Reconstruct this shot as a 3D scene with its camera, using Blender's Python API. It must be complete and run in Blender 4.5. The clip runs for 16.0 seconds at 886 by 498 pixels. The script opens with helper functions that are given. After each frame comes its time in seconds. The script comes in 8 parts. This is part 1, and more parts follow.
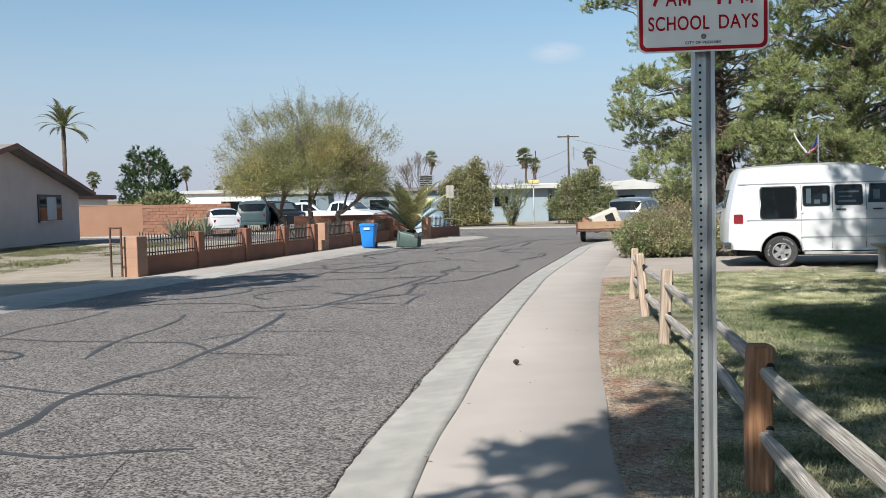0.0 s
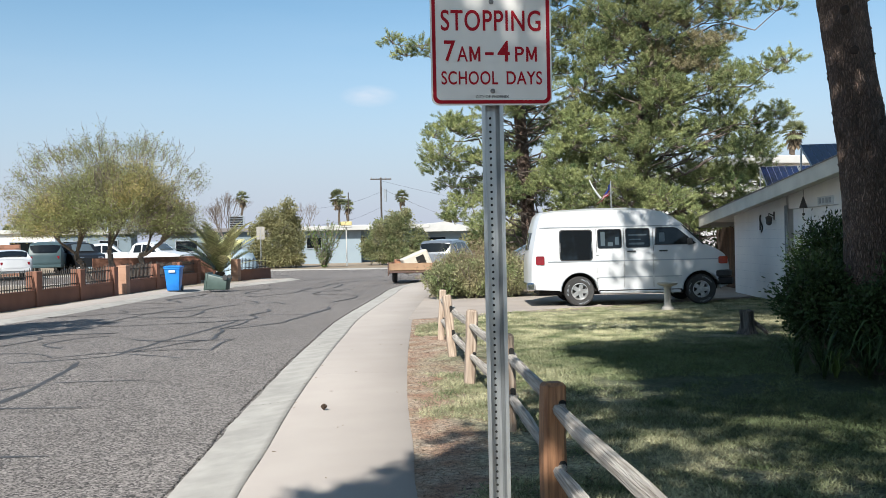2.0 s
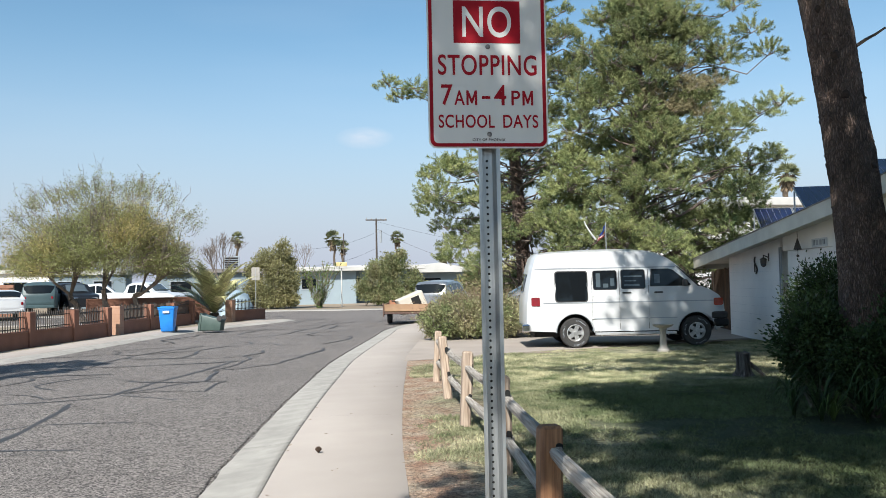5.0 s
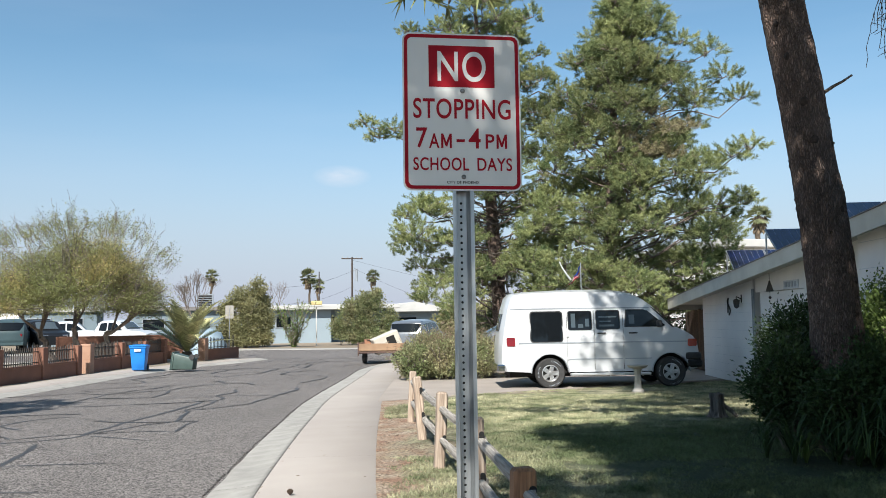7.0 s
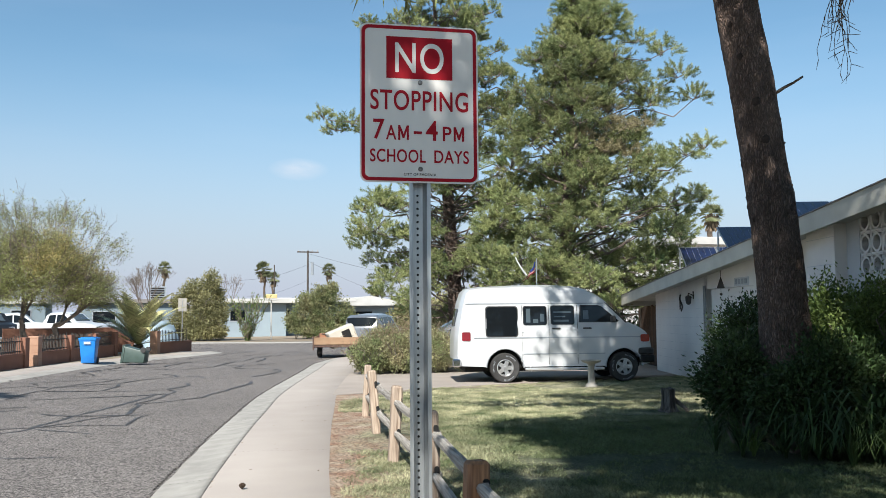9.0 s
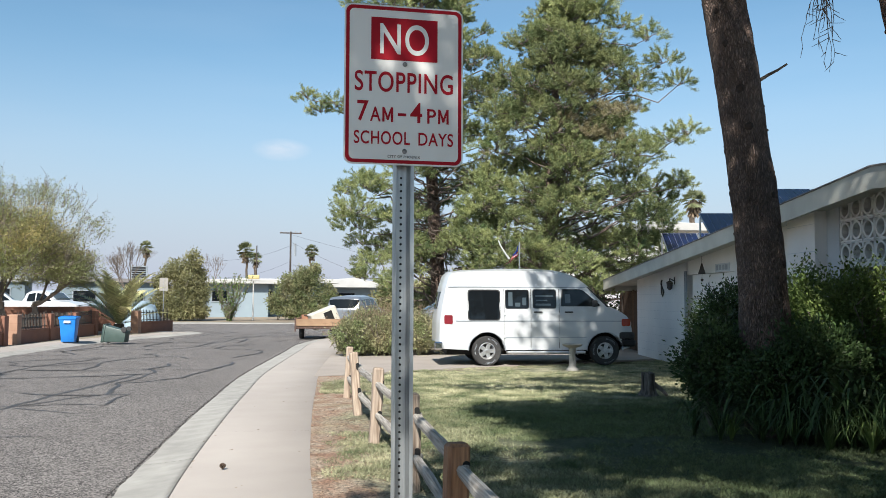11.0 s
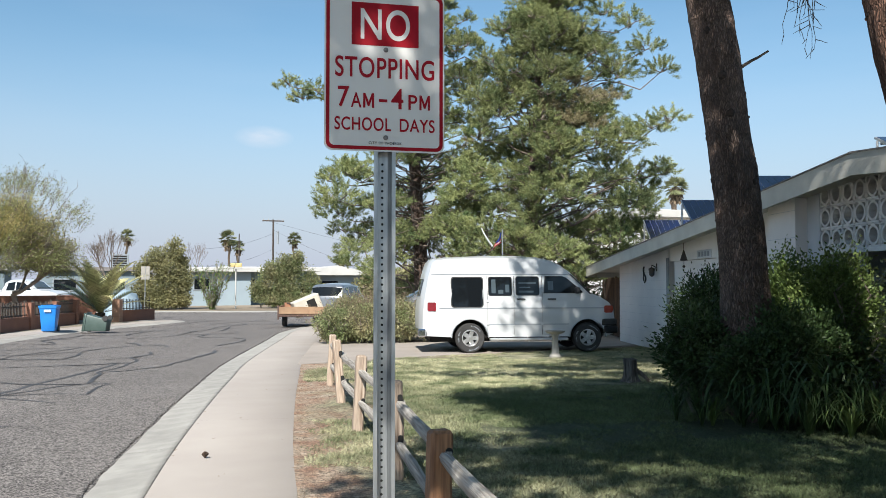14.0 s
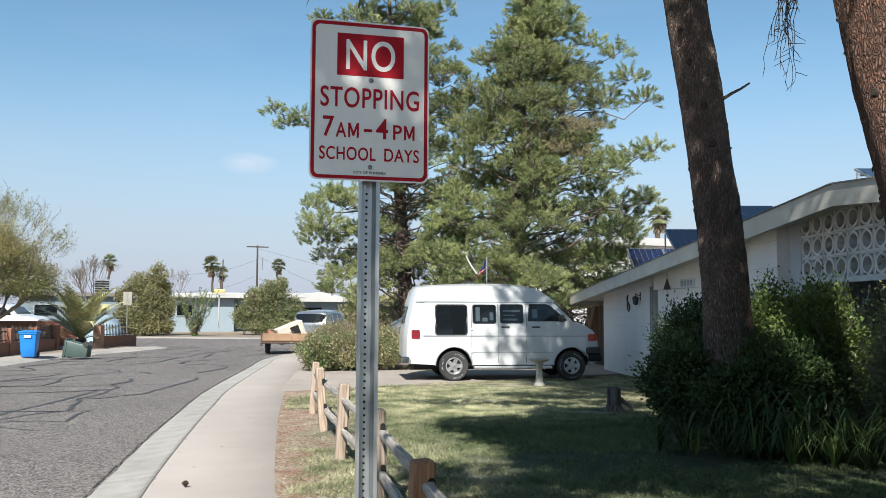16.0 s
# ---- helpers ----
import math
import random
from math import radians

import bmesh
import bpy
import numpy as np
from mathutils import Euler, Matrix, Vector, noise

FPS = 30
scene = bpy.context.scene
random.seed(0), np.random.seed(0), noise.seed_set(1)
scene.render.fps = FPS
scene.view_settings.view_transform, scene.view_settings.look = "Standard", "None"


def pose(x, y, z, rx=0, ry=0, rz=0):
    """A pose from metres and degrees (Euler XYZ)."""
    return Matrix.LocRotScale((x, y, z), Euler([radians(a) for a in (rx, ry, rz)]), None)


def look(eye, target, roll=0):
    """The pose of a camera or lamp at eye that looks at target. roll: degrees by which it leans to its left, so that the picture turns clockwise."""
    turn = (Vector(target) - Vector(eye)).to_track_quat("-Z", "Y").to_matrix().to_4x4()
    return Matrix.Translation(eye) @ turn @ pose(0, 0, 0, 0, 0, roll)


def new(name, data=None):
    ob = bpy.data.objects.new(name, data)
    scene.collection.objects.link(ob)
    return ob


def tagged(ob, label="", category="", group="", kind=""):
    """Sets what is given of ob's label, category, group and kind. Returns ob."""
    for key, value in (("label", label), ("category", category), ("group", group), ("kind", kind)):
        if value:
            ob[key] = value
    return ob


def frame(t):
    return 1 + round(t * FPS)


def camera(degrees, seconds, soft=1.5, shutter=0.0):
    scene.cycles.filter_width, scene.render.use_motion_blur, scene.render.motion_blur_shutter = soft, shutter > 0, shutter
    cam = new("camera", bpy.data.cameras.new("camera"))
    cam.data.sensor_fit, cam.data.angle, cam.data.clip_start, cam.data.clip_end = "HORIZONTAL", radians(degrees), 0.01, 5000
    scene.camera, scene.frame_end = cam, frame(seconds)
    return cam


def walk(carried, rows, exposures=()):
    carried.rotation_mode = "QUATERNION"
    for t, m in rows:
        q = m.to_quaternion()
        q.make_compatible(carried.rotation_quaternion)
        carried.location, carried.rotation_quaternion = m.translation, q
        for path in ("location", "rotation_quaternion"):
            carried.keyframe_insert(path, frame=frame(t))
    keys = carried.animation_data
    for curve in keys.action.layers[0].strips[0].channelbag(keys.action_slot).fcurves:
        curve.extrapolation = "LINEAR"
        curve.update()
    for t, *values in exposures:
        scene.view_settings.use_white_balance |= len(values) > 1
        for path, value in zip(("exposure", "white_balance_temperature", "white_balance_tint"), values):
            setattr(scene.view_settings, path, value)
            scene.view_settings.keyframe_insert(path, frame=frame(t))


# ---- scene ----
import itertools
cam = camera(53.1, 16.0, soft=0.45)
PATH = [
    (0, (0.098, 0.272, 1.482), (0.115, 2.269, 1.38), -1.3),
    (0.5, (0.111, 0.263, 1.491), (0.154, 2.261, 1.402), -1.1),
    (1, (0.127, 0.253, 1.495), (0.289, 2.246, 1.452), -0.8),
    (1.5, (0.15, 0.248, 1.496), (0.493, 2.218, 1.475), -0.9),
    (2, (0.153, 0.248, 1.498), (0.587, 2.2, 1.48), -1.2),
    (2.5, (0.147, 0.251, 1.498), (0.582, 2.204, 1.501), -1.2),
    (3, (0.145, 0.251, 1.498), (0.582, 2.203, 1.514), -1.2),
    (3.5, (0.15, 0.252, 1.496), (0.589, 2.204, 1.52), -1.1),
    (4, (0.148, 0.252, 1.496), (0.588, 2.203, 1.525), -1.1),
    (6.5, (0.145, 0.232, 1.513), (0.621, 2.169, 1.668), -0.8),
    (7, (0.151, 0.233, 1.511), (0.65, 2.163, 1.672), -0.8),
    (7.5, (0.156, 0.241, 1.512), (0.674, 2.166, 1.675), -0.7),
    (8, (0.163, 0.243, 1.511), (0.709, 2.16, 1.676), -0.7),
    (8.5, (0.161, 0.247, 1.507), (0.733, 2.156, 1.668), -0.5),
    (9, (0.156, 0.24, 1.503), (0.749, 2.144, 1.651), -0.4),
    (11.5, (0.158, 0.242, 1.504), (0.793, 2.135, 1.606), 0.3),
    (12, (0.157, 0.239, 1.503), (0.797, 2.132, 1.6), 0.3),
    (12.5, (0.161, 0.251, 1.502), (0.796, 2.145, 1.601), 0.1),
    (13, (0.168, 0.252, 1.501), (0.803, 2.147, 1.59), -0.1),
    (13.5, (0.172, 0.25, 1.502), (0.823, 2.139, 1.585), -0.0),
    (14, (0.167, 0.252, 1.502), (0.833, 2.136, 1.583), 0.0),
    (14.5, (0.166, 0.253, 1.505), (0.842, 2.133, 1.59), 0.0),
    (15, (0.172, 0.258, 1.512), (0.859, 2.134, 1.613), 0.2),
    (15.5, (0.173, 0.253, 1.514), (0.864, 2.126, 1.64), 0.2),
    (16, (0.168, 0.242, 1.511), (0.865, 2.111, 1.653), 0.3),
]
walk(cam, [(t, look(eye, target, roll)) for t, eye, target, roll in PATH],
     [(0, 0.66), (0.8, 0.68), (2.0, 0.8), (16, 0.8)])

# ---- light ----
SUN_EL, SUN_X, SUN_Y = radians(43), -0.53, -0.85
w = bpy.data.worlds.new("sky")
scene.world = w
w.use_nodes = True
wn, wl = w.node_tree.nodes, w.node_tree.links
sky = wn.new("ShaderNodeTexSky")
sky.sky_type, sky.sun_disc, sky.sun_elevation = "NISHITA", False, SUN_EL
sky.sun_rotation = math.atan2(SUN_X, SUN_Y)
sky.altitude, sky.air_density, sky.dust_density, sky.ozone_density = 350, 1.0, 0.9, 1.5
wc = wn.new("ShaderNodeTexCoord")
wd = wn.new("ShaderNodeVectorMath")
wd.operation = "DISTANCE"
wmap = wn.new("ShaderNodeMapping")
wmap.vector_type = "POINT"
wmap.inputs["Scale"].default_value = (1, 1, 2.6)
wl.new(wc.outputs["Generated"], wmap.inputs["Vector"])
wl.new(wmap.outputs[0], wd.inputs[0])
wd.inputs[1].default_value = (0.137, 0.977, 0.162 * 2.6)
wr = wn.new("ShaderNodeMapRange")
wr.inputs["From Min"].default_value, wr.inputs["From Max"].default_value = 0.004, 0.034
wr.inputs["To Min"].default_value, wr.inputs["To Max"].default_value = 1, 0
wl.new(wd.outputs["Value"], wr.inputs["Value"])
wnz = wn.new("ShaderNodeTexNoise")
wnz.inputs["Scale"].default_value, wnz.inputs["Detail"].default_value = 45, 6
wl.new(wmap.outputs[0], wnz.inputs["Vector"])
wm = wn.new("ShaderNodeMath")
wm.operation = "MULTIPLY"
wl.new(wr.outputs[0], wm.inputs[0])
wl.new(wnz.outputs[0], wm.inputs[1])
# faint high haze streaks
wnh = wn.new("ShaderNodeTexNoise")
wnh.inputs["Scale"].default_value, wnh.inputs["Detail"].default_value = 3, 5
wmap2 = wn.new("ShaderNodeMapping")
wmap2.inputs["Scale"].default_value = (1, 1, 6)
wl.new(wc.outputs["Generated"], wmap2.inputs["Vector"])
wl.new(wmap2.outputs[0], wnh.inputs["Vector"])
wrh = wn.new("ShaderNodeMapRange")
wrh.inputs["From Min"].default_value, wrh.inputs["From Max"].default_value = 0.45, 0.8
wrh.inputs["To Max"].default_value = 0.05
wl.new(wnh.outputs[0], wrh.inputs["Value"])
wadd = wn.new("ShaderNodeMath")
wadd.operation = "ADD"
wadd.use_clamp = True
wl.new(wm.outputs[0], wadd.inputs[0])
wl.new(wrh.outputs[0], wadd.inputs[1])
wmix = wn.new("ShaderNodeMix")
wmix.data_type = "RGBA"
wl.new(wadd.outputs[0], wmix.inputs["Factor"])
wtint = wn.new("ShaderNodeMix")
wtint.data_type, wtint.blend_type = "RGBA", "MULTIPLY"
wtint.inputs["Factor"].default_value = 1
wtint.inputs["B"].default_value = (1.42, 1.76, 1.74, 1)
wl.new(sky.outputs[0], wtint.inputs["A"])
wl.new(wtint.outputs["Result"], wmix.inputs["A"])
wmix.inputs["B"].default_value = (11.5, 12.2, 13.0, 1)
# pale haze towards the horizon
wsep = wn.new("ShaderNodeSeparateXYZ")
wl.new(wc.outputs["Generated"], wsep.inputs[0])
whz = wn.new("ShaderNodeMapRange")
whz.interpolation_type = "SMOOTHSTEP"
whz.inputs["From Min"].default_value, whz.inputs["From Max"].default_value = -0.02, 0.30
whz.inputs["To Min"].default_value, whz.inputs["To Max"].default_value = 1.0, 0.0
wl.new(wsep.outputs["Z"], whz.inputs["Value"])
wmix2 = wn.new("ShaderNodeMix")
wmix2.data_type = "RGBA"
wl.new(whz.outputs[0], wmix2.inputs["Factor"])
wl.new(wmix.outputs["Result"], wmix2.inputs["A"])
wmix2.inputs["B"].default_value = (6.4, 6.95, 8.5, 1)
wl.new(wmix2.outputs["Result"], wn["Background"].inputs[0])
wn["Background"].inputs[1].default_value = 0.049
sun = new("sun", bpy.data.lights.new("sun", "SUN"))
sun.data.energy, sun.data.angle, sun.data.color = 5.0, radians(0.6), (1.0, 0.95, 0.87)
sv = Vector((SUN_X * math.cos(SUN_EL), SUN_Y * math.cos(SUN_EL), math.sin(SUN_EL)))
sun.matrix_world = look((-20, -32, 40), Vector((-20, -32, 40)) - sv)

# ---- materials ----


def surf(name, c1, c2=None, scale=3.0, rough=0.7, bump=0.15, bscale=40.0, metal=0.0, big=0.25, isl=0.0, obr=0.0,
         transl=0.0, spec=0.5, stretch=(1, 1, 1), coat=0.0, bdist=0.02):
    """A principled surface: two colours mixed by a grain, a slow stain over it, fine relief."""
    m = bpy.data.materials.new(name)
    m.use_nodes = True
    n, l = m.node_tree.nodes, m.node_tree.links
    p = n["Principled BSDF"]
    p.inputs["Roughness"].default_value, p.inputs["Metallic"].default_value = rough, metal
    p.inputs["Specular IOR Level"].default_value = spec
    p.inputs["Coat Weight"].default_value = coat
    p.inputs["Coat Roughness"].default_value = 0.05
    c2 = c2 or tuple(v * 0.75 for v in c1)
    tc = n.new("ShaderNodeTexCoord")
    mp = n.new("ShaderNodeMapping")
    mp.inputs["Scale"].default_value = stretch
    l.new(tc.outputs["Object"], mp.inputs["Vector"])
    nz = n.new("ShaderNodeTexNoise")
    nz.inputs["Scale"].default_value, nz.inputs["Detail"].default_value = scale, 7
    l.new(mp.outputs[0], nz.inputs["Vector"])
    rp = n.new("ShaderNodeMapRange")
    rp.inputs["From Min"].default_value, rp.inputs["From Max"].default_value = 0.3, 0.7
    l.new(nz.outputs[0], rp.inputs["Value"])
    mx = n.new("ShaderNodeMix")
    mx.data_type = "RGBA"
    mx.inputs["A"].default_value, mx.inputs["B"].default_value = (*c1, 1), (*c2, 1)
    l.new(rp.outputs[0], mx.inputs["Factor"])
    col = mx.outputs["Result"]
    nb = n.new("ShaderNodeTexNoise")
    nb.inputs["Scale"].default_value, nb.inputs["Detail"].default_value = scale / 9, 3
    l.new(mp.outputs[0], nb.inputs["Vector"])
    vr = n.new("ShaderNodeMapRange")
    vr.inputs["From Min"].default_value, vr.inputs["From Max"].default_value = 0.3, 0.7
    vr.inputs["To Min"].default_value, vr.inputs["To Max"].default_value = 1 - big, 1 + big
    l.new(nb.outputs[0], vr.inputs["Value"])
    val = vr.outputs[0]
    for amount, node, out in ((isl, "ShaderNodeNewGeometry", "Random Per Island"), (obr, "ShaderNodeObjectInfo", "Random")):
        if amount:
            g = n.new(node)
            r2 = n.new("ShaderNodeMapRange")
            r2.inputs["To Min"].default_value, r2.inputs["To Max"].default_value = 1 - amount, 1 + amount
            l.new(g.outputs[out], r2.inputs["Value"])
            mm = n.new("ShaderNodeMath")
            mm.operation = "MULTIPLY"
            l.new(val, mm.inputs[0])
            l.new(r2.outputs[0], mm.inputs[1])
            val = mm.outputs[0]
    hs = n.new("ShaderNodeHueSaturation")
    l.new(col, hs.inputs["Color"])
    l.new(val, hs.inputs["Value"])
    l.new(hs.outputs[0], p.inputs["Base Color"])
    if bump:
        nf = n.new("ShaderNodeTexNoise")
        nf.inputs["Scale"].default_value, nf.inputs["Detail"].default_value = bscale, 4
        l.new(mp.outputs[0], nf.inputs["Vector"])
        bp = n.new("ShaderNodeBump")
        bp.inputs["Strength"].default_value, bp.inputs["Distance"].default_value = bump, bdist
        l.new(nf.outputs[0], bp.inputs["Height"])
        l.new(bp.outputs[0], p.inputs["Normal"])
    if transl:
        t = n.new("ShaderNodeBsdfTranslucent")
        l.new(hs.outputs[0], t.inputs["Color"])
        ms = n.new("ShaderNodeMixShader")
        ms.inputs[0].default_value = transl
        l.new(p.outputs[0], ms.inputs[1])
        l.new(t.outputs[0], ms.inputs[2])
        l.new(ms.outputs[0], n["Material Output"].inputs["Surface"])
    return m


def asphalt_mat():
    """Worn chip-seal: pale stones in dark binder."""
    m = surf("asphalt", (0.122, 0.112, 0.106), (0.102, 0.0925, 0.0875), 1.2, 0.9, 0.0, big=0.12)
    n, l = m.node_tree.nodes, m.node_tree.links
    p = n["Principled BSDF"]
    hs = p.inputs["Base Color"].links[0].from_node
    tc = n["Texture Coordinate"]
    vo = n.new("ShaderNodeTexVoronoi")
    vo.inputs["Scale"].default_value = 72
    l.new(tc.outputs["Object"], vo.inputs["Vector"])
    sp = n.new("ShaderNodeSeparateColor")
    l.new(vo.outputs["Color"], sp.inputs[0])
    r = n.new("ShaderNodeMapRange")
    r.inputs["From Min"].default_value, r.inputs["From Max"].default_value = 0.15, 1.0
    r.inputs["To Min"].default_value, r.inputs["To Max"].default_value = 0.22, 2.55
    l.new(sp.outputs[0], r.inputs["Value"])
    nz2 = n.new("ShaderNodeTexNoise")
    nz2.inputs["Scale"].default_value, nz2.inputs["Detail"].default_value = 26, 3
    l.new(tc.outputs["Object"], nz2.inputs["Vector"])
    r3 = n.new("ShaderNodeMapRange")
    r3.inputs["From Min"].default_value, r3.inputs["From Max"].default_value = 0.35, 0.65
    r3.inputs["To Min"].default_value, r3.inputs["To Max"].default_value = 0.88, 1.12
    l.new(nz2.outputs[0], r3.inputs["Value"])
    mm = n.new("ShaderNodeMath")
    mm.operation = "MULTIPLY"
    l.new(r.outputs[0], mm.inputs[0])
    l.new(r3.outputs[0], mm.inputs[1])
    mx = n.new("ShaderNodeMix")
    mx.data_type, mx.blend_type = "RGBA", "MULTIPLY"
    mx.inputs["Factor"].default_value = 1
    l.new(hs.outputs[0], mx.inputs["A"])
    l.new(mm.outputs[0], mx.inputs["B"])
    l.new(mx.outputs["Result"], p.inputs["Base Color"])
    bp = n.new("ShaderNodeBump")
    bp.inputs["Strength"].default_value, bp.inputs["Distance"].default_value = 0.7, 0.006
    l.new(sp.outputs[0], bp.inputs["Height"])
    l.new(bp.outputs[0], p.inputs["Normal"])
    return m


def lawn_mat():
    """Thin lawn: green, straw and bare red earth, the earth near the pavement's edge (attribute edge, metres)."""
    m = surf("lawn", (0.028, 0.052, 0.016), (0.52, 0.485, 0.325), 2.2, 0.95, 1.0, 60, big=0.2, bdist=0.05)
    n, l = m.node_tree.nodes, m.node_tree.links
    p = n["Principled BSDF"]
    hs = p.inputs["Base Color"].links[0].from_node
    tc = n["Texture Coordinate"]
    at = n.new("ShaderNodeAttribute")
    at.attribute_name = "edge"
    nz = n.new("ShaderNodeTexNoise")
    nz.inputs["Scale"].default_value, nz.inputs["Detail"].default_value = 1.1, 8
    l.new(tc.outputs["Object"], nz.inputs["Vector"])
    ad = n.new("ShaderNodeMath")
    ad.operation = "MULTIPLY_ADD"
    ad.inputs[1].default_value, ad.inputs[2].default_value = 3.2, -1.55
    l.new(nz.outputs[0], ad.inputs[0])
    a2 = n.new("ShaderNodeMath")
    l.new(at.outputs["Fac"], a2.inputs[0])
    l.new(ad.outputs[0], a2.inputs[1])
    r = n.new("ShaderNodeMapRange")
    r.inputs["From Min"].default_value, r.inputs["From Max"].default_value = 0.25, 1.0
    r.inputs["To Min"].default_value, r.inputs["To Max"].default_value = 1, 0
    l.new(a2.outputs[0], r.inputs["Value"])
    nd = n.new("ShaderNodeTexNoise")
    nd.inputs["Scale"].default_value, nd.inputs["Detail"].default_value = 3.5, 9
    l.new(tc.outputs["Object"], nd.inputs["Vector"])
    dm = n.new("ShaderNodeMix")
    dm.data_type = "RGBA"
    dm.inputs["A"].default_value, dm.inputs["B"].default_value = (0.34, 0.20, 0.135, 1), (0.47, 0.385, 0.295, 1)
    rd = n.new("ShaderNodeMapRange")
    rd.inputs["From Min"].default_value, rd.inputs["From Max"].default_value = 0.35, 0.62
    l.new(nd.outputs[0], rd.inputs["Value"])
    l.new(rd.outputs[0], dm.inputs["Factor"])
    mx = n.new("ShaderNodeMix")
    mx.data_type = "RGBA"
    l.new(r.outputs[0], mx.inputs["Factor"])
    l.new(hs.outputs[0], mx.inputs["A"])
    l.new(dm.outputs["Result"], mx.inputs["B"])
    # tufts and thatch: a coarse speckle over grass and earth
    ng = n.new("ShaderNodeTexNoise")
    ng.inputs["Scale"].default_value, ng.inputs["Detail"].default_value, ng.inputs["Roughness"].default_value = 24, 5, 0.7
    l.new(tc.outputs["Object"], ng.inputs["Vector"])
    rg_ = n.new("ShaderNodeMapRange")
    rg_.inputs["From Min"].default_value, rg_.inputs["From Max"].default_value = 0.34, 0.62
    rg_.inputs["To Min"].default_value, rg_.inputs["To Max"].default_value = 0.22, 1.35
    l.new(ng.outputs[0], rg_.inputs["Value"])
    mg = n.new("ShaderNodeMix")
    mg.data_type, mg.blend_type = "RGBA", "MULTIPLY"
    mg.inputs["Factor"].default_value = 0.85
    l.new(mx.outputs["Result"], mg.inputs["A"])
    l.new(rg_.outputs[0], mg.inputs["B"])
    l.new(mg.outputs["Result"], p.inputs["Base Color"])
    return m


def greener_shade(m, amount):
    """Less straw in the lawn's middle, away from the pavement and the driveway; the darker green also holds the pines'
    shade.
    """
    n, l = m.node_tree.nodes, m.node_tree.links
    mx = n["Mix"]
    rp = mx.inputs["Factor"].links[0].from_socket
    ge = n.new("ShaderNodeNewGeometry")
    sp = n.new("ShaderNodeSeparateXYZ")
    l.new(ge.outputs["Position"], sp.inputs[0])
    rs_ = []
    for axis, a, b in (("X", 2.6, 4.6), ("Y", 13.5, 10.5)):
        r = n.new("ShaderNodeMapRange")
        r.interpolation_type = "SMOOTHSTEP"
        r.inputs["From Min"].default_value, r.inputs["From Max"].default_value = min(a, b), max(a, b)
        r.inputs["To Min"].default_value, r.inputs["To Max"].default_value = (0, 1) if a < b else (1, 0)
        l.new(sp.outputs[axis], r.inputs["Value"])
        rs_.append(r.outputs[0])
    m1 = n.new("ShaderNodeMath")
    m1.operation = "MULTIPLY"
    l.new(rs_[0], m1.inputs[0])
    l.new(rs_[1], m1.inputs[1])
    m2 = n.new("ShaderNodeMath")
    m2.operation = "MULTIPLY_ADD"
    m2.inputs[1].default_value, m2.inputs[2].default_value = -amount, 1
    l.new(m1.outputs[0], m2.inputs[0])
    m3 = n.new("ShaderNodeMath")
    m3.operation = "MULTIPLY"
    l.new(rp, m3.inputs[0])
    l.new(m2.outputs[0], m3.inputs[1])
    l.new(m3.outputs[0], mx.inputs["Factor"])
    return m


def bark_mat(name, c1, c2):
    """Old pine bark: long grey-brown plates between dark furrows."""
    m = surf(name, c1, c2, 9, 0.95, 0.0, big=0.25, stretch=(1, 1, 0.5))
    n, l = m.node_tree.nodes, m.node_tree.links
    p = n["Principled BSDF"]
    hs = p.inputs["Base Color"].links[0].from_node
    tc = n["Texture Coordinate"]
    nz = n.new("ShaderNodeTexNoise")
    nz.inputs["Scale"].default_value, nz.inputs["Detail"].default_value = 6, 5
    l.new(tc.outputs["Object"], nz.inputs["Vector"])
    ad = n.new("ShaderNodeVectorMath")
    ad.operation = "MULTIPLY_ADD"
    ad.inputs[1].default_value = (0.10, 0.10, 0.25)
    l.new(nz.outputs["Color"], ad.inputs[0])
    l.new(tc.outputs["Object"], ad.inputs[2])
    mp = n.new("ShaderNodeMapping")
    mp.inputs["Scale"].default_value = (50, 50, 9)
    l.new(ad.outputs[0], mp.inputs["Vector"])
    vo = n.new("ShaderNodeTexVoronoi")
    vo.feature = "DISTANCE_TO_EDGE"
    vo.inputs["Scale"].default_value = 1
    l.new(mp.outputs[0], vo.inputs["Vector"])
    r = n.new("ShaderNodeMapRange")
    r.inputs["From Min"].default_value, r.inputs["From Max"].default_value = 0.0, 0.32
    r.inputs["To Min"].default_value, r.inputs["To Max"].default_value = 0.42, 1.12
    l.new(vo.outputs["Distance"], r.inputs["Value"])
    mx = n.new("ShaderNodeMix")
    mx.data_type, mx.blend_type = "RGBA", "MULTIPLY"
    mx.inputs["Factor"].default_value = 1
    l.new(hs.outputs[0], mx.inputs["A"])
    l.new(r.outputs[0], mx.inputs["B"])
    l.new(mx.outputs["Result"], p.inputs["Base Color"])
    bp = n.new("ShaderNodeBump")
    bp.inputs["Strength"].default_value, bp.inputs["Distance"].default_value = 1.0, 0.05
    l.new(r.outputs[0], bp.inputs["Height"])
    l.new(bp.outputs[0], p.inputs["Normal"])
    return m


def glass_mat(name, rgb, rough=0.03):
    m = surf(name, rgb, rgb, 2, rough, 0, big=0.0, spec=0.3)
    return m


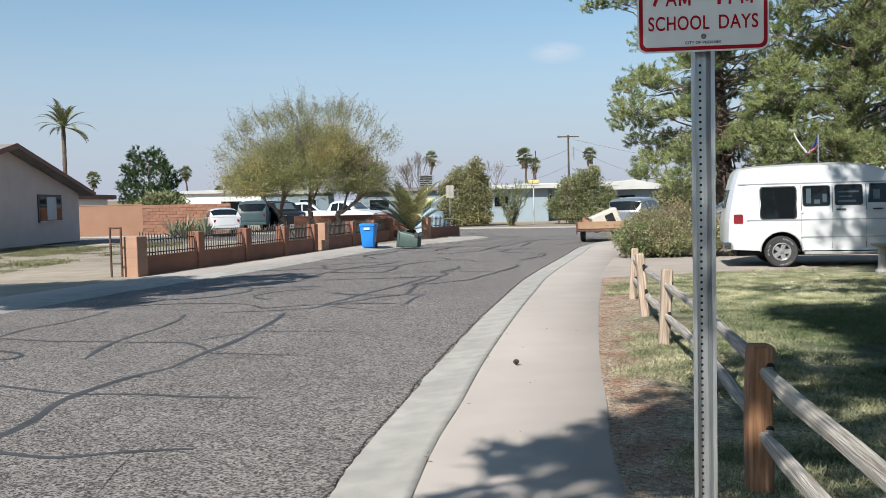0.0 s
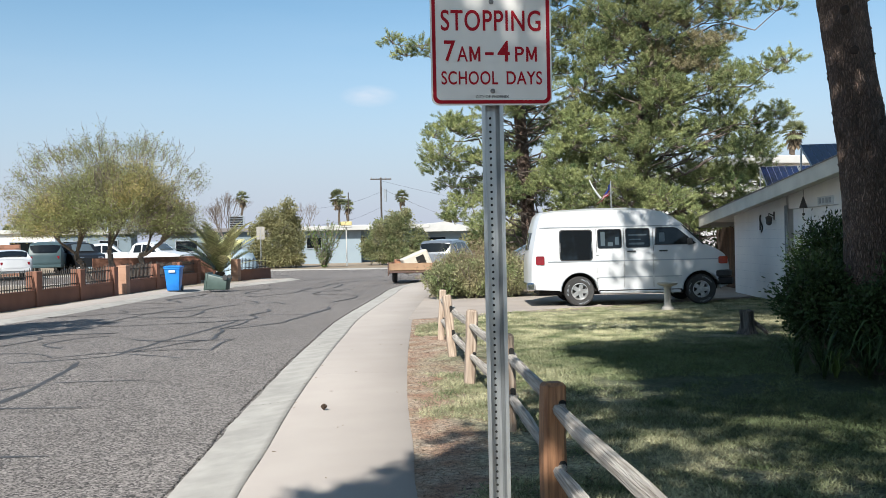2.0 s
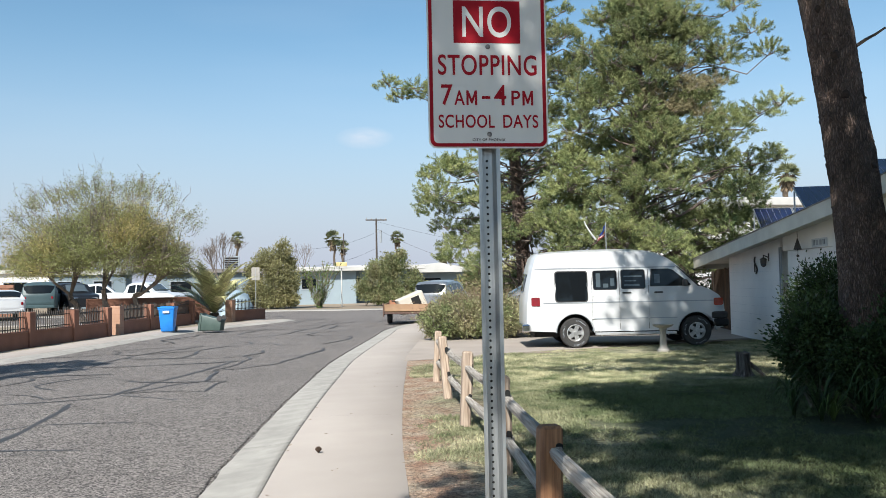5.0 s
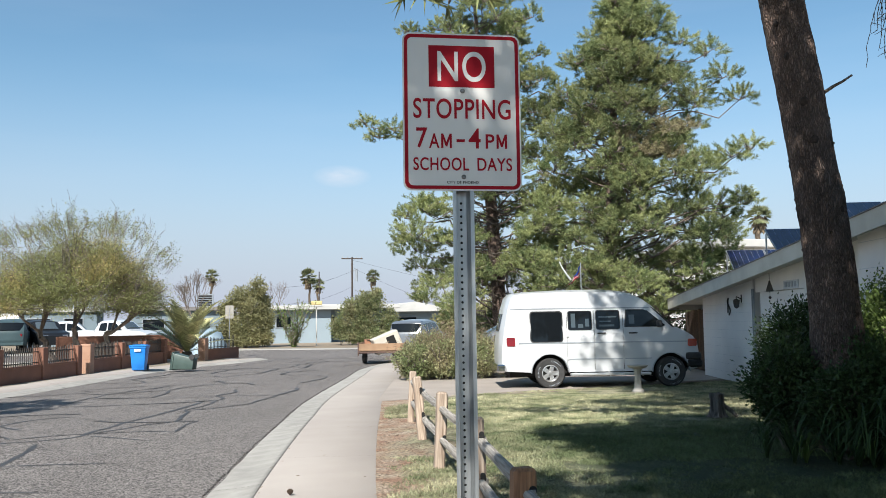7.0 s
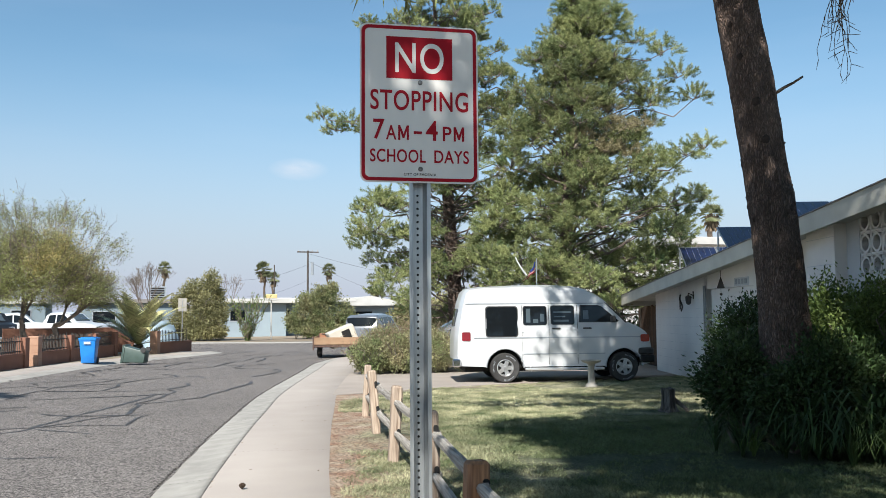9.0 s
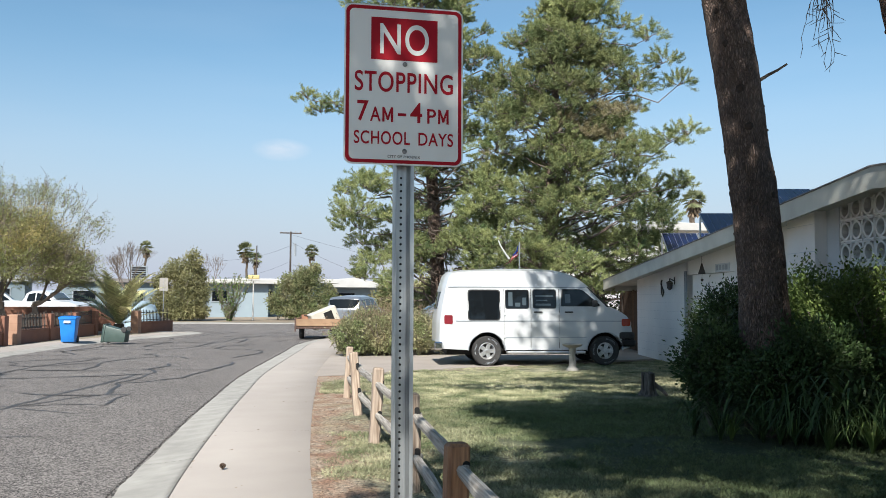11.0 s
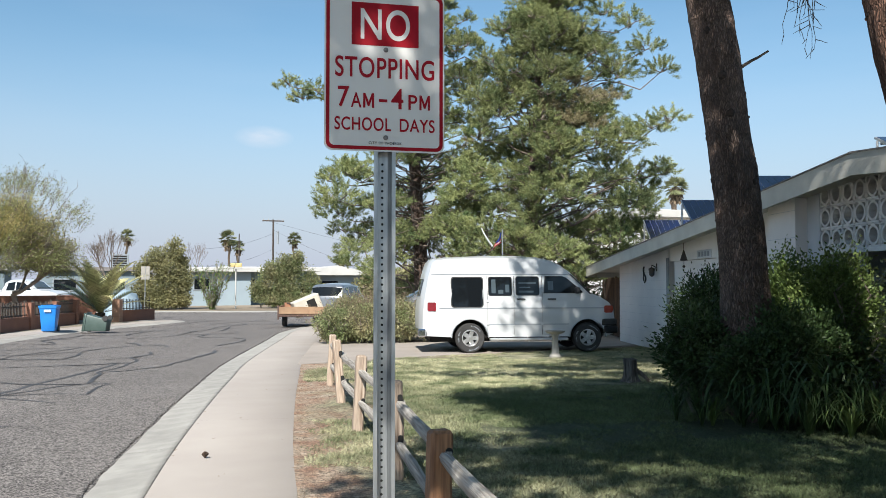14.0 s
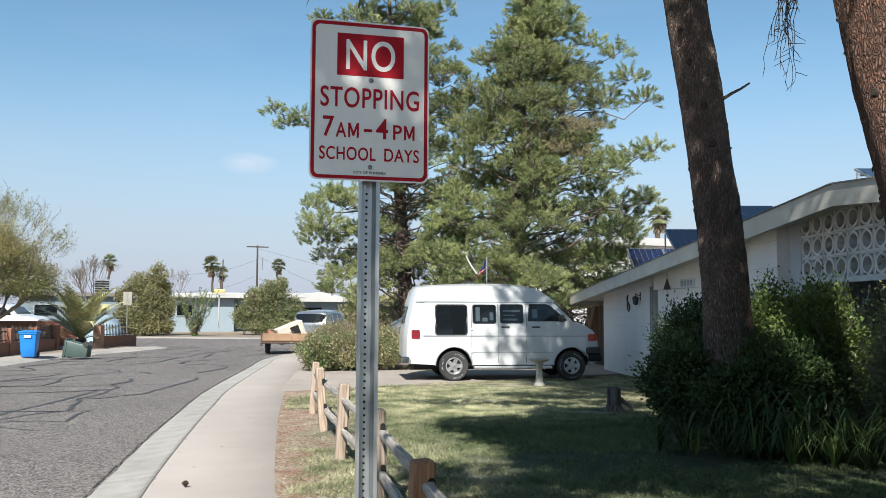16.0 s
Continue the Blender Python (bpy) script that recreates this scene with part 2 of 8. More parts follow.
M = {}
M["asphalt"] = asphalt_mat()
M["lawn"] = lawn_mat()
M["tar"] = surf("tar", (0.036, 0.036, 0.038), (0.052, 0.051, 0.052), 9, 0.6, 0.3, 60)
M["concrete"] = surf("pavement_concrete", (0.352, 0.319, 0.292), (0.318, 0.286, 0.262), 1.4, 0.9, 0.25, 140, big=0.1, obr=0.015, bdist=0.004)
M["kerb"] = surf("kerb_concrete", (0.325, 0.315, 0.293), (0.25, 0.243, 0.226), 5, 0.9, 0.4, 90, big=0.12, obr=0.05, bdist=0.005)
M["drive"] = surf("drive_concrete", (0.335, 0.295, 0.262), (0.275, 0.243, 0.218), 1.2, 0.9, 0.3, 120, big=0.15, bdist=0.004)
M["dirt"] = surf("dirt", (0.239, 0.196, 0.147), (0.185, 0.147, 0.103), 0.8, 0.95, 0.6, 25, big=0.2)
M["scrub"] = surf("scrub_yard", (0.29, 0.245, 0.20), (0.20, 0.175, 0.13), 1.5, 0.95, 0.8, 30, big=0.25)
M["far"] = surf("far_ground", (0.196, 0.169, 0.13), (0.152, 0.136, 0.0976), 0.05, 0.95, 0, big=0.2)
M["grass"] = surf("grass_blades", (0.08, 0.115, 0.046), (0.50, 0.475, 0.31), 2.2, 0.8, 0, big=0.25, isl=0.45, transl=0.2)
# shade under the pines is put into the green of lawn and blades
greener_shade(M["lawn"], .93)
greener_shade(M["grass"], .88)
M["galv"] = surf("galvanised", (0.48, 0.505, 0.515), (0.26, 0.28, 0.295), 14, 0.42, 0.12, 120, metal=0.75, big=0.3, stretch=(3, 3, 0.2))
M["black"] = surf("black_rubber", (0.022, 0.022, 0.024), (0.04, 0.04, 0.04), 12, 0.75, 0.1, 90)
# near-black that puts the shade inside openings into colour
M["dark"] = surf("dark_recess", (0.012, 0.012, 0.012), None, 5, 0.9, 0)
M["signwhite"] = surf("sign_white", (0.64, 0.635, 0.615), (0.55, 0.545, 0.53), 4, 0.45, 0.04, 200, big=0.07, stretch=(1, 1, 0.3))
M["signred"] = surf("sign_red", (0.32, 0.007, 0.017), (0.26, 0.007, 0.015), 6, 0.6, 0.04, 200, big=0.1, spec=0.15)
M["signback"] = surf("sign_aluminium", (0.55, 0.55, 0.56), None, 5, 0.4, 0.05, 90, metal=0.9)
M["bolt"] = surf("bolt_steel", (0.25, 0.25, 0.25), (0.12, 0.11, 0.10), 60, 0.5, 0.1, 200, metal=0.8)
M["cedar"] = surf("cedar_new", (0.31, 0.16, 0.082), (0.13, 0.06, 0.03), 9, 0.75, 0.35, 30, stretch=(7, 7, 0.28), big=0.3)
M["cedar_old"] = surf("cedar_weathered", (0.40, 0.325, 0.26), (0.16, 0.115, 0.085), 8, 0.85, 0.5, 30, stretch=(6, 6, 0.3), big=0.3, obr=0.2)
M["rail"] = surf("rail_wood", (0.56, 0.53, 0.485), (0.20, 0.175, 0.15), 11, 0.85, 0.8, 26, stretch=(7, 0.25, 7), big=0.3, obr=0.12)
M["bark"] = bark_mat("pine_bark", (0.265, 0.185, 0.15), (0.15, 0.106, 0.088))
M["bark_red"] = bark_mat("reddish_pine_bark", (0.27, 0.145, 0.10), (0.145, 0.078, 0.055))
M["rimmetal"] = surf("brushed_rim", (0.72, 0.73, 0.75), (0.50, 0.51, 0.53), 20, 0.28, 0, metal=0.75)
M["bark2"] = surf("grey_bark", (0.20, 0.165, 0.14), (0.10, 0.08, 0.068), 7, 0.95, 0.6, 20, stretch=(1, 1, 0.3))
M["knot"] = surf("branch_knot", (0.055, 0.038, 0.03), (0.025, 0.018, 0.015), 30, 0.95, 0.6, 60)
M["needle"] = surf("pine_needles", (0.08, 0.125, 0.05), (0.345, 0.37, 0.158), 1.5, 0.6, 0, big=0.35, isl=0.45, transl=0.10, spec=0.3)
M["needle_dry"] = surf("dry_pine_needles", (0.34, 0.29, 0.17), (0.27, 0.25, 0.13), 1.6, 0.7, 0, big=0.25, isl=0.35, transl=0.2)
M["mesq"] = surf("mesquite_leaves", (0.28, 0.285, 0.115), (0.19, 0.215, 0.085), 0.6, 0.6, 0, big=0.25, isl=0.35, transl=0.35)
M["mesq_y"] = surf("mesquite_catkins", (0.44, 0.37, 0.15), (0.36, 0.31, 0.125), 0.6, 0.6, 0, big=0.2, isl=0.3, transl=0.35)
M["leaf"] = surf("shrub_leaves", (0.095, 0.155, 0.042), (0.18, 0.23, 0.075), 1.2, 0.45, 0, big=0.3, isl=0.45, transl=0.25, spec=0.2)
M["leaf_d"] = surf("dark_shrub_leaves", (0.035, 0.065, 0.025), (0.065, 0.10, 0.035), 1.5, 0.42, 0, big=0.3, isl=0.5, transl=0.2, spec=0.2)
M["leaf_o"] = surf("olive_leaves", (0.19, 0.195, 0.10), (0.29, 0.27, 0.135), 0.8, 0.55, 0, big=0.3, isl=0.4, transl=0.25, spec=0.2)
M["leaf_l"] = surf("lantana_leaves", (0.135, 0.185, 0.075), (0.27, 0.25, 0.145), 1.6, 0.55, 0, big=0.3, isl=0.45, transl=0.25, spec=0.2)
M["lantana"] = surf("straggly_hedge_leaves", (0.16, 0.215, 0.09), (0.37, 0.33, 0.20), 2.2, 0.55, 0, big=0.35, isl=0.5, transl=0.25, spec=0.2)
M["weed"] = surf("dusty_weeds", (0.10, 0.115, 0.055), (0.20, 0.19, 0.11), 1.2, 0.6, 0, big=0.3, isl=0.4, transl=0.15, spec=0.2)
M["leaf_b"] = surf("dry_twigs", (0.204, 0.15, 0.0952), (0.136, 0.102, 0.068), 2, 0.8, 0, isl=0.3)
M["litter"] = surf("needle_litter", (0.30, 0.20, 0.13), (0.11, 0.07, 0.045), 6, 0.9, 0, isl=0.5)
M["agave"] = surf("agave_leaves", (0.185, 0.218, 0.147), (0.245, 0.25, 0.163), 3, 0.5, 0, isl=0.25)
M["palm"] = surf("palm_fronds", (0.15, 0.18, 0.09), (0.23, 0.235, 0.12), 1.5, 0.5, 0, isl=0.35, transl=0.2)
M["palm_y"] = surf("yellow_palm_fronds", (0.40, 0.42, 0.19), (0.52, 0.47, 0.25), 1.5, 0.5, 0, isl=0.35, transl=0.25)
M["palmtrunk"] = surf("palm_trunk", (0.12, 0.0928, 0.0653), (0.0653, 0.049, 0.0381), 5, 0.9, 0.6, 20)
M["vanwhite"] = surf("white_van_paint", (0.54, 0.56, 0.58), (0.51, 0.53, 0.55), 1.5, 0.28, 0, big=0.05, coat=0.5)
M["silver"] = surf("silver_paint", (0.22, 0.24, 0.27), None, 2, 0.3, 0, metal=0.3, coat=0.5)
M["teal"] = surf("blue_green_paint", (0.055, 0.09, 0.10), (0.045, 0.075, 0.085), 2, 0.45, 0, spec=0.3)
M["blackcar"] = surf("black_car_paint", (0.012, 0.013, 0.015), None, 2, 0.4, 0, coat=0.1, spec=0.3)
M["greypaint"] = surf("grey_trim", (0.28, 0.31, 0.34), (0.24, 0.27, 0.30), 6, 0.4, 0)
M["chrome"] = surf("chrome", (0.75, 0.76, 0.78), None, 8, 0.15, 0, metal=1.0, big=0.1)
M["glass"] = glass_mat("tinted_glass", (0.007, 0.009, 0.011))
M["glass_l"] = glass_mat("clear_car_glass", (0.06, 0.08, 0.095))
M["tail"] = surf("red_lens", (0.20, 0.004, 0.01), None, 9, 0.2, 0, coat=0.4)
M["amber"] = surf("amber_lens", (0.50, 0.055, 0.02), None, 9, 0.2, 0, coat=0.6)
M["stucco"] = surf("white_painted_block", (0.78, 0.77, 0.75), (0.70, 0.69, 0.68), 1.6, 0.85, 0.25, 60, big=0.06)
M["stucco_g"] = surf("grey_block", (0.50, 0.53, 0.55), (0.44, 0.47, 0.50), 2, 0.85, 0.2, 60)
M["fascia"] = surf("cream_fascia_paint", (0.56, 0.555, 0.50), (0.46, 0.455, 0.41), 2.5, 0.7, 0.15, 40, big=0.12)
M["roofwhite"] = surf("white_roof_coating", (0.503, 0.503, 0.49), (0.422, 0.422, 0.408), 0.8, 0.8, 0.2, 30)
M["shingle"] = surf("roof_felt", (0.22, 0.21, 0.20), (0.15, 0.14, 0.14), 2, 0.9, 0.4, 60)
M["solar"] = surf("solar_cell", (0.008, 0.013, 0.04), (0.012, 0.02, 0.06), 3, 0.12, 0, coat=0.7)
M["alu"] = surf("aluminium_frame", (0.62, 0.64, 0.66), None, 5, 0.4, 0, metal=0.7)
M["breeze"] = surf("breeze_block", (0.74, 0.74, 0.73), (0.62, 0.62, 0.62), 6, 0.85, 0.3, 60)
M["iron"] = surf("black_iron", (0.03, 0.03, 0.03), (0.06, 0.045, 0.035), 9, 0.6, 0.2, 60)
M["woodgate"] = surf("dark_gate_boards", (0.085, 0.05, 0.032), (0.045, 0.027, 0.018), 5, 0.85, 0.4, 30, stretch=(4, 4, .4), obr=0.3)
# one terracotta in two copies: dark for shaded faces, paler for sunlit pillars
M["redblock"] = surf("dark_terracotta", (0.235, 0.112, 0.074), (0.195, 0.09, 0.06), 2.5, 0.85, 0.3, 50, big=0.12)
M["pillar"] = surf("sunlit_terracotta", (0.36, 0.215, 0.148), (0.31, 0.182, 0.122), 2.5, 0.85, 0.3, 50, big=0.1)
M["tanwall"] = surf("tan_wall", (0.315, 0.178, 0.115), (0.275, 0.15, 0.10), 1.2, 0.9, 0.2, 30, big=0.1)
M["brick"] = surf("slump_block", (0.285, 0.145, 0.095), (0.24, 0.115, 0.077), 3, 0.9, 0.4, 30, obr=0.12)
M["mortar"] = surf("mortar", (0.215, 0.118, 0.082), None, 5, 0.95, 0.2, 60)
M["housetan"] = surf("pinkish_tan_block", (0.50, 0.42, 0.385), (0.45, 0.375, 0.345), 1.2, 0.9, 0.2, 40, big=0.07)
M["brown"] = surf("brown_trim", (0.16, 0.075, 0.05), (0.12, 0.055, 0.04), 3, 0.7, 0.1, 40)
M["rust"] = surf("rusty_brown_steel", (0.11, 0.06, 0.045), (0.05, 0.03, 0.025), 9, 0.7, 0.2, 60)
M["turq"] = surf("pale_turquoise_block", (0.28, 0.35, 0.395), (0.25, 0.31, 0.355), 0.8, 0.85, 0.1, 30)
# turquoise darkened for the far carport's shaded wall; also serves two greyer houses
M["turq_d"] = surf("grey_blue_wall", (0.18, 0.23, 0.26), (0.15, 0.20, 0.23), 0.8, 0.85, 0.1, 30)
M["bluebin"] = surf("blue_plastic", (0.018, 0.23, 0.70), (0.014, 0.19, 0.60), 3, 0.4, 0.05, 60)
M["greenbin"] = surf("dark_green_plastic", (0.07, 0.105, 0.095), (0.05, 0.08, 0.072), 3, 0.45, 0.05, 60)
M["labelwhite"] = surf("white_print", (0.675, 0.702, 0.72), None, 5, 0.5, 0)
M["trailerwood"] = surf("trailer_boards", (0.299, 0.196, 0.12), (0.245, 0.152, 0.0928), 4, 0.8, 0.3, 40, obr=0.15)
M["cream"] = surf("cream_enamel", (0.56, 0.53, 0.47), (0.48, 0.45, 0.39), 3, 0.5, 0.1, 40)
M["pink"] = surf("orange_wood", (0.338, 0.163, 0.0928), (0.272, 0.13, 0.0762), 4, 0.7, 0.1, 40)
M["tarp"] = surf("pale_blue_tarp", (0.283, 0.359, 0.402), (0.239, 0.315, 0.37), 2, 0.5, 0.3, 8, big=0.15, bdist=0.08)
M["stone"] = surf("cast_stone", (0.338, 0.326, 0.299), (0.272, 0.261, 0.239), 9, 0.85, 0.3, 70)
M["stump"] = surf("grey_stump_wood", (0.20, 0.185, 0.175), (0.035, 0.03, 0.027), 12, 0.95, 0.9, 26, stretch=(2, 2, 0.2), bdist=0.04)
M["pole"] = surf("pole_wood", (0.08, 0.066, 0.058), (0.05, 0.042, 0.038), 3, 0.9, 0.2, 20, stretch=(1, 1, .2))
M["flagblue"] = surf("blue_cloth", (0.03, 0.07, 0.30), None, 6, 0.8, 0)
M["flagred"] = surf("red_cloth", (0.5, 0.02, 0.03), None, 6, 0.8, 0)
M["yellow"] = surf("yellow_paint", (0.62, 0.50, 0.24), None, 6, 0.5, 0)
M["navy"] = surf("navy_canvas", (0.02, 0.03, 0.08), None, 6, 0.7, 0)
M["cone"] = surf("pine_cone", (0.10, 0.065, 0.045), (0.05, 0.035, 0.025), 30, 0.9, 0.3, 60)

# ---- mesh helpers ----


def part(name, bm, material, parent=None, label="", smooth=False, sharp=40):
    me = bpy.data.meshes.new(name)
    bm.to_mesh(me)
    bm.free()
    return mesh_part(name, me, material, parent, label, smooth, sharp)


def mesh_part(name, me, material, parent=None, label="", smooth=False, sharp=40):
    me.materials.append(material)
    if smooth:
        me.polygons.foreach_set("use_smooth", [True] * len(me.polygons))
        me.set_sharp_from_angle(angle=radians(sharp))
    ob = new(name, me)
    ob.parent = parent
    return tagged(ob, label)


def thing(name, m, label, category, group="", kind=""):
    ob = new(name)
    ob.matrix_world = m
    ob.empty_display_size = 0.1
    return tagged(ob, label, category, group, kind)


def np_mesh(name, verts, faces):
    """A mesh from an array of places and an array of faces that all have the same number of corners."""
    me = bpy.data.meshes.new(name)
    k = faces.shape[1]
    me.vertices.add(len(verts))
    me.vertices.foreach_set("co", np.asarray(verts, dtype=np.float32).ravel())
    me.loops.add(faces.size)
    me.loops.foreach_set("vertex_index", faces.astype(np.int32).ravel())
    me.polygons.add(len(faces))
    me.polygons.foreach_set("loop_start", np.arange(0, faces.size, k, dtype=np.int32))
    me.update(calc_edges=True)
    return me


def box(bm, x0, x1, y0, y1, z0, z1, bevel=0.0, m=None):
    r = bmesh.ops.create_cube(bm, size=1)
    vs = r["verts"]
    for v in vs:
        v.co = Vector((x0 + (v.co.x + .5) * (x1 - x0), y0 + (v.co.y + .5) * (y1 - y0), z0 + (v.co.z + .5) * (z1 - z0)))
    if bevel:
        es = list({e for v in vs for e in v.link_edges})
        out = bmesh.ops.bevel(bm, geom=es, offset=bevel, segments=1, affect="EDGES")
        vs = list({v for f in out["faces"] for v in f.verts} | {v for v in vs if v.is_valid})
    if m is not None:
        bmesh.ops.transform(bm, matrix=m, verts=vs)
    return vs


def boxed(name, x0, x1, y0, y1, z0, z1, material, parent=None, label="", bevel=0.0, m=None):
    bm = bmesh.new()
    box(bm, x0, x1, y0, y1, z0, z1, bevel, m)
    return part(name, bm, material, parent, label)


def rod(bm, p0, p1, r0, r1=None, n=8, caps=True):
    p0, p1 = Vector(p0), Vector(p1)
    r1 = r0 if r1 is None else r1
    q = (p1 - p0).to_track_quat("Z", "Y").to_matrix()
    rings = []
    for p, r in ((p0, r0), (p1, r1)):
        rings.append([bm.verts.new(p + q @ Vector((r * math.cos(2 * math.pi * i / n), r * math.sin(2 * math.pi * i / n), 0))) for i in range(n)])
    for i in range(n):
        bm.faces.new((rings[0][i], rings[0][(i + 1) % n], rings[1][(i + 1) % n], rings[1][i]))
    if caps:
        bm.faces.new(rings[0][::-1])
        bm.faces.new(rings[1])


def revolve(bm, profile, n=16, axis="Z", m=None):
    """Rings of (radius, height); closed at both ends where the radius is 0."""
    rings = []
    for r, h in profile:
        ring = []
        for i in range(n):
            a = 2 * math.pi * i / n
            c = Vector((r * math.cos(a), r * math.sin(a), h))
            if axis == "Y":
                c = Vector((c.x, c.z, c.y))
            ring.append(bm.verts.new(m @ c if m is not None else c))
        rings.append(ring)
    for a, b in zip(rings, rings[1:]):
        for i in range(n):
            bm.faces.new((a[i], a[(i + 1) % n], b[(i + 1) % n], b[i]))
    bmesh.ops.remove_doubles(bm, verts=[v for r in rings for v in r], dist=1e-5)


def prism(bm, pts, lift, m=None):
    """A flat outline (x, z) with thickness lift along +y."""
    a = [bm.verts.new((x, 0, z)) for x, z in pts]
    b = [bm.verts.new((x, lift, z)) for x, z in pts]
    k = len(pts)
    bm.faces.new(a)
    bm.faces.new(b[::-1])
    for i in range(k):
        bm.faces.new((a[i], b[i], b[(i + 1) % k], a[(i + 1) % k]))
    if m is not None:
        bmesh.ops.transform(bm, matrix=m, verts=a + b)


def rounded(x0, x1, z0, z1, r, k=4):
    pts = []
    for cx, cz, a0 in ((x1 - r, z1 - r, 0), (x0 + r, z1 - r, 90), (x0 + r, z0 + r, 180), (x1 - r, z0 + r, 270)):
        for i in range(k + 1):
            a = radians(a0 + 90 * i / k)
            pts.append((cx + r * math.cos(a), cz + r * math.sin(a)))
    return pts


def ribbon(name, pts, halfwidth, z, material, parent=None, label=""):
    """A flat strip along (x, y) places."""
    p = np.array(pts, dtype=float)
    d = np.gradient(p, axis=0)
    d /= np.linalg.norm(d, axis=1)[:, None]
    s = np.stack([-d[:, 1], d[:, 0]], 1)
    hw = np.asarray(halfwidth, dtype=float).reshape(-1, 1) if np.ndim(halfwidth) else halfwidth
    v = np.concatenate([np.c_[p - s * hw, np.full(len(p), z)], np.c_[p + s * hw, np.full(len(p), z)]])
    i = np.arange(len(p) - 1)
    f = np.stack([i, i + 1, i + 1 + len(p), i + len(p)], 1)[:, ::-1]
    me = np_mesh(name, v, f)
    return mesh_part(name, me, material, parent, label)


def curve_through(pts, step=0.4):
    """A smooth line through (x, y) places, sampled every step metres."""
    p = np.array(pts, dtype=float)
    ext = np.vstack([2 * p[0] - p[1], p, 2 * p[-1] - p[-2]])
    out = []
    for i in range(len(p) - 1):
        a, b, c, d = ext[i:i + 4]
        k = max(2, int(np.linalg.norm(c - b) / step))
        for t in np.arange(k) / k:
            out.append(.5 * (2 * b + (c - a) * t + (2 * a - 5 * b + 4 * c - d) * t * t + (3 * b - a - 3 * c + d) * t ** 3))
    out.append(p[-1])
    return np.array(out)


def offset(p, o):
    """The line moved o metres to its right-hand side."""
    d = np.gradient(p, axis=0)
    d /= np.linalg.norm(d, axis=1)[:, None]
    return p + np.stack([d[:, 1], -d[:, 0]], 1) * o


def sheet(name, lines, material, parent=None, label="", smooth=False):
    """A surface between lines of equal length, each an array of (x, y, z)."""
    k, n = len(lines), len(lines[0])
    v = np.concatenate(lines)
    i, j = np.meshgrid(np.arange(n - 1), np.arange(k - 1))
    i, j = i.ravel(), j.ravel()
    f = np.stack([j * n + i, j * n + i + 1, (j + 1) * n + i + 1, (j + 1) * n + i], 1)[:, ::-1]
    return mesh_part(name, np_mesh(name, v, f), material, parent, label, smooth)


def flat(p, z):
    return np.c_[p, np.full(len(p), z)]


def slab(name, outline, z0, z1, material, parent=None, label=""):
    bm = bmesh.new()
    a = [bm.verts.new((x, y, z1)) for x, y in outline]
    b = [bm.verts.new((x, y, z0)) for x, y in outline]
    f = bm.faces.new(a)
    bm.faces.new(b[::-1])
    k = len(a)
    for i in range(k):
        bm.faces.new((a[i], b[i], b[(i + 1) % k], a[(i + 1) % k]))
    bmesh.ops.triangulate(bm, faces=[g for g in bm.faces if len(g.verts) > 4])
    bmesh.ops.recalc_face_normals(bm, faces=bm.faces)
    return part(name, bm, material, parent, label)


# ---- plants ----
RNG = np.random.default_rng(7)


def unit(v):
    return v / np.maximum(np.linalg.norm(v, axis=-1, keepdims=True), 1e-9)


def leaf_cloud(name, pos, direction, length, width, material, parent=None, label="", tri=False, flatten=0.0):
    """Leaves at the places pos that point along direction: four-cornered blades, or needles with three corners."""
    n = len(pos)
    d = unit(direction)
    up = RNG.normal(size=(n, 3))
    up[:, 2] += flatten
    s = unit(np.cross(d, up))
    L = np.broadcast_to(np.asarray(length, dtype=float), (n,))[:, None]
    W = np.broadcast_to(np.asarray(width, dtype=float), (n,))[:, None]
    if tri:
        v = np.stack([pos - s * W / 2, pos + s * W / 2, pos + d * L], 1)
    else:
        v = np.stack([pos, pos + d * L * .5 + s * W / 2, pos + d * L, pos + d * L * .5 - s * W / 2], 1)
    k = v.shape[1]
    me = np_mesh(name, v.reshape(-1, 3), np.arange(n * k).reshape(n, k))
    return tagged(mesh_part(name, me, material, parent, label), kind="stuff")


def tubes(name, segs, material, parent=None, label=""):
    """Tapered limbs from rows of x0 y0 z0 x1 y1 z1 r0 r1."""
    s = np.array(segs, dtype=float)
    p0, p1, r0, r1 = s[:, 0:3], s[:, 3:6], s[:, 6], s[:, 7]
    d = unit(p1 - p0)
    ref = np.where(np.abs(d[:, 2:3]) > 0.9, np.array([[1.0, 0, 0]]), np.array([[0, 0, 1.0]]))
    a = unit(np.cross(d, ref))
    b = np.cross(d, a)
    k = 5
    ang = 2 * np.pi * np.arange(k) / k
    ring = a[:, None, :] * np.cos(ang)[None, :, None] + b[:, None, :] * np.sin(ang)[None, :, None]
    v0 = p0[:, None, :] + ring * r0[:, None, None]
    v1 = p1[:, None, :] + ring * r1[:, None, None]
    v = np.concatenate([v0, v1], 1).reshape(-1, 3)
    base = (np.arange(len(s)) * 2 * k)[:, None]
    i = np.arange(k)[None, :]
    f = np.stack([base + i, base + (i + 1) % k, base + k + (i + 1) % k, base + k + i], -1).reshape(-1, 4)
    return tagged(mesh_part(name, np_mesh(name, v, f), material, parent, label, smooth=True, sharp=60), kind="stuff")


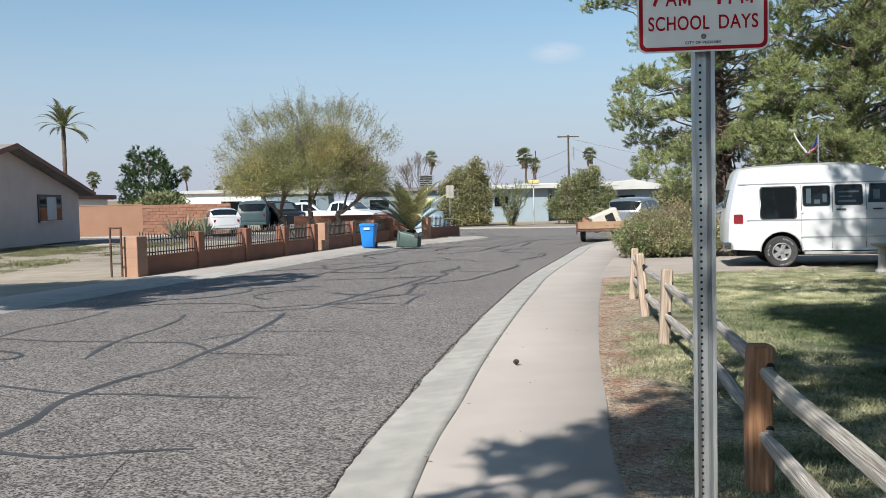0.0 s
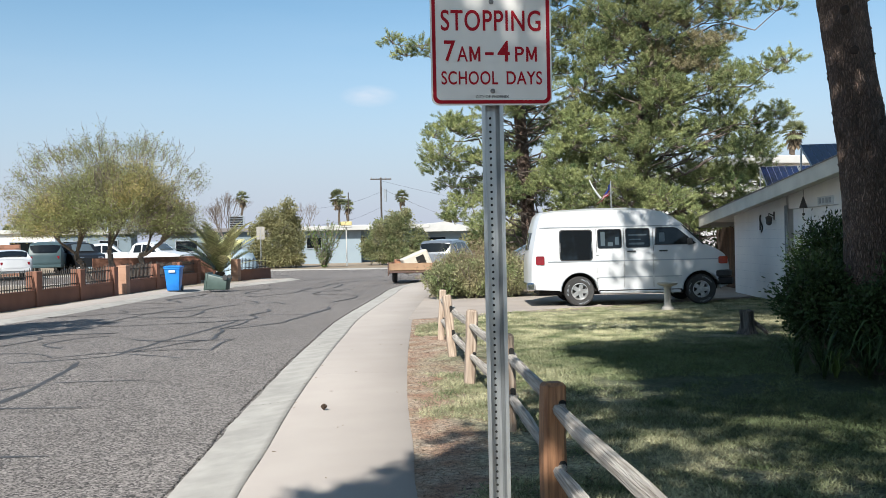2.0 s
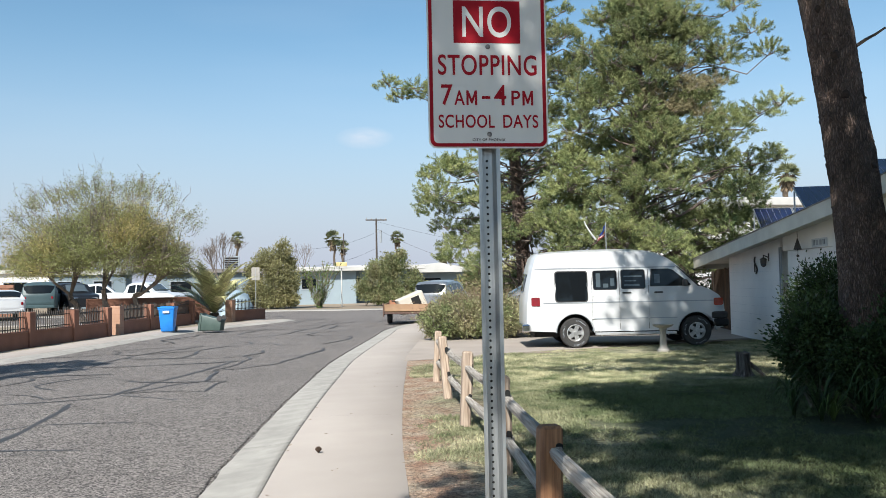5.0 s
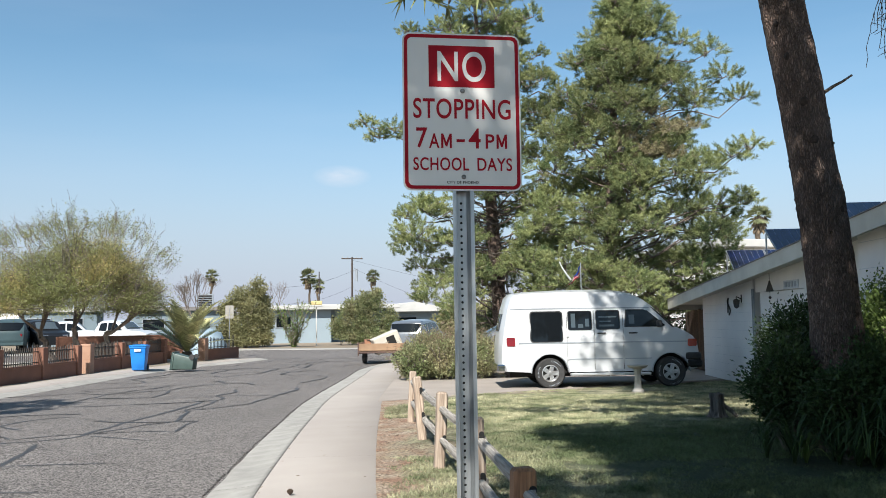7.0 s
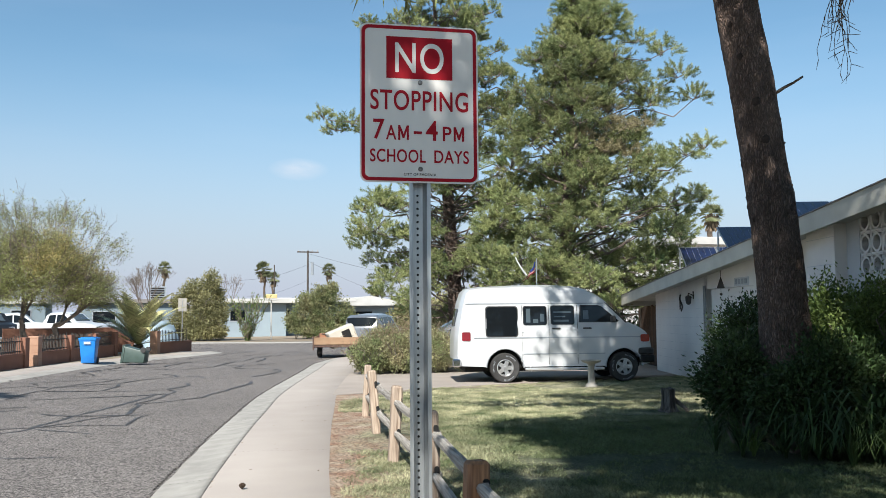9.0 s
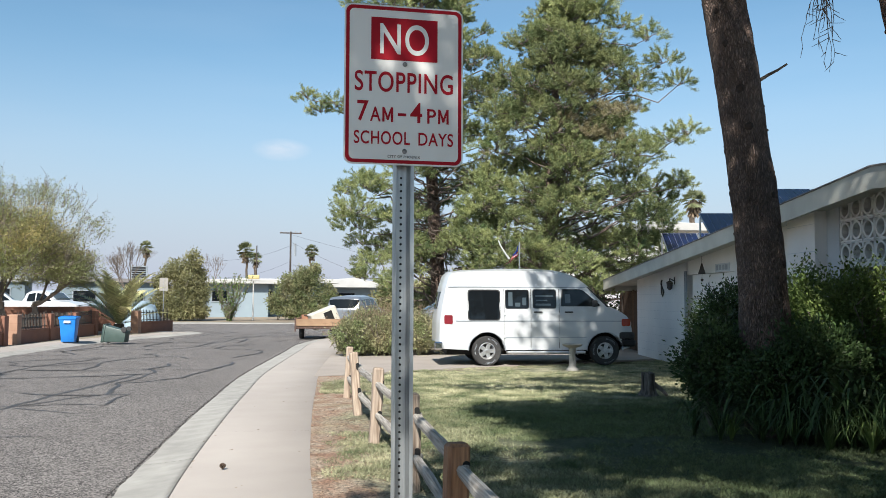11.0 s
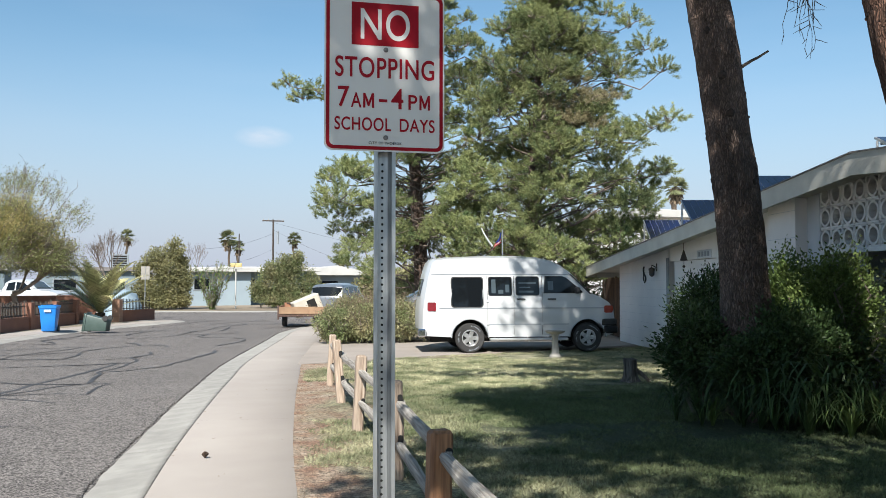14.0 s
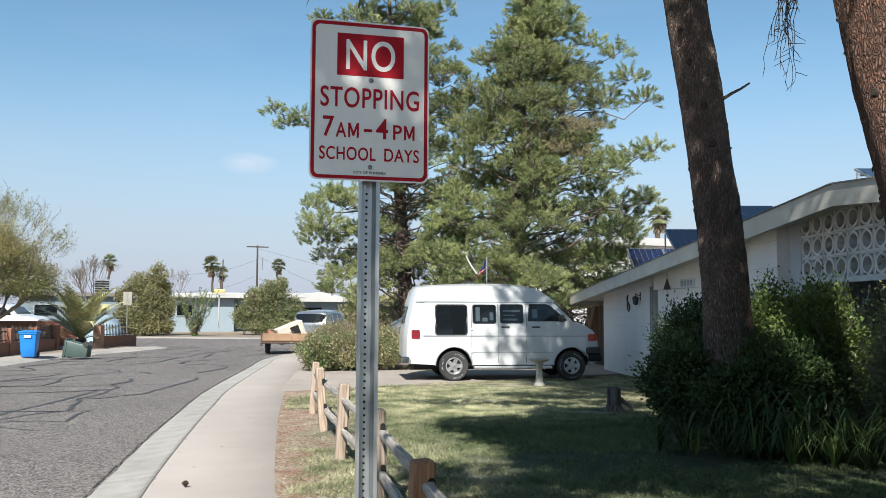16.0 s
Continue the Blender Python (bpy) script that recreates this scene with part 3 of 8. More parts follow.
def limb(segs, p0, p1, r0, r1, sag=0.0, wob=0.1, k=6):
    """A bowed, slightly crooked limb; gives its joints."""
    p0, p1 = np.array(p0, dtype=float), np.array(p1, dtype=float)
    L = np.linalg.norm(p1 - p0)
    ts = np.linspace(0, 1, k + 1)
    pts = p0 + (p1 - p0) * ts[:, None]
    pts[:, 2] += sag * np.sin(np.pi * ts) * L
    pts[1:-1] += RNG.normal(size=(k - 1, 3)) * wob * L / k
    rs = r0 + (r1 - r0) * ts
    for i in range(k):
        segs.append((*pts[i], *pts[i + 1], rs[i], rs[i + 1]))
    return pts


def needles_at(centres, radii, per, size=0.24, blades=12, width=0.022, squash=0.8):
    """Tufts of needles that fill flattened clumps, thicker towards the outside."""
    P, D = [], []
    for c, r in zip(centres, radii):
        k = max(8, int(per * r * r))
        q = unit(RNG.normal(size=(k, 3))) * (RNG.random(k)[:, None] ** 0.45)
        q[:, 2] = np.where(q[:, 2] < 0, q[:, 2] * .55, q[:, 2])
        lump = 1 + 0.25 * np.sin(q[:, 0:1] * 7 + c[0] * 3) * np.cos(q[:, 1:2] * 6 + c[1] * 5)
        P.append(c + q * lump * np.array([r, r, r * squash]))
        D.append(unit(q + np.array([0, 0, .45]) + RNG.normal(size=(k, 3)) * .35))
    P, D = np.concatenate(P), np.concatenate(D)
    n = len(P)
    d = unit(np.repeat(D, blades, 0) + RNG.normal(size=(n * blades, 3)) * 0.55)
    p = np.repeat(P, blades, 0) + np.repeat(D, blades, 0) * RNG.random(n * blades)[:, None] * size * .6
    return p, d, size * (0.7 + .5 * RNG.random(n * blades)), width


def sprays_at(centres, radii, per, needles=66):
    """Needles in bottle-brush sprays that stand on the upper side of each clump, with gaps between them."""
    P, A = [], []
    for c, r in zip(centres, radii):
        k = max(9, int(per * r * r))
        q = unit(RNG.normal(size=(k, 3)))
        q[:, 2] = np.abs(q[:, 2]) * 1.1 - .38
        rad = .50 + .52 * RNG.random(k)[:, None] ** .7
        lump = 1 + .22 * np.sin(q[:, 0:1] * 6 + c[0] * 3) * np.cos(q[:, 1:2] * 5 + c[1] * 5)
        P.append(c + q * rad * lump * np.array([r, r, r * .8]))
        A.append(unit(q * np.array([1, 1, .6]) + np.array([0, 0, .42]) + RNG.normal(size=(k, 3)) * .25))
    P, A = np.repeat(np.concatenate(P), needles, 0), np.repeat(np.concatenate(A), needles, 0)
    n = len(P)
    u = RNG.random(n)[:, None]
    p = P + A * (u - .5) * .26 + RNG.normal(size=(n, 3)) * .02
    d = unit(A * (.35 + .6 * u) + unit(RNG.normal(size=(n, 3))) * .8)
    return p, d, .065 + .05 * RNG.random(n), .016


def bush_points(centre, radii, n, lumps=22, seed=1, shell=0.5):
    """Places and outward ways for the leaves of a lumpy bush."""
    r = np.random.default_rng(seed)
    lc = unit(r.normal(size=(lumps, 3)))
    lc[:, 2] = np.abs(lc[:, 2])
    q = unit(r.normal(size=(n, 3)))
    q[:, 2] = np.where(q[:, 2] < -0.85, -q[:, 2], q[:, 2])
    bulge = 0.68 + 0.38 * np.max(np.clip(q @ lc.T, 0, 1) ** 16, axis=1)
    rad = (r.random(n) ** shell) * bulge * (1 + 0.12 * r.normal(size=n))
    p = np.array(centre) + q * rad[:, None] * np.array(radii)
    p[:, 2] = np.maximum(p[:, 2], 0.02)
    return p, unit(q + r.normal(size=(n, 3)) * .7)


# ---- the ground ----
ground = slab("ground", [(-900, -300), (900, -300), (900, 2500), (-900, 2500)], -0.4, -0.09, M["far"])
tagged(ground, "dusty tan ground reaching the horizon", "ground", kind="structure")

EDGE = curve_through([(-2.6, -25), (-1.65, -10), (-0.95, 0), (-.53, 4.89), (-.21, 7.0), (.11, 9.0), (.70, 12.23), (1.21, 14.8), (1.97, 18.42), (3.76, 25.33),
                      (5.03, 30.07), (7.2, 35.2), (9.9, 39.5), (14.5, 43.2), (25, 45.6), (60, 47)])
LEFT = curve_through([(-10, -25), (-8.8, 0), (-7.4, 10), (-6.2, 15.5), (-4.85, 20.2), (-4.07, 22.4), (-3.1, 25.9), (-1.75, 30.8), (-0.1, 34.4),
                      (1.5, 37.4), (2.45, 39.5), (2.2, 40.6), (0.5, 41.2), (-6, 41.6), (-30, 42)])
road = slab("road", [(-60, -40), (80, -40), (80, 60), (-60, 60)], -0.085, -0.06, M["asphalt"])
tagged(road, "worn grey chip-seal street with tar-filled cracks", "road", kind="structure")

kerb = thing("kerb", pose(0, 0, 0), "pale concrete rolled kerb along the street", "kerb", kind="structure")
pavement = thing("pavement", pose(0, 0, 0), "pinkish concrete pavement beside the street", "pavement", kind="structure")


def strip_pieces(line, offs, zs, piece, name, material, parent, start=0, gap=1, depth=-0.12, skirt=True):
    """Cuts a profile that runs along a line into pieces with narrow joints."""
    lines = [offset(line, o) for o in offs]
    for ln, o in zip(lines, offs):
        if abs(o) < .05:
            ln += np.array([[.03 * noise.noise((x * 2.3, y * 2.3, 8)), 0] for x, y in ln])
    i = start
    while i < len(line) - 2:
        j = min(i + piece, len(line) - 1)
        rows = []
        for ln, z in zip(lines, zs):
            seg = ln[i:j + 1].copy()
            seg[-1] = seg[-1] + (seg[-2] - seg[-1]) * (0.008 / max(np.linalg.norm(seg[-2] - seg[-1]), 1e-6)) * gap
            rows.append(flat(seg, z))
        if skirt:
            rows = [np.c_[rows[0][:, :2], np.full(len(rows[0]), depth)]] + rows + [np.c_[rows[-1][:, :2], np.full(len(rows[-1]), depth)]]
        sheet(name, rows, material, parent)
        i = j


strip_pieces(EDGE, [0.0, 0.04, .2, .34, .43, .493], [-.072, -.053, -.040, -.025, -.010, -.001], 12, "kerb_piece", M["kerb"], kerb)
JOINT = int(np.argmin(np.abs(EDGE[:, 1] - 10.45)))
strip_pieces(EDGE, [.498, .503, 1.565, 1.57], [-.006, 0.0, 0.0, -.006], JOINT // 4, "paving_slab", M["concrete"], pavement, JOINT % 4, .35)
strip_pieces(LEFT, [-0.0, -.04, -.2, -.34, -.485], [-.075, -.055, -.045, -.018, 0.0], 12, "kerb_piece", M["kerb"], kerb)
strip_pieces(LEFT, [-.497, -.505, -1.5, -1.52], [-.006, 0.0, 0.0, -.006], 9, "paving_slab", M["concrete"], pavement)

# yards
WALK = offset(EDGE, 1.555)
near = WALK[(WALK[:, 1] > -25) & (WALK[:, 1] < 17.35)]
bm = bmesh.new()
lay = bm.verts.layers.float.new("edge")
cols = np.concatenate([np.linspace(0, 3, 13), np.linspace(3.6, 16, 12)])
rows_v = []
for x, y in near:
    row = []
    for c in cols:
        v = bm.verts.new((x + c, y + 0.18 * c * min(1, max(0, (y - 8) / 9)), 0.012 * noise.noise((x + c, y, 0)) - 0.004))
        v[lay] = c
        row.append(v)
    rows_v.append(row)
for a, b in zip(rows_v, rows_v[1:]):
    for i in range(len(cols) - 1):
        bm.faces.new((a[i], a[i + 1], b[i + 1], b[i]))
lawn = part("lawn", bm, M["lawn"])
tagged(lawn, "patchy half-green lawn with bare reddish earth", "lawn", kind="structure")

mouth = WALK[(WALK[:, 1] > 17.0) & (WALK[:, 1] < 23.4)] - np.array([.06, 0])
driveway = slab("driveway", [(6.2, 18.1), (16, 20.6), (19, 26), (8, 23.6)] + [tuple(q) for q in mouth[::-1]], -0.1, 0.004, M["drive"])
tagged(driveway, "pale concrete driveway beside the lawn", "driveway", kind="structure")
far_side = WALK[(WALK[:, 1] > 16.9)]
yard = slab("yard", [tuple(p) for p in far_side[::3]] + [(60, 20), (60, -25), (14, -25), (14, 16.9)], -0.3, -0.03, M["dirt"])
tagged(yard, "bare dusty earth of the neighbouring yards", "yard", kind="structure")
lw = offset(LEFT, -1.5)
left_yard = slab("yard", [tuple(p) for p in lw[::3]] + [(-120, 42), (-120, -25)], -0.3, -0.012, M["scrub"])
tagged(left_yard, "dry scrubby front yard with weeds", "yard", kind="structure")
far_kerb_line = curve_through([(-40, 52.5), (-8, 52.5), (2, 53.5), (6, 52), (12, 51), (25, 50.5), (60, 51)], 1.0)
strip_pieces(far_kerb_line, [0.0, -.04, -.34, -.6], [-.075, -.045, 0.0, 0.01], 6, "kerb_piece", M["kerb"], kerb)
far_yard = slab("yard", [tuple(p) for p in offset(far_kerb_line, -.6)[::2]] + [(60, 130), (-60, 130)], -0.3, 0.008, M["dirt"])
tagged(far_yard, "tan dirt front yards across the street", "yard", kind="structure")


def ragged_edge():
    """Crumbled asphalt that laps unevenly over the gutter's edge."""
    fine = curve_through([tuple(q) for q in EDGE[(EDGE[:, 1] > 2) & (EDGE[:, 1] < 34)][::4]], .05)
    o = np.array([.035 * noise.noise((x * 2.1, y * 2.1, 4)) + .03 * noise.noise((x * 9, y * 9, 2)) + .02 * noise.noise((x * 23, y * 23, 6)) for x, y in fine])
    tang = unit(np.gradient(fine, axis=0))
    side = np.stack([tang[:, 1], -tang[:, 0]], 1)
    inner, outer = fine - side * .22, fine + side * (.004 + o * .8)[:, None]
    sheet("road_edge", [flat(inner, -.0585), flat(fine - side * .03, -.052), flat(outer, -.0465), flat(outer + side * .004, -.06)], M["asphalt"], road)


ragged_edge()
LAYER = itertools.count()


def crack(pts, hw, stray=.16):
    p = curve_through(pts, 0.18)
    p = p + np.array([[noise.noise((x * 1.3, y * 1.3, 3)) * stray, noise.noise((x * 1.3, y * 1.3, 9)) * stray] for x, y in p])
    h = hw * 1.1 * (0.65 + 0.7 * np.abs(np.array([noise.noise((x * 2, y * 2, 5)) for x, y in p])))
    h[0] = h[-1] = hw * .3
    return ribbon("tar_line", p, h, -0.0578 + .00012 * next(LAYER), M["tar"], road)


# the long sealed crack and its branches
for pts, hw in (([(-2.98, 6.1), (-2.93, 6.9), (-2.99, 7.5), (-2.77, 8.4), (-2.52, 8.9)], .052), ([(-2.52, 8.9), (-2.41, 9.75), (-2.26, 10.46), (-2.14, 11.9), (-2.13, 13.2)], .045),
                ([(-5.2, 8.6), (-3.8, 8.12), (-2.96, 7.74)], .03), ([(-2.96, 7.72), (-2.36, 7.65), (-1.84, 7.53), (-1.3, 7.38)], .03),
                ([(-3.6, 6.2), (-2.74, 5.94), (-2.33, 5.81), (-2.02, 5.88), (-1.47, 5.93)], .032), ([(-2.41, 9.75), (-1.83, 9.59), (-1.39, 9.42)], .034),
                ([(-5.68, 11.4), (-4.64, 10.92), (-3.1, 10.59), (-2.75, 10.41), (-2.42, 9.9)], .03), ([(-2.69, 10.66), (-2.17, 11.26), (-.98, 11.16)], .026),
                ([(-3.63, 9.57), (-3.68, 10.68), (-3.51, 12.45), (-3.61, 13.35)], .034), ([(-5.4, 11.4), (-5.31, 12.2), (-5.02, 13.1), (-4.97, 14.0)], .032),
                ([(-3.08, 13.39), (-2.3, 13.51), (-1.74, 13.83), (-1.54, 14.5), (-1.16, 15.76)], .045), ([(-2.68, 15.0), (-3.07, 15.7), (-2.82, 16.45), (-2.2, 16.84)], .035),
                ([(-1.59, 13.95), (-.69, 13.06)], .03), ([(-4.67, 9.54), (-4.41, 9.7), (-4.5, 10.0), (-5.06, 10.35)], .035), ([(-1.16, 15.7), (-.6, 17.2), (-.04, 19.0)], .05)):
    crack(pts, hw, .05)
for pts in ([(-1.56, 7.35), (-1.65, 6.81), (-1.86, 6.12), (-1.77, 5.0)], [(-1.3, 9.34), (-1.43, 8.59)], [(-1.3, 7.38), (-.6, 7.3), (-.2, 7.25)], [(-1.47, 5.93), (-.8, 5.9), (-.4, 5.86)], [(-1.39, 9.42), (-.6, 9.3)]):
    crack(pts, .003, .08)
rc = random.Random(4)
# a net of sealed cracks farther along the street
node = {}
for j in range(17):
    for i in range(6):
        y = 14.2 + 1.45 * j + .03 * j * j + rc.uniform(-.55, .55)
        node[i, j] = (float(np.interp(y, EDGE[:, 1], EDGE[:, 0])) - 1.0 - 1.25 * i + rc.uniform(-.5, .5), y)
for (i, j), p in node.items():
    for q, chance in ((node.get((i + 1, j)), .62), (node.get((i, j + 1)), .58)):
        if q and rc.random() < chance:
            mid = ((p[0] + q[0]) / 2 + rc.uniform(-.2, .2), (p[1] + q[1]) / 2 + rc.uniform(-.25, .25))
            crack([p, mid, q], rc.uniform(.022, .052), .1)
for i in range(26):
    y = 4.5 + i * .55 + rc.uniform(-.2, .2)
    mid = np.interp(y, EDGE[:, 1], EDGE[:, 0]) - 3.0
    x0 = mid + rc.uniform(-3, 2.2)
    crack([(x0, y), (x0 + rc.uniform(.2, .5), y + rc.uniform(-.3, .6)), (x0 + rc.uniform(.5, .9), y + rc.uniform(.2, 1.0))], .006)

# ---- the sign at the kerb ----


def lettering(text, width, height, thick, material, parent, m, bold=0.0, name="lettering", label=""):
    cu = bpy.data.curves.new("text", "FONT")
    cu.body, cu.extrude, cu.offset, cu.space_character = text, 0.01, bold, 1.08
    ob = bpy.data.objects.new("text", cu)
    scene.collection.objects.link(ob)
    bpy.context.view_layer.update()
    me = bpy.data.meshes.new_from_object(ob.evaluated_get(bpy.context.evaluated_depsgraph_get()))
    bpy.data.objects.remove(ob)
    bpy.data.curves.remove(cu)
    co = np.zeros(len(me.vertices) * 3)
    me.vertices.foreach_get("co", co)
    co = co.reshape(-1, 3)
    lo, hi = co.min(0), co.max(0)
    co = (co - lo) / (hi - lo)
    out = np.stack([(co[:, 0] - .5) * width, -co[:, 2] * thick, co[:, 1] * height], 1)
    me.vertices.foreach_set("co", out.ravel())
    me.update()
    me.name = name
    p = mesh_part(name, me, material, parent, label)
    p.matrix_local = m
    return p


def letter_m(width, height, material, parent, m):
    """A capital M with strokes of even weight."""
    bm = bmesh.new()
    k = .2
    pts = [(-.5, 0), (-.5 + k, 0), (-.5 + k, .62), (-.08, .12), (.08, .12), (.5 - k, .62), (.5 - k, 0), (.5, 0), (.5, 1), (.5 - k, 1), (0, .42), (-.5 + k, 1), (-.5, 1)]
    prism(bm, [(x * width, z * height) for x, z in pts], .0012, pose(0, -.0012, 0))
    bmesh.ops.triangulate(bm, faces=bm.faces[:])
    p = part("lettering", bm, material, parent)
    p.matrix_local = m
    return p


def street_sign():
    t = thing("parking_sign", pose(1.066, 3.448, 0.057, 0, 0, -6), "white metal sign with red lettering on a perforated steel post", "street sign")
    z0, z1, hw = 1.945, 2.555, 0.2286
    bm = bmesh.new()
    prism(bm, rounded(-hw, hw, z0, z1, .03, 6), 0.003)
    panel = part("sign_panel", bm, M["signwhite"], t, "white reflective panel, slightly stained")
    bm = bmesh.new()
    prism(bm, rounded(-hw, hw, z0, z1, .03, 6), 0.001, pose(0, 0.0032, 0))
    part("panel_back", bm, M["signback"], panel)
    bm = bmesh.new()
    a, b = rounded(-hw + .006, hw - .006, z0 + .006, z1 - .006, .026, 6), rounded(-hw + .019, hw - .019, z0 + .019, z1 - .019, .018, 6)
    k = len(a)
    va, vb = [bm.verts.new((x, -.0012, z)) for x, z in a], [bm.verts.new((x, -.0012, z)) for x, z in b]
    vc, vd = [bm.verts.new((x, 0, z)) for x, z in a], [bm.verts.new((x, 0, z)) for x, z in b]
    for i in range(k):
        j = (i + 1) % k
        bm.faces.new((va[i], va[j], vb[j], vb[i]))
        bm.faces.new((vc[i], vc[j], va[j], va[i]))
        bm.faces.new((vb[i], vb[j], vd[j], vd[i]))
    part("red_border", bm, M["signred"], panel, "red border line")
    boxed("red_block", -.128, .128, -.0012, 0, 2.345, 2.507, M["signred"], panel, "red block behind the word")
    lettering("NO", .188, .118, .0012, M["signwhite"], panel, pose(0, -.0013, 2.367), .01)
    lettering("STOPPING", .378, .078, .0012, M["signred"], panel, pose(0.0, -.0005, 2.222), .011)
    lettering("7", .043, .078, .0012, M["signred"], panel, pose(-.157, -.0005, 2.108), .012)
    lettering("A", .040, .056, .0012, M["signred"], panel, pose(-.110, -.0005, 2.108), .01)
    letter_m(.041, .056, M["signred"], panel, pose(-.063, -.0005, 2.108))
    boxed("dash", -.024, .008, -.0012, 0, 2.132, 2.143, M["signred"], panel)
    lettering("4", .047, .078, .0012, M["signred"], panel, pose(.046, -.0005, 2.108), .012)
    lettering("P", .034, .056, .0012, M["signred"], panel, pose(.106, -.0005, 2.108), .01)
    letter_m(.041, .056, M["signred"], panel, pose(.152, -.0005, 2.108))
    lettering("SCHOOL", .213, .050, .0012, M["signred"], panel, pose(-.084, -.0005, 2.022), .011)
    lettering("DAYS", .135, .050, .0012, M["signred"], panel, pose(.123, -.0005, 2.022), .011)
    lettering("CITY OF PHOENIX", .125, .010, .0008, M["black"], panel, pose(0, -.0005, 1.972), .01)
    for z in (2.331, 1.998):
        bm = bmesh.new()
        revolve(bm, [(0, -.007), (.006, -.0065), (.009, -.003), (.0095, 0)], 10, "Y", pose(.002, 0, z))
        part("bolt", bm, M["bolt"], panel, smooth=True)
    # U-channel post: flanges, slanted sides, perforated web
    prof = [(-.041, .004), (-.027, .004), (-.020, .056), (.020, .056), (.027, .004), (.041, .004),
            (.041, .008), (.030, .008), (.023, .060), (-.023, .060), (-.030, .008), (-.041, .008)]
    bm = bmesh.new()
    lo = [bm.verts.new((x, y, -.12)) for x, y in prof]
    hi = [bm.verts.new((x, y, 2.5)) for x, y in prof]
    for i in range(12):
        bm.faces.new((lo[i], lo[(i + 1) % 12], hi[(i + 1) % 12], hi[i]))
    post = part("post", bm, M["galv"], t, "galvanised steel channel with a row of holes")
    # each hole is a flat disc with its dark inside as colour
    bm = bmesh.new()
    bmesh.ops.create_circle(bm, cap_ends=True, segments=8, radius=.005, matrix=pose(0, 0, 0, 90))
    first = part("hole", bm, M["dark"], post)
    first.location = (-.001, .0552, .1)
    for i in range(1, 72):
        h = new("hole", first.data)
        h.parent, h.location = post, (-.001, .0552, .1 + i * .0254)


street_sign()

# ---- split rail fence ----


def fence_post(m, h, material, label, half=.061):
    t = thing("fence_post", m, label, "fence post", "split rail fence")
    bm = bmesh.new()
    box(bm, -half, half, -.058, .058, -.05, h, .016)
    bmesh.ops.subdivide_edges(bm, edges=[e for e in bm.edges if abs(e.verts[0].co.z - e.verts[1].co.z) > .3], cuts=5)
    for v in bm.verts:
        q = v.co * 5 + Vector(m.translation)
        v.co.x = v.co.x * (1 + .13 * noise.noise(q)) + .010 * noise.noise((q.z * .5, q.x, 3))
        v.co.y = v.co.y * (1 + .13 * noise.noise(q * 1.3)) + .010 * noise.noise((q.z * .5, q.y, 7))
        if v.co.z > h - .03:
            v.co.z += .006 * (1 - (v.co.x / .066) ** 2) - .004 + .006 * noise.noise(v.co * 20)
    post = part("post", bm, material, t)
    for z in (.60, .285):
        # a dark plate on the face stands for the slot's shaded inside
        bm = bmesh.new()
        prism(bm, rounded(.012, .052, z - .03, z + .058, .018), .006, pose(0, -.0635, 0))
        part("slot", bm, M["dark"], post)
    return t


def rail(p0, p1, seed):
    """A weathered split rail: a rough half-round bar with thinned ends."""
    p0, p1 = Vector(p0), Vector(p1)
    L = (p1 - p0).length
    m = Matrix.Translation(p0) @ (p1 - p0).to_track_quat("Y", "Z").to_matrix().to_4x4()
    bm = bmesh.new()
    sec = [(-.022, -.033), (.015, -.039), (.027, -.007), (.018, .036), (-.013, .039), (-.028, .005)]
    rings = []
    for i in range(11):
        f = i / 10
        thin = min(1, .45 + 3.5 * min(f, 1 - f))
        dx, dz = .008 * noise.noise((seed, f * 3, 1)), .010 * noise.noise((seed, f * 3, 5)) - .006 * math.sin(math.pi * f)
        k = 1 + .2 * noise.noise((seed * 2, f * 6, 2))
        rings.append([bm.verts.new((x * k + dx, f * L, z * k * thin + dz)) for x, z in sec])
    for a, b in zip(rings, rings[1:]):
        for i in range(6):
            bm.faces.new((a[i], b[i], b[(i + 1) % 6], a[(i + 1) % 6]))
    bm.faces.new(rings[0])
    bm.faces.new(rings[-1][::-1])
    bmesh.ops.recalc_face_normals(bm, faces=bm.faces)
    ob = part("fence_rail", bm, M["rail"])
    ob.matrix_world = m
    return tagged(ob, "weathered grey split fence rail between posts", "fence rail", "split rail fence")


POSTS = [(1.0, -2.4), (1.14, -.05), (1.36, 2.3), (1.70, 4.66), (2.15, 6.95), (2.40, 9.22), (2.74, 11.45), (3.03, 13.45)]
for i, (x, y) in enumerate(POSTS):
    h = (.80, .80, .80, .745, .76, .78, .80, .76)[i]
    rz = math.degrees(math.atan2(-.3, 2.3)) + (3, -4, 2, 6, -5, 3, 5, -3)[i]
    fence_post(pose(x, y, 0, (0, 0, 0, -1, 2, 1, -3, 2)[i], (0, 0, 0, 1, -1, 3, -4, 3)[i], rz), h, M["cedar"] if i == 3 else M["cedar_old"],
               "reddish-brown cedar fence post with a rounded top" if i == 3 else "weathered cedar fence post on the lawn's edge", .061 if i == 3 else .053)
for i, (a, b) in enumerate(zip(POSTS, POSTS[1:])):
    for j, z in enumerate((.60, .285)):
        e = .045 if i % 2 else -.02
        rail((a[0] + .03, a[1] - .07, z + e * .5), (b[0] + .03, b[1] + .07, z - e * .5 + .03 * noise.noise((i, j, 4))), i * 2.7 + j)

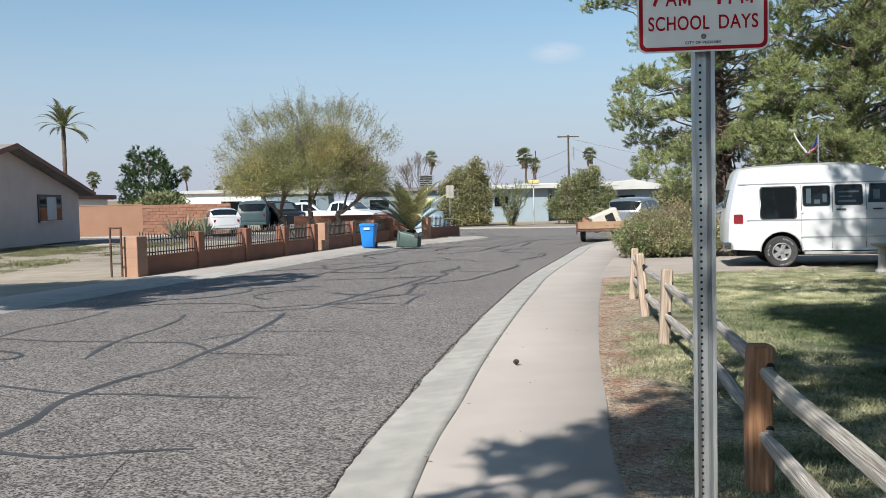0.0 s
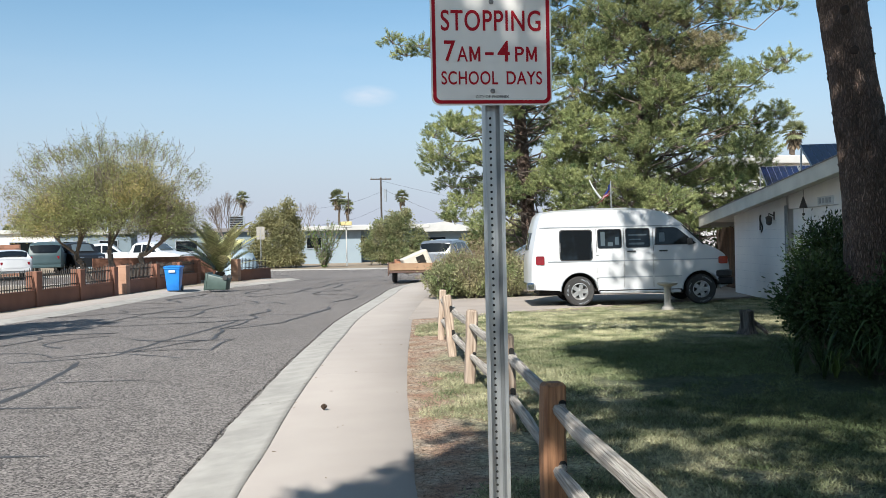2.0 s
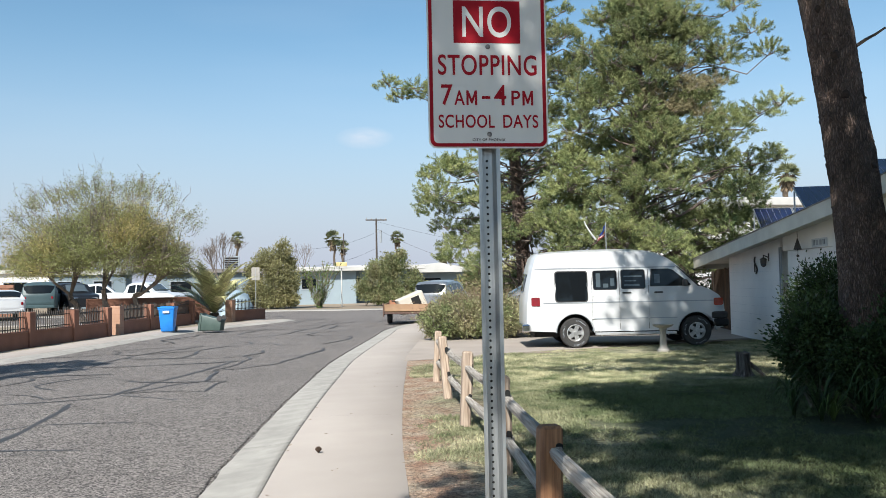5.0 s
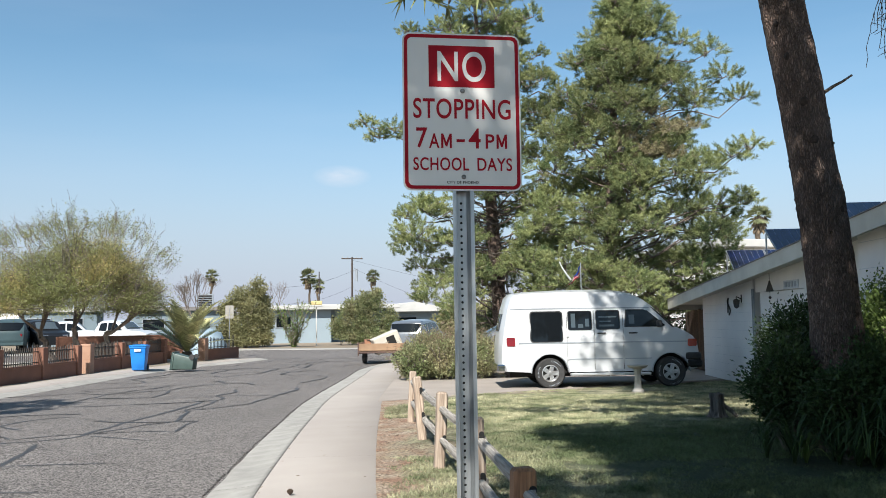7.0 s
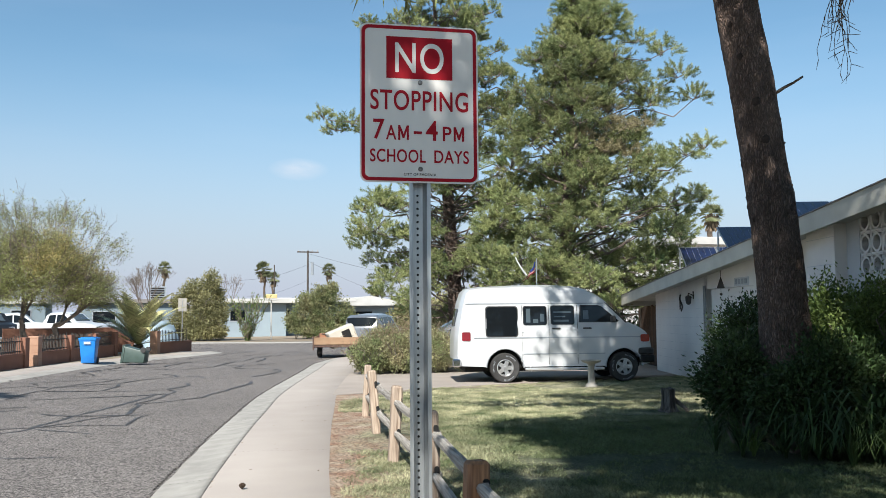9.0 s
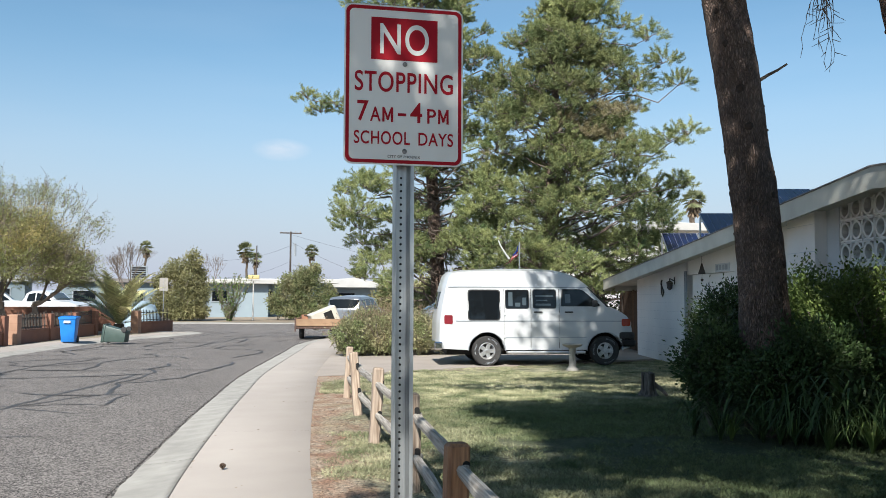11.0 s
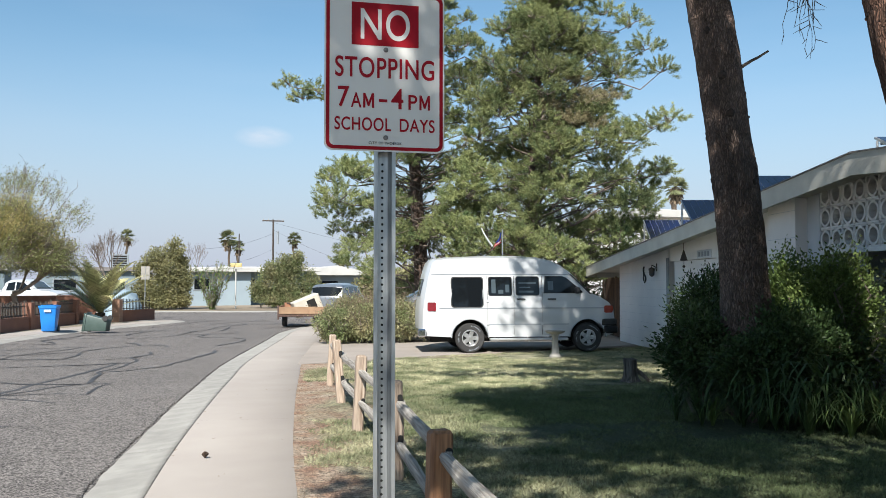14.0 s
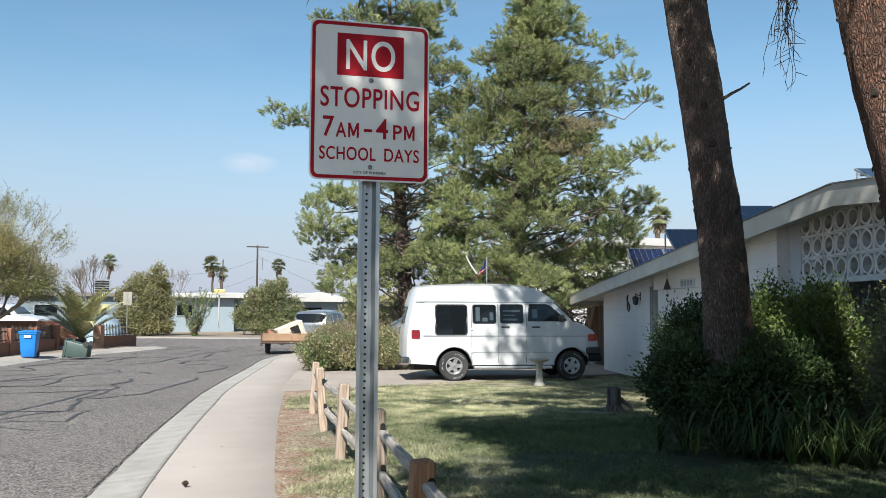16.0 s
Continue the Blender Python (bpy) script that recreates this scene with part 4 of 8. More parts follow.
# pine cone on the pavement, twigs
pc = thing("pine_cone", pose(.807, 8.25, 0.0), "small brown pine cone on the pavement", "pine cone")
bm = bmesh.new()
for k in range(7):
    for j in range(7):
        a = j * .9 + k * .45
        r = .030 * math.sin(math.pi * (k + .8) / 8)
        rod(bm, (0, 0, .008 + k * .007), (r * math.cos(a), r * math.sin(a), .014 + k * .007), .007, .003, 5)
part("scales", bm, M["cone"], pc)
rt = random.Random(12)
segs = []
for i in range(24):
    y = rt.uniform(5, 16)
    x = float(np.interp(y, EDGE[:, 1], EDGE[:, 0])) + rt.choice([rt.uniform(.45, .6), rt.uniform(.6, 1.5), rt.uniform(.55, 1.55)])
    a, ln = rt.uniform(0, 6.28), rt.uniform(.01, .035)
    segs.append((x, y, .004, x + ln * math.cos(a), y + ln * math.sin(a), .005, .0025, .0015))
tagged(tubes("fallen_twigs", segs, M["leaf_b"]), "fallen dry twigs and needles on the pavement", "litter", kind="stuff")

# ---- lawn blades ----
rg = np.random.default_rng(3)
ny = 160000
gy = 3.2 + 14.2 * rg.random(ny) ** 1.35
gc = .12 + 9.5 * rg.random(ny) ** 1.15
gx = np.interp(gy, near[:, 1], near[:, 0]) + gc
gyy = gy + .18 * gc * np.clip((gy - 8) / 9, 0, 1)
keep = np.array([noise.noise((a * .55, b * .55, 2)) + .6 * noise.noise((a * 2, b * 2, 7)) + min(1.4, c) * .55 - .42 > rg.random() * .5 - .2
                 for a, b, c in zip(gx, gyy, gc)])
base = np.stack([gx[keep], gyy[keep], np.zeros(keep.sum())], 1)
base = np.repeat(base, 4, 0) + rg.normal(size=(keep.sum() * 4, 3)) * np.array([.025, .025, 0])
dr = rg.normal(size=base.shape) * np.array([.8, .8, .25]) + np.array([0, 0, .75])
tuft = .75 + .65 * np.clip(np.sin(base[:, 0] * 9 + 2 * np.sin(base[:, 1] * 4)) * np.sin(base[:, 1] * 8 + 2 * np.cos(base[:, 0] * 5)), 0, 1)
gr = leaf_cloud("grass", base, dr, (.020 + .034 * rg.random(len(base))) * tuft, .011, M["grass"], tri=True)
tagged(gr, "short thin grass, green and straw-coloured", "grass", kind="stuff")

ln_ = 5200
ly, lc_ = 3.4 + 12.5 * rg.random(ln_) ** 1.2, .04 + 1.5 * rg.random(ln_) ** 1.4
lb = np.stack([np.interp(ly, near[:, 1], near[:, 0]) + lc_, ly, .008 + .006 * rg.random(ln_)], 1)
lit = leaf_cloud("pine_litter", lb, rg.normal(size=lb.shape) * np.array([1, 1, .12]), .018 + .05 * rg.random(ln_) ** 2, .008, M["litter"], flatten=3.0)
tagged(lit, "fallen brown needles and bark flakes on bare earth", "litter", kind="stuff")

# ---- bird bath, stump ----
bb = thing("bird_bath", pose(8.55, 16.95, 0), "pale cast-stone bird bath on the lawn", "bird bath")
bm = bmesh.new()
revolve(bm, [(0, 0), (.125, 0), (.125, .035), (.095, .06), (.075, .10), (.062, .30), (.068, .42), (.085, .47), (0, .47)], 16)
part("pedestal", bm, M["stone"], bb, smooth=True)
bm = bmesh.new()
revolve(bm, [(0, .47), (.09, .475), (.19, .51), (.215, .545), (.205, .55), (.17, .525), (0, .505)], 20)
part("bowl", bm, M["stone"], bb, smooth=True)

st = thing("tree_stump", pose(7.54, 12.35, 0) @ Matrix.Scale(.84, 4), "grey weathered tree stump with a split root", "stump")
bm = bmesh.new()
prof = [(.20, 0), (.155, .05), (.13, .12), (.122, .2), (.12, .28), (.122, .36), (.124, .415), (.06, .41), (0, .40)]
revolve(bm, prof, 52)
for v in bm.verts:
    a = math.atan2(v.co.y, v.co.x)
    g = abs(noise.noise((math.cos(a) * 3.2, math.sin(a) * 3.2, v.co.z * .5)))
    k = 1 + .10 * math.sin(a * 5) - .30 * max(0, .16 - g) / .16 + .08 * noise.noise((math.cos(a) * 9, math.sin(a) * 9, v.co.z))
    v.co.x *= k
    v.co.y *= k
    if v.co.z > .3:
        v.co.z += .06 * noise.noise((v.co.x * 14, v.co.y * 14, 1))
part("trunk", bm, M["stump"], st, smooth=True)
segs = []
limb(segs, (.08, -.02, .22), (.34, -.10, .0), .05, .03, .05, .05)
limb(segs, (.05, .05, .12), (.24, .22, .0), .045, .02, .04, .05)
tubes("root", segs, M["stump"], st)

# ---- pines ----


def pine(name, base, top, r0, clumps, label, group="", per=95, blades=12, size=.24, width=.022, dry=(), limb_from=0.25, lean=(), bark="bark", twigs=(), lowest=.8, taper=.7, sprays=False):
    """A pine: a trunk through the points lean, limbs to each clump (x, y, z, r), needles in the clumps."""
    t = thing(name, pose(*base, 0), label, "pine tree", group)
    b = np.array([*base, 0.0])
    line = np.array([(*base, -.1), *lean, top], dtype=float)
    segs = []
    zs = line[:, 2]
    steps = np.linspace(zs[0], zs[-1], 15)
    pts = np.stack([np.interp(steps, zs, line[:, 0]), np.interp(steps, zs, line[:, 1]), steps], 1)
    rr = r0 * (.22 * np.exp(-np.maximum(steps, 0) * 1.3) + np.interp((steps - steps[0]) / (steps[-1] - steps[0]), (0, .45, 1), (1, taper, .08)))
    # trunk skin, one ridged tube
    bm = bmesh.new()
    k = 44 if lowest > 1 else 16
    rings = []
    fine = np.concatenate([np.linspace(steps[0], 6, 90 if lowest > 1 else 24), np.linspace(6.2, steps[-1], 14)])
    for z in fine:
        c = np.array([np.interp(z, steps, pts[:, 0]), np.interp(z, steps, pts[:, 1]), z])
        r = np.interp(z, steps, rr)
        ring = []
        for i in range(k):
            a = 2 * math.pi * i / k
            q = r * (1 + .10 * noise.noise((math.cos(a) * 2.5 + base[0], math.sin(a) * 2.5, z * .8)) + .11 * (.5 - abs(noise.noise((math.cos(a) * 7, math.sin(a) * 7 + base[0], z * 1.7)))) + .05 * noise.noise((math.cos(a) * 18, math.sin(a) * 18, z * 7)))
            ring.append(bm.verts.new(Vector((c[0] - b[0] + q * math.cos(a), c[1] - b[1] + q * math.sin(a), z))))
        rings.append(ring)
    for u, v in zip(rings, rings[1:]):
        for i in range(k):
            bm.faces.new((u[i], u[(i + 1) % k], v[(i + 1) % k], v[i]))
    part("trunk", bm, M[bark], t, "rough furrowed bark", smooth=True, sharp=80)
    # loose plates of bark stand off the near trunks, and dark knots sit in them
    if lowest > 1:
        n = 260
        z_ = .3 + 5.4 * RNG.random(n)
        a_ = 2 * np.pi * RNG.random(n)
        out = np.stack([np.cos(a_), np.sin(a_), np.zeros(n)], 1)
        base_ = np.stack([np.interp(z_, steps, pts[:, 0]) - b[0], np.interp(z_, steps, pts[:, 1]) - b[1], z_], 1) + out * (np.interp(z_, steps, rr) * 1.03)[:, None]
        way = out * (.03 + .07 * RNG.random(n))[:, None] + np.array([0, 0, 1.0]) * np.where(RNG.random(n) < .5, 1, -1)[:, None]
        leaf_cloud("bark_plate", base_, way, .035 + .04 * RNG.random(n), .028, M[bark], t, "loose plates of bark")
        rk_ = random.Random(int(base[0] * 100))
        for kz in (1.9, 2.7, 3.5, 3.95, 4.5, 4.9):
            a = rk_.uniform(3.4, 5.6)
            r = float(np.interp(kz, steps, rr)) * 1.02
            c = Vector((np.interp(kz, steps, pts[:, 0]) - b[0] + r * math.cos(a), np.interp(kz, steps, pts[:, 1]) - b[1] + r * math.sin(a), kz))
            bm = bmesh.new()
            bmesh.ops.create_icosphere(bm, subdivisions=2, radius=1)
            s = rk_.uniform(.028, .05)
            for v in bm.verts:
                k2 = 1 + .3 * noise.noise(v.co * 2.2 + c)
                v.co = Vector((v.co.x * s * k2, v.co.y * s * .6 * k2, v.co.z * s * 1.25 * k2))
            bmesh.ops.transform(bm, matrix=Matrix.Translation(c) @ pose(0, 0, 0, 0, 0, math.degrees(a) + 90), verts=bm.verts[:])
            part("knot", bm, M["knot"], t, "dark knot where a limb broke off", smooth=True)
    for x, y, z, r in clumps:
        zb = max(lowest, min(steps[-1] - .2, z - 0.35 * math.hypot(x - base[0], y - base[1]) * limb_from * 2))
        s = (np.interp(zb, steps, pts[:, 0]) - b[0], np.interp(zb, steps, pts[:, 1]) - b[1], zb)
        rb = float(np.interp(zb, steps, rr))
        limb(segs, s, (x - b[0], y - b[1], z - .1), min(rb * .25, .038), .012, .06, .25)
        for q in range(4):
            a = RNG.random() * 6.28
            limb(segs, (x - b[0], y - b[1], z - .1), (x - b[0] + r * .7 * math.cos(a), y - b[1] + r * .7 * math.sin(a), z + r * .25), .018, .006, .05, .4, 3)
    for p0, p1, ra in twigs:
        limb(segs, np.array(p0) - b, np.array(p1) - b, ra, ra * .5, 0, .05, 4)
    if segs:
        tubes("branchwork", segs, M["bark2"], t)
    cl = np.array(clumps, dtype=float)
    if len(cl):
        isdry = np.zeros(len(cl), bool)
        for i in dry:
            isdry[i] = True
        for sel, mname, nm in ((~isdry, "needle", "needles"), (isdry, "needle_dry", "dry_needles")):
            if sel.any():
                if sprays:
                    p, d, ln, wd_ = sprays_at(cl[sel, :3] - b, cl[sel, 3], per)
                else:
                    p, d, ln, wd_ = needles_at(cl[sel, :3] - b, cl[sel, 3], per, size, blades, width)
                leaf_cloud(nm, p, d, ln, wd_, M[mname], t, tri=True)
    return t


def crown(cx, cy, z0, z1, rad, n, seed, rmin=.45, rmax=.95):
    """Clumps round a trunk: long limbs low down, short ones at the top, with gaps."""
    r = random.Random(seed)
    out = []
    for i in range(n):
        f = (i + r.random()) / n
        z = z0 + (z1 - z0) * f ** .9
        R = rad(f) * (0.35 + .65 * r.random() ** .5)
        a = i * 2.4 + r.uniform(-.5, .5)
        out.append((cx + R * math.cos(a), cy + R * math.sin(a), z + r.uniform(-.3, .3), r.uniform(rmin, rmax) * (1.1 - .45 * f)))
    return out


c1 = crown(9.0, 28.6, 2.6, 13.4, lambda f: 2.3 * (1 - f ** 3) ** .6 + .3, 116, 11, .42, .95)
for i in range(18):
    c1.append((6.6 + .36 * i, 27.4 + .9 * math.sin(i * 2.3), 2.2 + .5 * math.sin(i * 1.7), .6))
rk = random.Random(3)
for i in range(26):
    a, f = rk.uniform(0, 6.28), i / 26
    c1.append((8.9 + rk.uniform(.2, 1.1) * math.cos(a), 28.4 + rk.uniform(.2, 1.0) * math.sin(a), 2.8 + 9.6 * f, rk.uniform(.5, .75)))
c1 += [(5.3, 30.6, 8.45, .5), (5.7, 30.4, 8.0, .55), (6.2, 30.2, 8.2, .6), (6.7, 30.0, 8.0, .5), (6.4, 29.6, 5.1, .5), (7.2, 29.4, 5.2, .65), (7.0, 29.5, 3.4, .6), (7.9, 29.2, 4.2, .7), (6.8, 30.3, 11.8, .5),
       (7.8, 30.1, 11.9, .55), (9.3, 29.9, 11.7, .6), (10.4, 29.5, 12.0, .7), (10.8, 28.3, 9.8, .7), (11.6, 28.0, 9.3, .6), (10.7, 28.4, 8.5, .7), (8.0, 27, 3.0, .8), (9.4, 26.6, 3.2, .8)]
# the trunk and its dead limbs stand bare low down
c1 = [c for c in c1 if not (1.5 < c[2] < 5.4 and c[1] < 28.7 and abs(c[0] / c[1] - .331) < .022)]
c1 += [(10.0 + .45 * math.sin(2.4 * i), 30.3 + .3 * math.cos(1.7 * i), 1.6 + .42 * i, .6) for i in range(10)]
rb = random.Random(29)
bare = []
for i in range(26):
    a, z, L = rb.uniform(2.6, 5.6), rb.uniform(2.2, 6.2), rb.uniform(.7, 1.7)
    p = Vector((9.4, 28.5, z))
    q = p + Vector((L * math.cos(a), L * math.sin(a), rb.uniform(-.2, .6)))
    bare.append((tuple(p), tuple(q), .03))
    for k in range(3):
        bare.append((tuple(q), tuple(q + Vector((rb.uniform(-.5, .5), rb.uniform(-.5, .3), rb.uniform(-.3, .5)))), .013))
pine("pine_tree", (9.55, 28.6), (8.7, 28.8, 13.6), .26, c1, "tall green pine behind the parked van", "pines behind the van", dry=(30,), limb_from=.5, per=104, sprays=True, twigs=bare)
c2 = crown(12.7, 25.5, 2.5, 11.9, lambda f: 3.0 * (1 - f ** 1.7) ** .9 + .15, 150, 23, .45, 1.0)
for i in range(18):
    c2.append((9.4 + .40 * i, 24.9 - .11 * i + .5 * math.sin(i * 2.1), 2.3 + .6 * math.sin(i * 1.3), .65))
for i in range(34):
    a, f = rk.uniform(0, 6.28), i / 34
    c2.append((12.4 + rk.uniform(.2, 1.6) * math.cos(a) * (1 - .5 * f), 25.6 + rk.uniform(.2, 1.4) * math.sin(a), 2.5 + 8.6 * f, rk.uniform(.5, .8)))
c2 += [(15.4, 23.4, 8.1, .6), (15.0, 23.6, 8.8, .65), (15.4, 22.9, 6.5, .55), (14.9, 23.1, 6.3, .6), (15.1, 23.0, 5.0, .5), (14.5, 23.3, 4.9, .6), (14.8, 24.1, 9.7, .6), (14.1, 24.5, 10.1, .6),
       (13.6, 24.8, 10.8, .6), (12.8, 25.3, 10.9, .6), (12.3, 25.5, 10.2, .6), (11.9, 25.7, 8.9, .7), (14.1, 23.0, 4.0, .6), (13.4, 24.9, 11.1, .6), (14.9, 23.4, 3.4, .6), (15.6, 23.6, 3.0, .6),
       (11.9, 23.5, 5.2, .75), (10.5, 23.7, 3.0, .6), (9.5, 25.4, 3.25, .7), (15.1, 22.8, 4.9, .4),
       (12.9, 24.8, 3.0, .6), (13.4, 24.7, 2.4, .6), (14.0, 24.4, 2.0, .55), (13.1, 24.9, 1.8, .6), (14.4, 24.2, 2.5, .55), (13.7, 24.6, 3.2, .6), (14.6, 24.0, 3.3, .5)]
browned = range(len(c2), len(c2) + 7)
c2 += [(12.5, 23.6, 6.4, .55), (12.9, 23.4, 7.0, .55), (12.3, 23.8, 5.9, .45), (13.3, 23.4, 6.2, .5), (12.7, 23.7, 7.6, .45), (13.6, 23.5, 7.2, .4), (12.0, 24.0, 6.8, .4)]
pine("pine_tree", (12.2, 26.2), (12.5, 25.5, 11.9), .24, c2, "tall green pine with a browning patch beside the house", "pines behind the van",
     dry=browned, limb_from=.5, per=104, sprays=True)

# the two bare trunks in the shrub bed, their crowns above
c3 = crown(7.7, 9.2, 7.9, 14, lambda f: 3.6 * (1 - f * f) ** .5 + .4, 64, 5, .7, 1.15)
rq = random.Random(71)
for i in range(11):
    c3.append((7.9 + rq.uniform(-1.7, 1.9), 12.6 + rq.uniform(-2.2, 2.0), rq.uniform(12.2, 14.6), rq.uniform(.55, .9)))
c3 += [(2.25, 9.5, 5.20, .34), (2.65, 9.4, 5.14, .36), (3.1, 9.3, 5.18, .36), (3.5, 9.15, 5.22, .32), (3.9, 9.3, 5.9, .45), (4.4, 9.3, 6.8, .5)]
hang = []
rh = random.Random(17)
for i in range(15):
    # bare twigs droop from the limb's end in crooked steps
    p = Vector((7.55 + rh.uniform(-.10, .16), 8.40 - rh.uniform(-.08, .10), 5.55 - rh.uniform(0, .12)))
    d = Vector((-.24 + rh.uniform(-.12, .30), .20 + rh.uniform(-.22, .10), -1))
    for k in range(rh.randint(5, 9)):
        q = p + d.normalized() * rh.uniform(.11, .17)
        hang.append((tuple(p), tuple(q), .0085 - .0006 * k))
        if rh.random() < .55:
            hang.append((tuple(q), tuple(q + Vector((rh.uniform(-.16, .16), rh.uniform(-.12, .12), rh.uniform(-.13, .02)))), .005))
        p = q
        d = d * .7 + Vector((rh.uniform(-.45, .35), rh.uniform(-.3, .3), -.45))
pine("pine_tree", (7.04, 8.83), (6.1, 9.45, 14), .262, c3, "leaning pine trunk with furrowed brown bark in the shrub bed", "pines by the lawn", per=120, width=.038,
     lean=[(6.975, 8.895, 1.28), (6.974, 8.911, 1.88), (6.929, 8.95, 2.556), (6.871, 8.994, 3.235), (6.80, 9.043, 3.93), (6.735, 9.09, 4.63), (6.60, 9.164, 5.34)], limb_from=.2, lowest=7.6, taper=.9,
     twigs=[((6.90, 8.97, 4.03), (7.21, 8.70, 4.25), .026), ((6.6, 9.1, 6.6), (7.55, 8.40, 5.55), .03)] + hang)
c4 = crown(6.5, 6.8, 8.8, 14, lambda f: 3.8 * (1 - f * f) ** .5 + .4, 60, 8, .8, 1.25)
pine("pine_tree", (7.45, 6.10), (5.6, 6.9, 13.5), .285, c4, "thick reddish-brown pine trunk leaning over the lawn", "pines by the lawn", per=120, width=.038,
     lean=[(6.95, 6.26, 2.8), (6.61, 6.38, 4.3)], limb_from=.2, lowest=7.6, taper=.9, bark="bark_red")
# the pine behind the camera whose shade lies over lawn and pavement
rs = random.Random(31)
c5 = []


def shade_clump(out, gx_, gy_, r, z0, z1):
    """A clump whose shade falls round the place gx_, gy_ on the ground."""
    z = rs.uniform(z0, z1)
    out.append((gx_ - .57 * z, gy_ - .91 * z, z, r))


for gx_, gy_, r in ((0.75, 5.0, .5), (1.3, 5.4, .5), (1.5, 5.7, .45), (1.35, 5.0, .45), (2.2, 6.6, .6), (2.2, 5.35, .26), (2.5, 5.9, .4), (2.75, 4.7, .45), (2.75, 3.8, .5), (3.0, 7.9, .5), (5.3, 8.4, .8), (6.1, 8.0, .7), (5.9, 9.1, .7),
                    (4.6, 8.0, .6), (4.6, 8.5, .6), (5.2, 8.9, .7), (5.8, 8.6, .7), (5.3, 7.9, .6), (4.9, 9.4, .6), (5.6, 9.7, .7), (6.4, 9.5, .6), (3.5, 6.9, .4), (4.0, 7.4, .45), (3.7, 6.2, .28), (3.3, 7.3, .3), (4.6, 7.2, .5), (7.3, 12.0, .5), (7.0, 11.2, .5), (7.0, 15.2, .3), (7.4, 14.7, .28), (7.8, 14.2, .34), (8.4, 14.3, .3), (6.5, 13.6, .26), (7.0, 13.4, .3), (8.0, 13.2, .35), (5.0, 11.0, .6), (6.2, 11.4, .7), (6.6, 12.3, .5), (8.2, 12.6, .45), (5.2, 9.8, .8)):
    if gx_ < 2.6 and gy_ < 6.7:
        # ragged edge: several small clumps in place of a round one
        for k in range(6):
            a = 1.05 * k + rs.uniform(-.4, .4)
            shade_clump(c5, gx_ + r * .75 * math.cos(a), gy_ + r * .75 * math.sin(a), r * rs.uniform(.3, .5), 5.6, 6.8)
    else:
        shade_clump(c5, gx_, gy_, r, 6.5, 9)
for i in range(9):
    for j in range(13):
        gx_, gy_ = 3.4 + .95 * i + .45 * (j % 2) + rs.uniform(-.25, .25), 1.0 + .92 * j + rs.uniform(-.25, .25)
        if gy_ > (11.35 + .3 * (gx_ - 4.4) if gx_ > 4.9 else 8.6 + .42 * (gx_ - 3.6)) or (gx_ > 7.4 and gy_ > 7.0) or math.hypot(gx_ - 4.35, gy_ - 6.15) < .4 or math.hypot(gx_ - 6.2, gy_ - 4.6) < .8 or math.hypot(gx_ - 6.9, gy_ - 7.2) < 1.0 or math.hypot(gx_ - 3.8, gy_ - 8.7) < 1:
            continue
        small = gy_ < 7.6 - .25 * (gx_ - 4)
        if small and (3 * i + 5 * j) % 7 == 0:
            continue
        shade_clump(c5, gx_, gy_, rs.uniform(.26, .46) if small else rs.uniform(.6, .9), 6.5, 9)
for k in range(8):
    shade_clump(c5, 7.5 + .43 * k, 9.7 + .70 * k, .5, 7.5, 9)
pine("pine_tree", (2.9, -2.6), (2.0, -1.8, 12), .30, c5, "tall pine shading the lawn and the pavement", "pines by the lawn", per=280, width=.06, lean=[(2.8, -2.5, 3)], limb_from=.3)
# an unseen pine, added behind the camera to block sky light over the lawn
c7 = []
for i in range(7):
    for j in range(6):
        x, y, z = 1.6 + 1.45 * i + rs.uniform(-.5, .5), -8.5 + 1.5 * j + rs.uniform(-.5, .5), rs.uniform(8, 12.5)
        r = rs.uniform(1.0, 1.4)
        if math.hypot(x + .57 * z - 8.9, y + .91 * z - 8.2) > .3 + r and math.hypot(x + .57 * z - 7.0, y + .91 * z - 7.2) > .2 + r:
            c7.append((x, y, z, r))
pine("pine_tree", (6.3, -5.2), (6.0, -5.0, 12.5), .30, c7, "unseen pine added to deepen the lawn's shade", "pines by the lawn", per=110, width=.09, limb_from=.3)
# a pine over the street's other side, beyond the picture, shades the kerb there
c6 = []
for k in range(15):
    shade_clump(c6, -3.0 - .42 * k, 20.0 - .17 * k + rs.uniform(-.5, .5), .34 + .03 * k, 5, 7.5)
for k in range(15):
    shade_clump(c6, -4.6 - .30 * k + rs.uniform(-.4, .4), 18.2 - .28 * k + rs.uniform(-.3, .3), .5 + .015 * k, 5, 7.5)
for k in range(13):
    shade_clump(c6, -6.4 - .36 * k + rs.uniform(-.3, .3), 18.0 - .22 * k + rs.uniform(-.3, .3), .45 + .02 * k, 7.4, 8.8)
for k in range(14):
    shade_clump(c6, -5.4 - .32 * k + rs.uniform(-.2, .2), 15.4 + .19 * k + rs.uniform(-.4, .4), .40, 5, 7)
for k in range(12):
    shade_clump(c6, -5.3 - .28 * k, 14.7 + .03 * k + rs.uniform(-.3, .3), .30, 5, 6.5)
for k in range(8):
    shade_clump(c6, -3.2 - .25 * k, 18.6 - .32 * k + rs.uniform(-.3, .3), .24, 5, 6.5)
pine("pine_tree", (-12.6, 10.5), (-12, 10.8, 9.5), .22, c6, "pine beyond the street that shades its kerb", "", per=420, width=.05, limb_from=.3)

# ---- shrubs ----


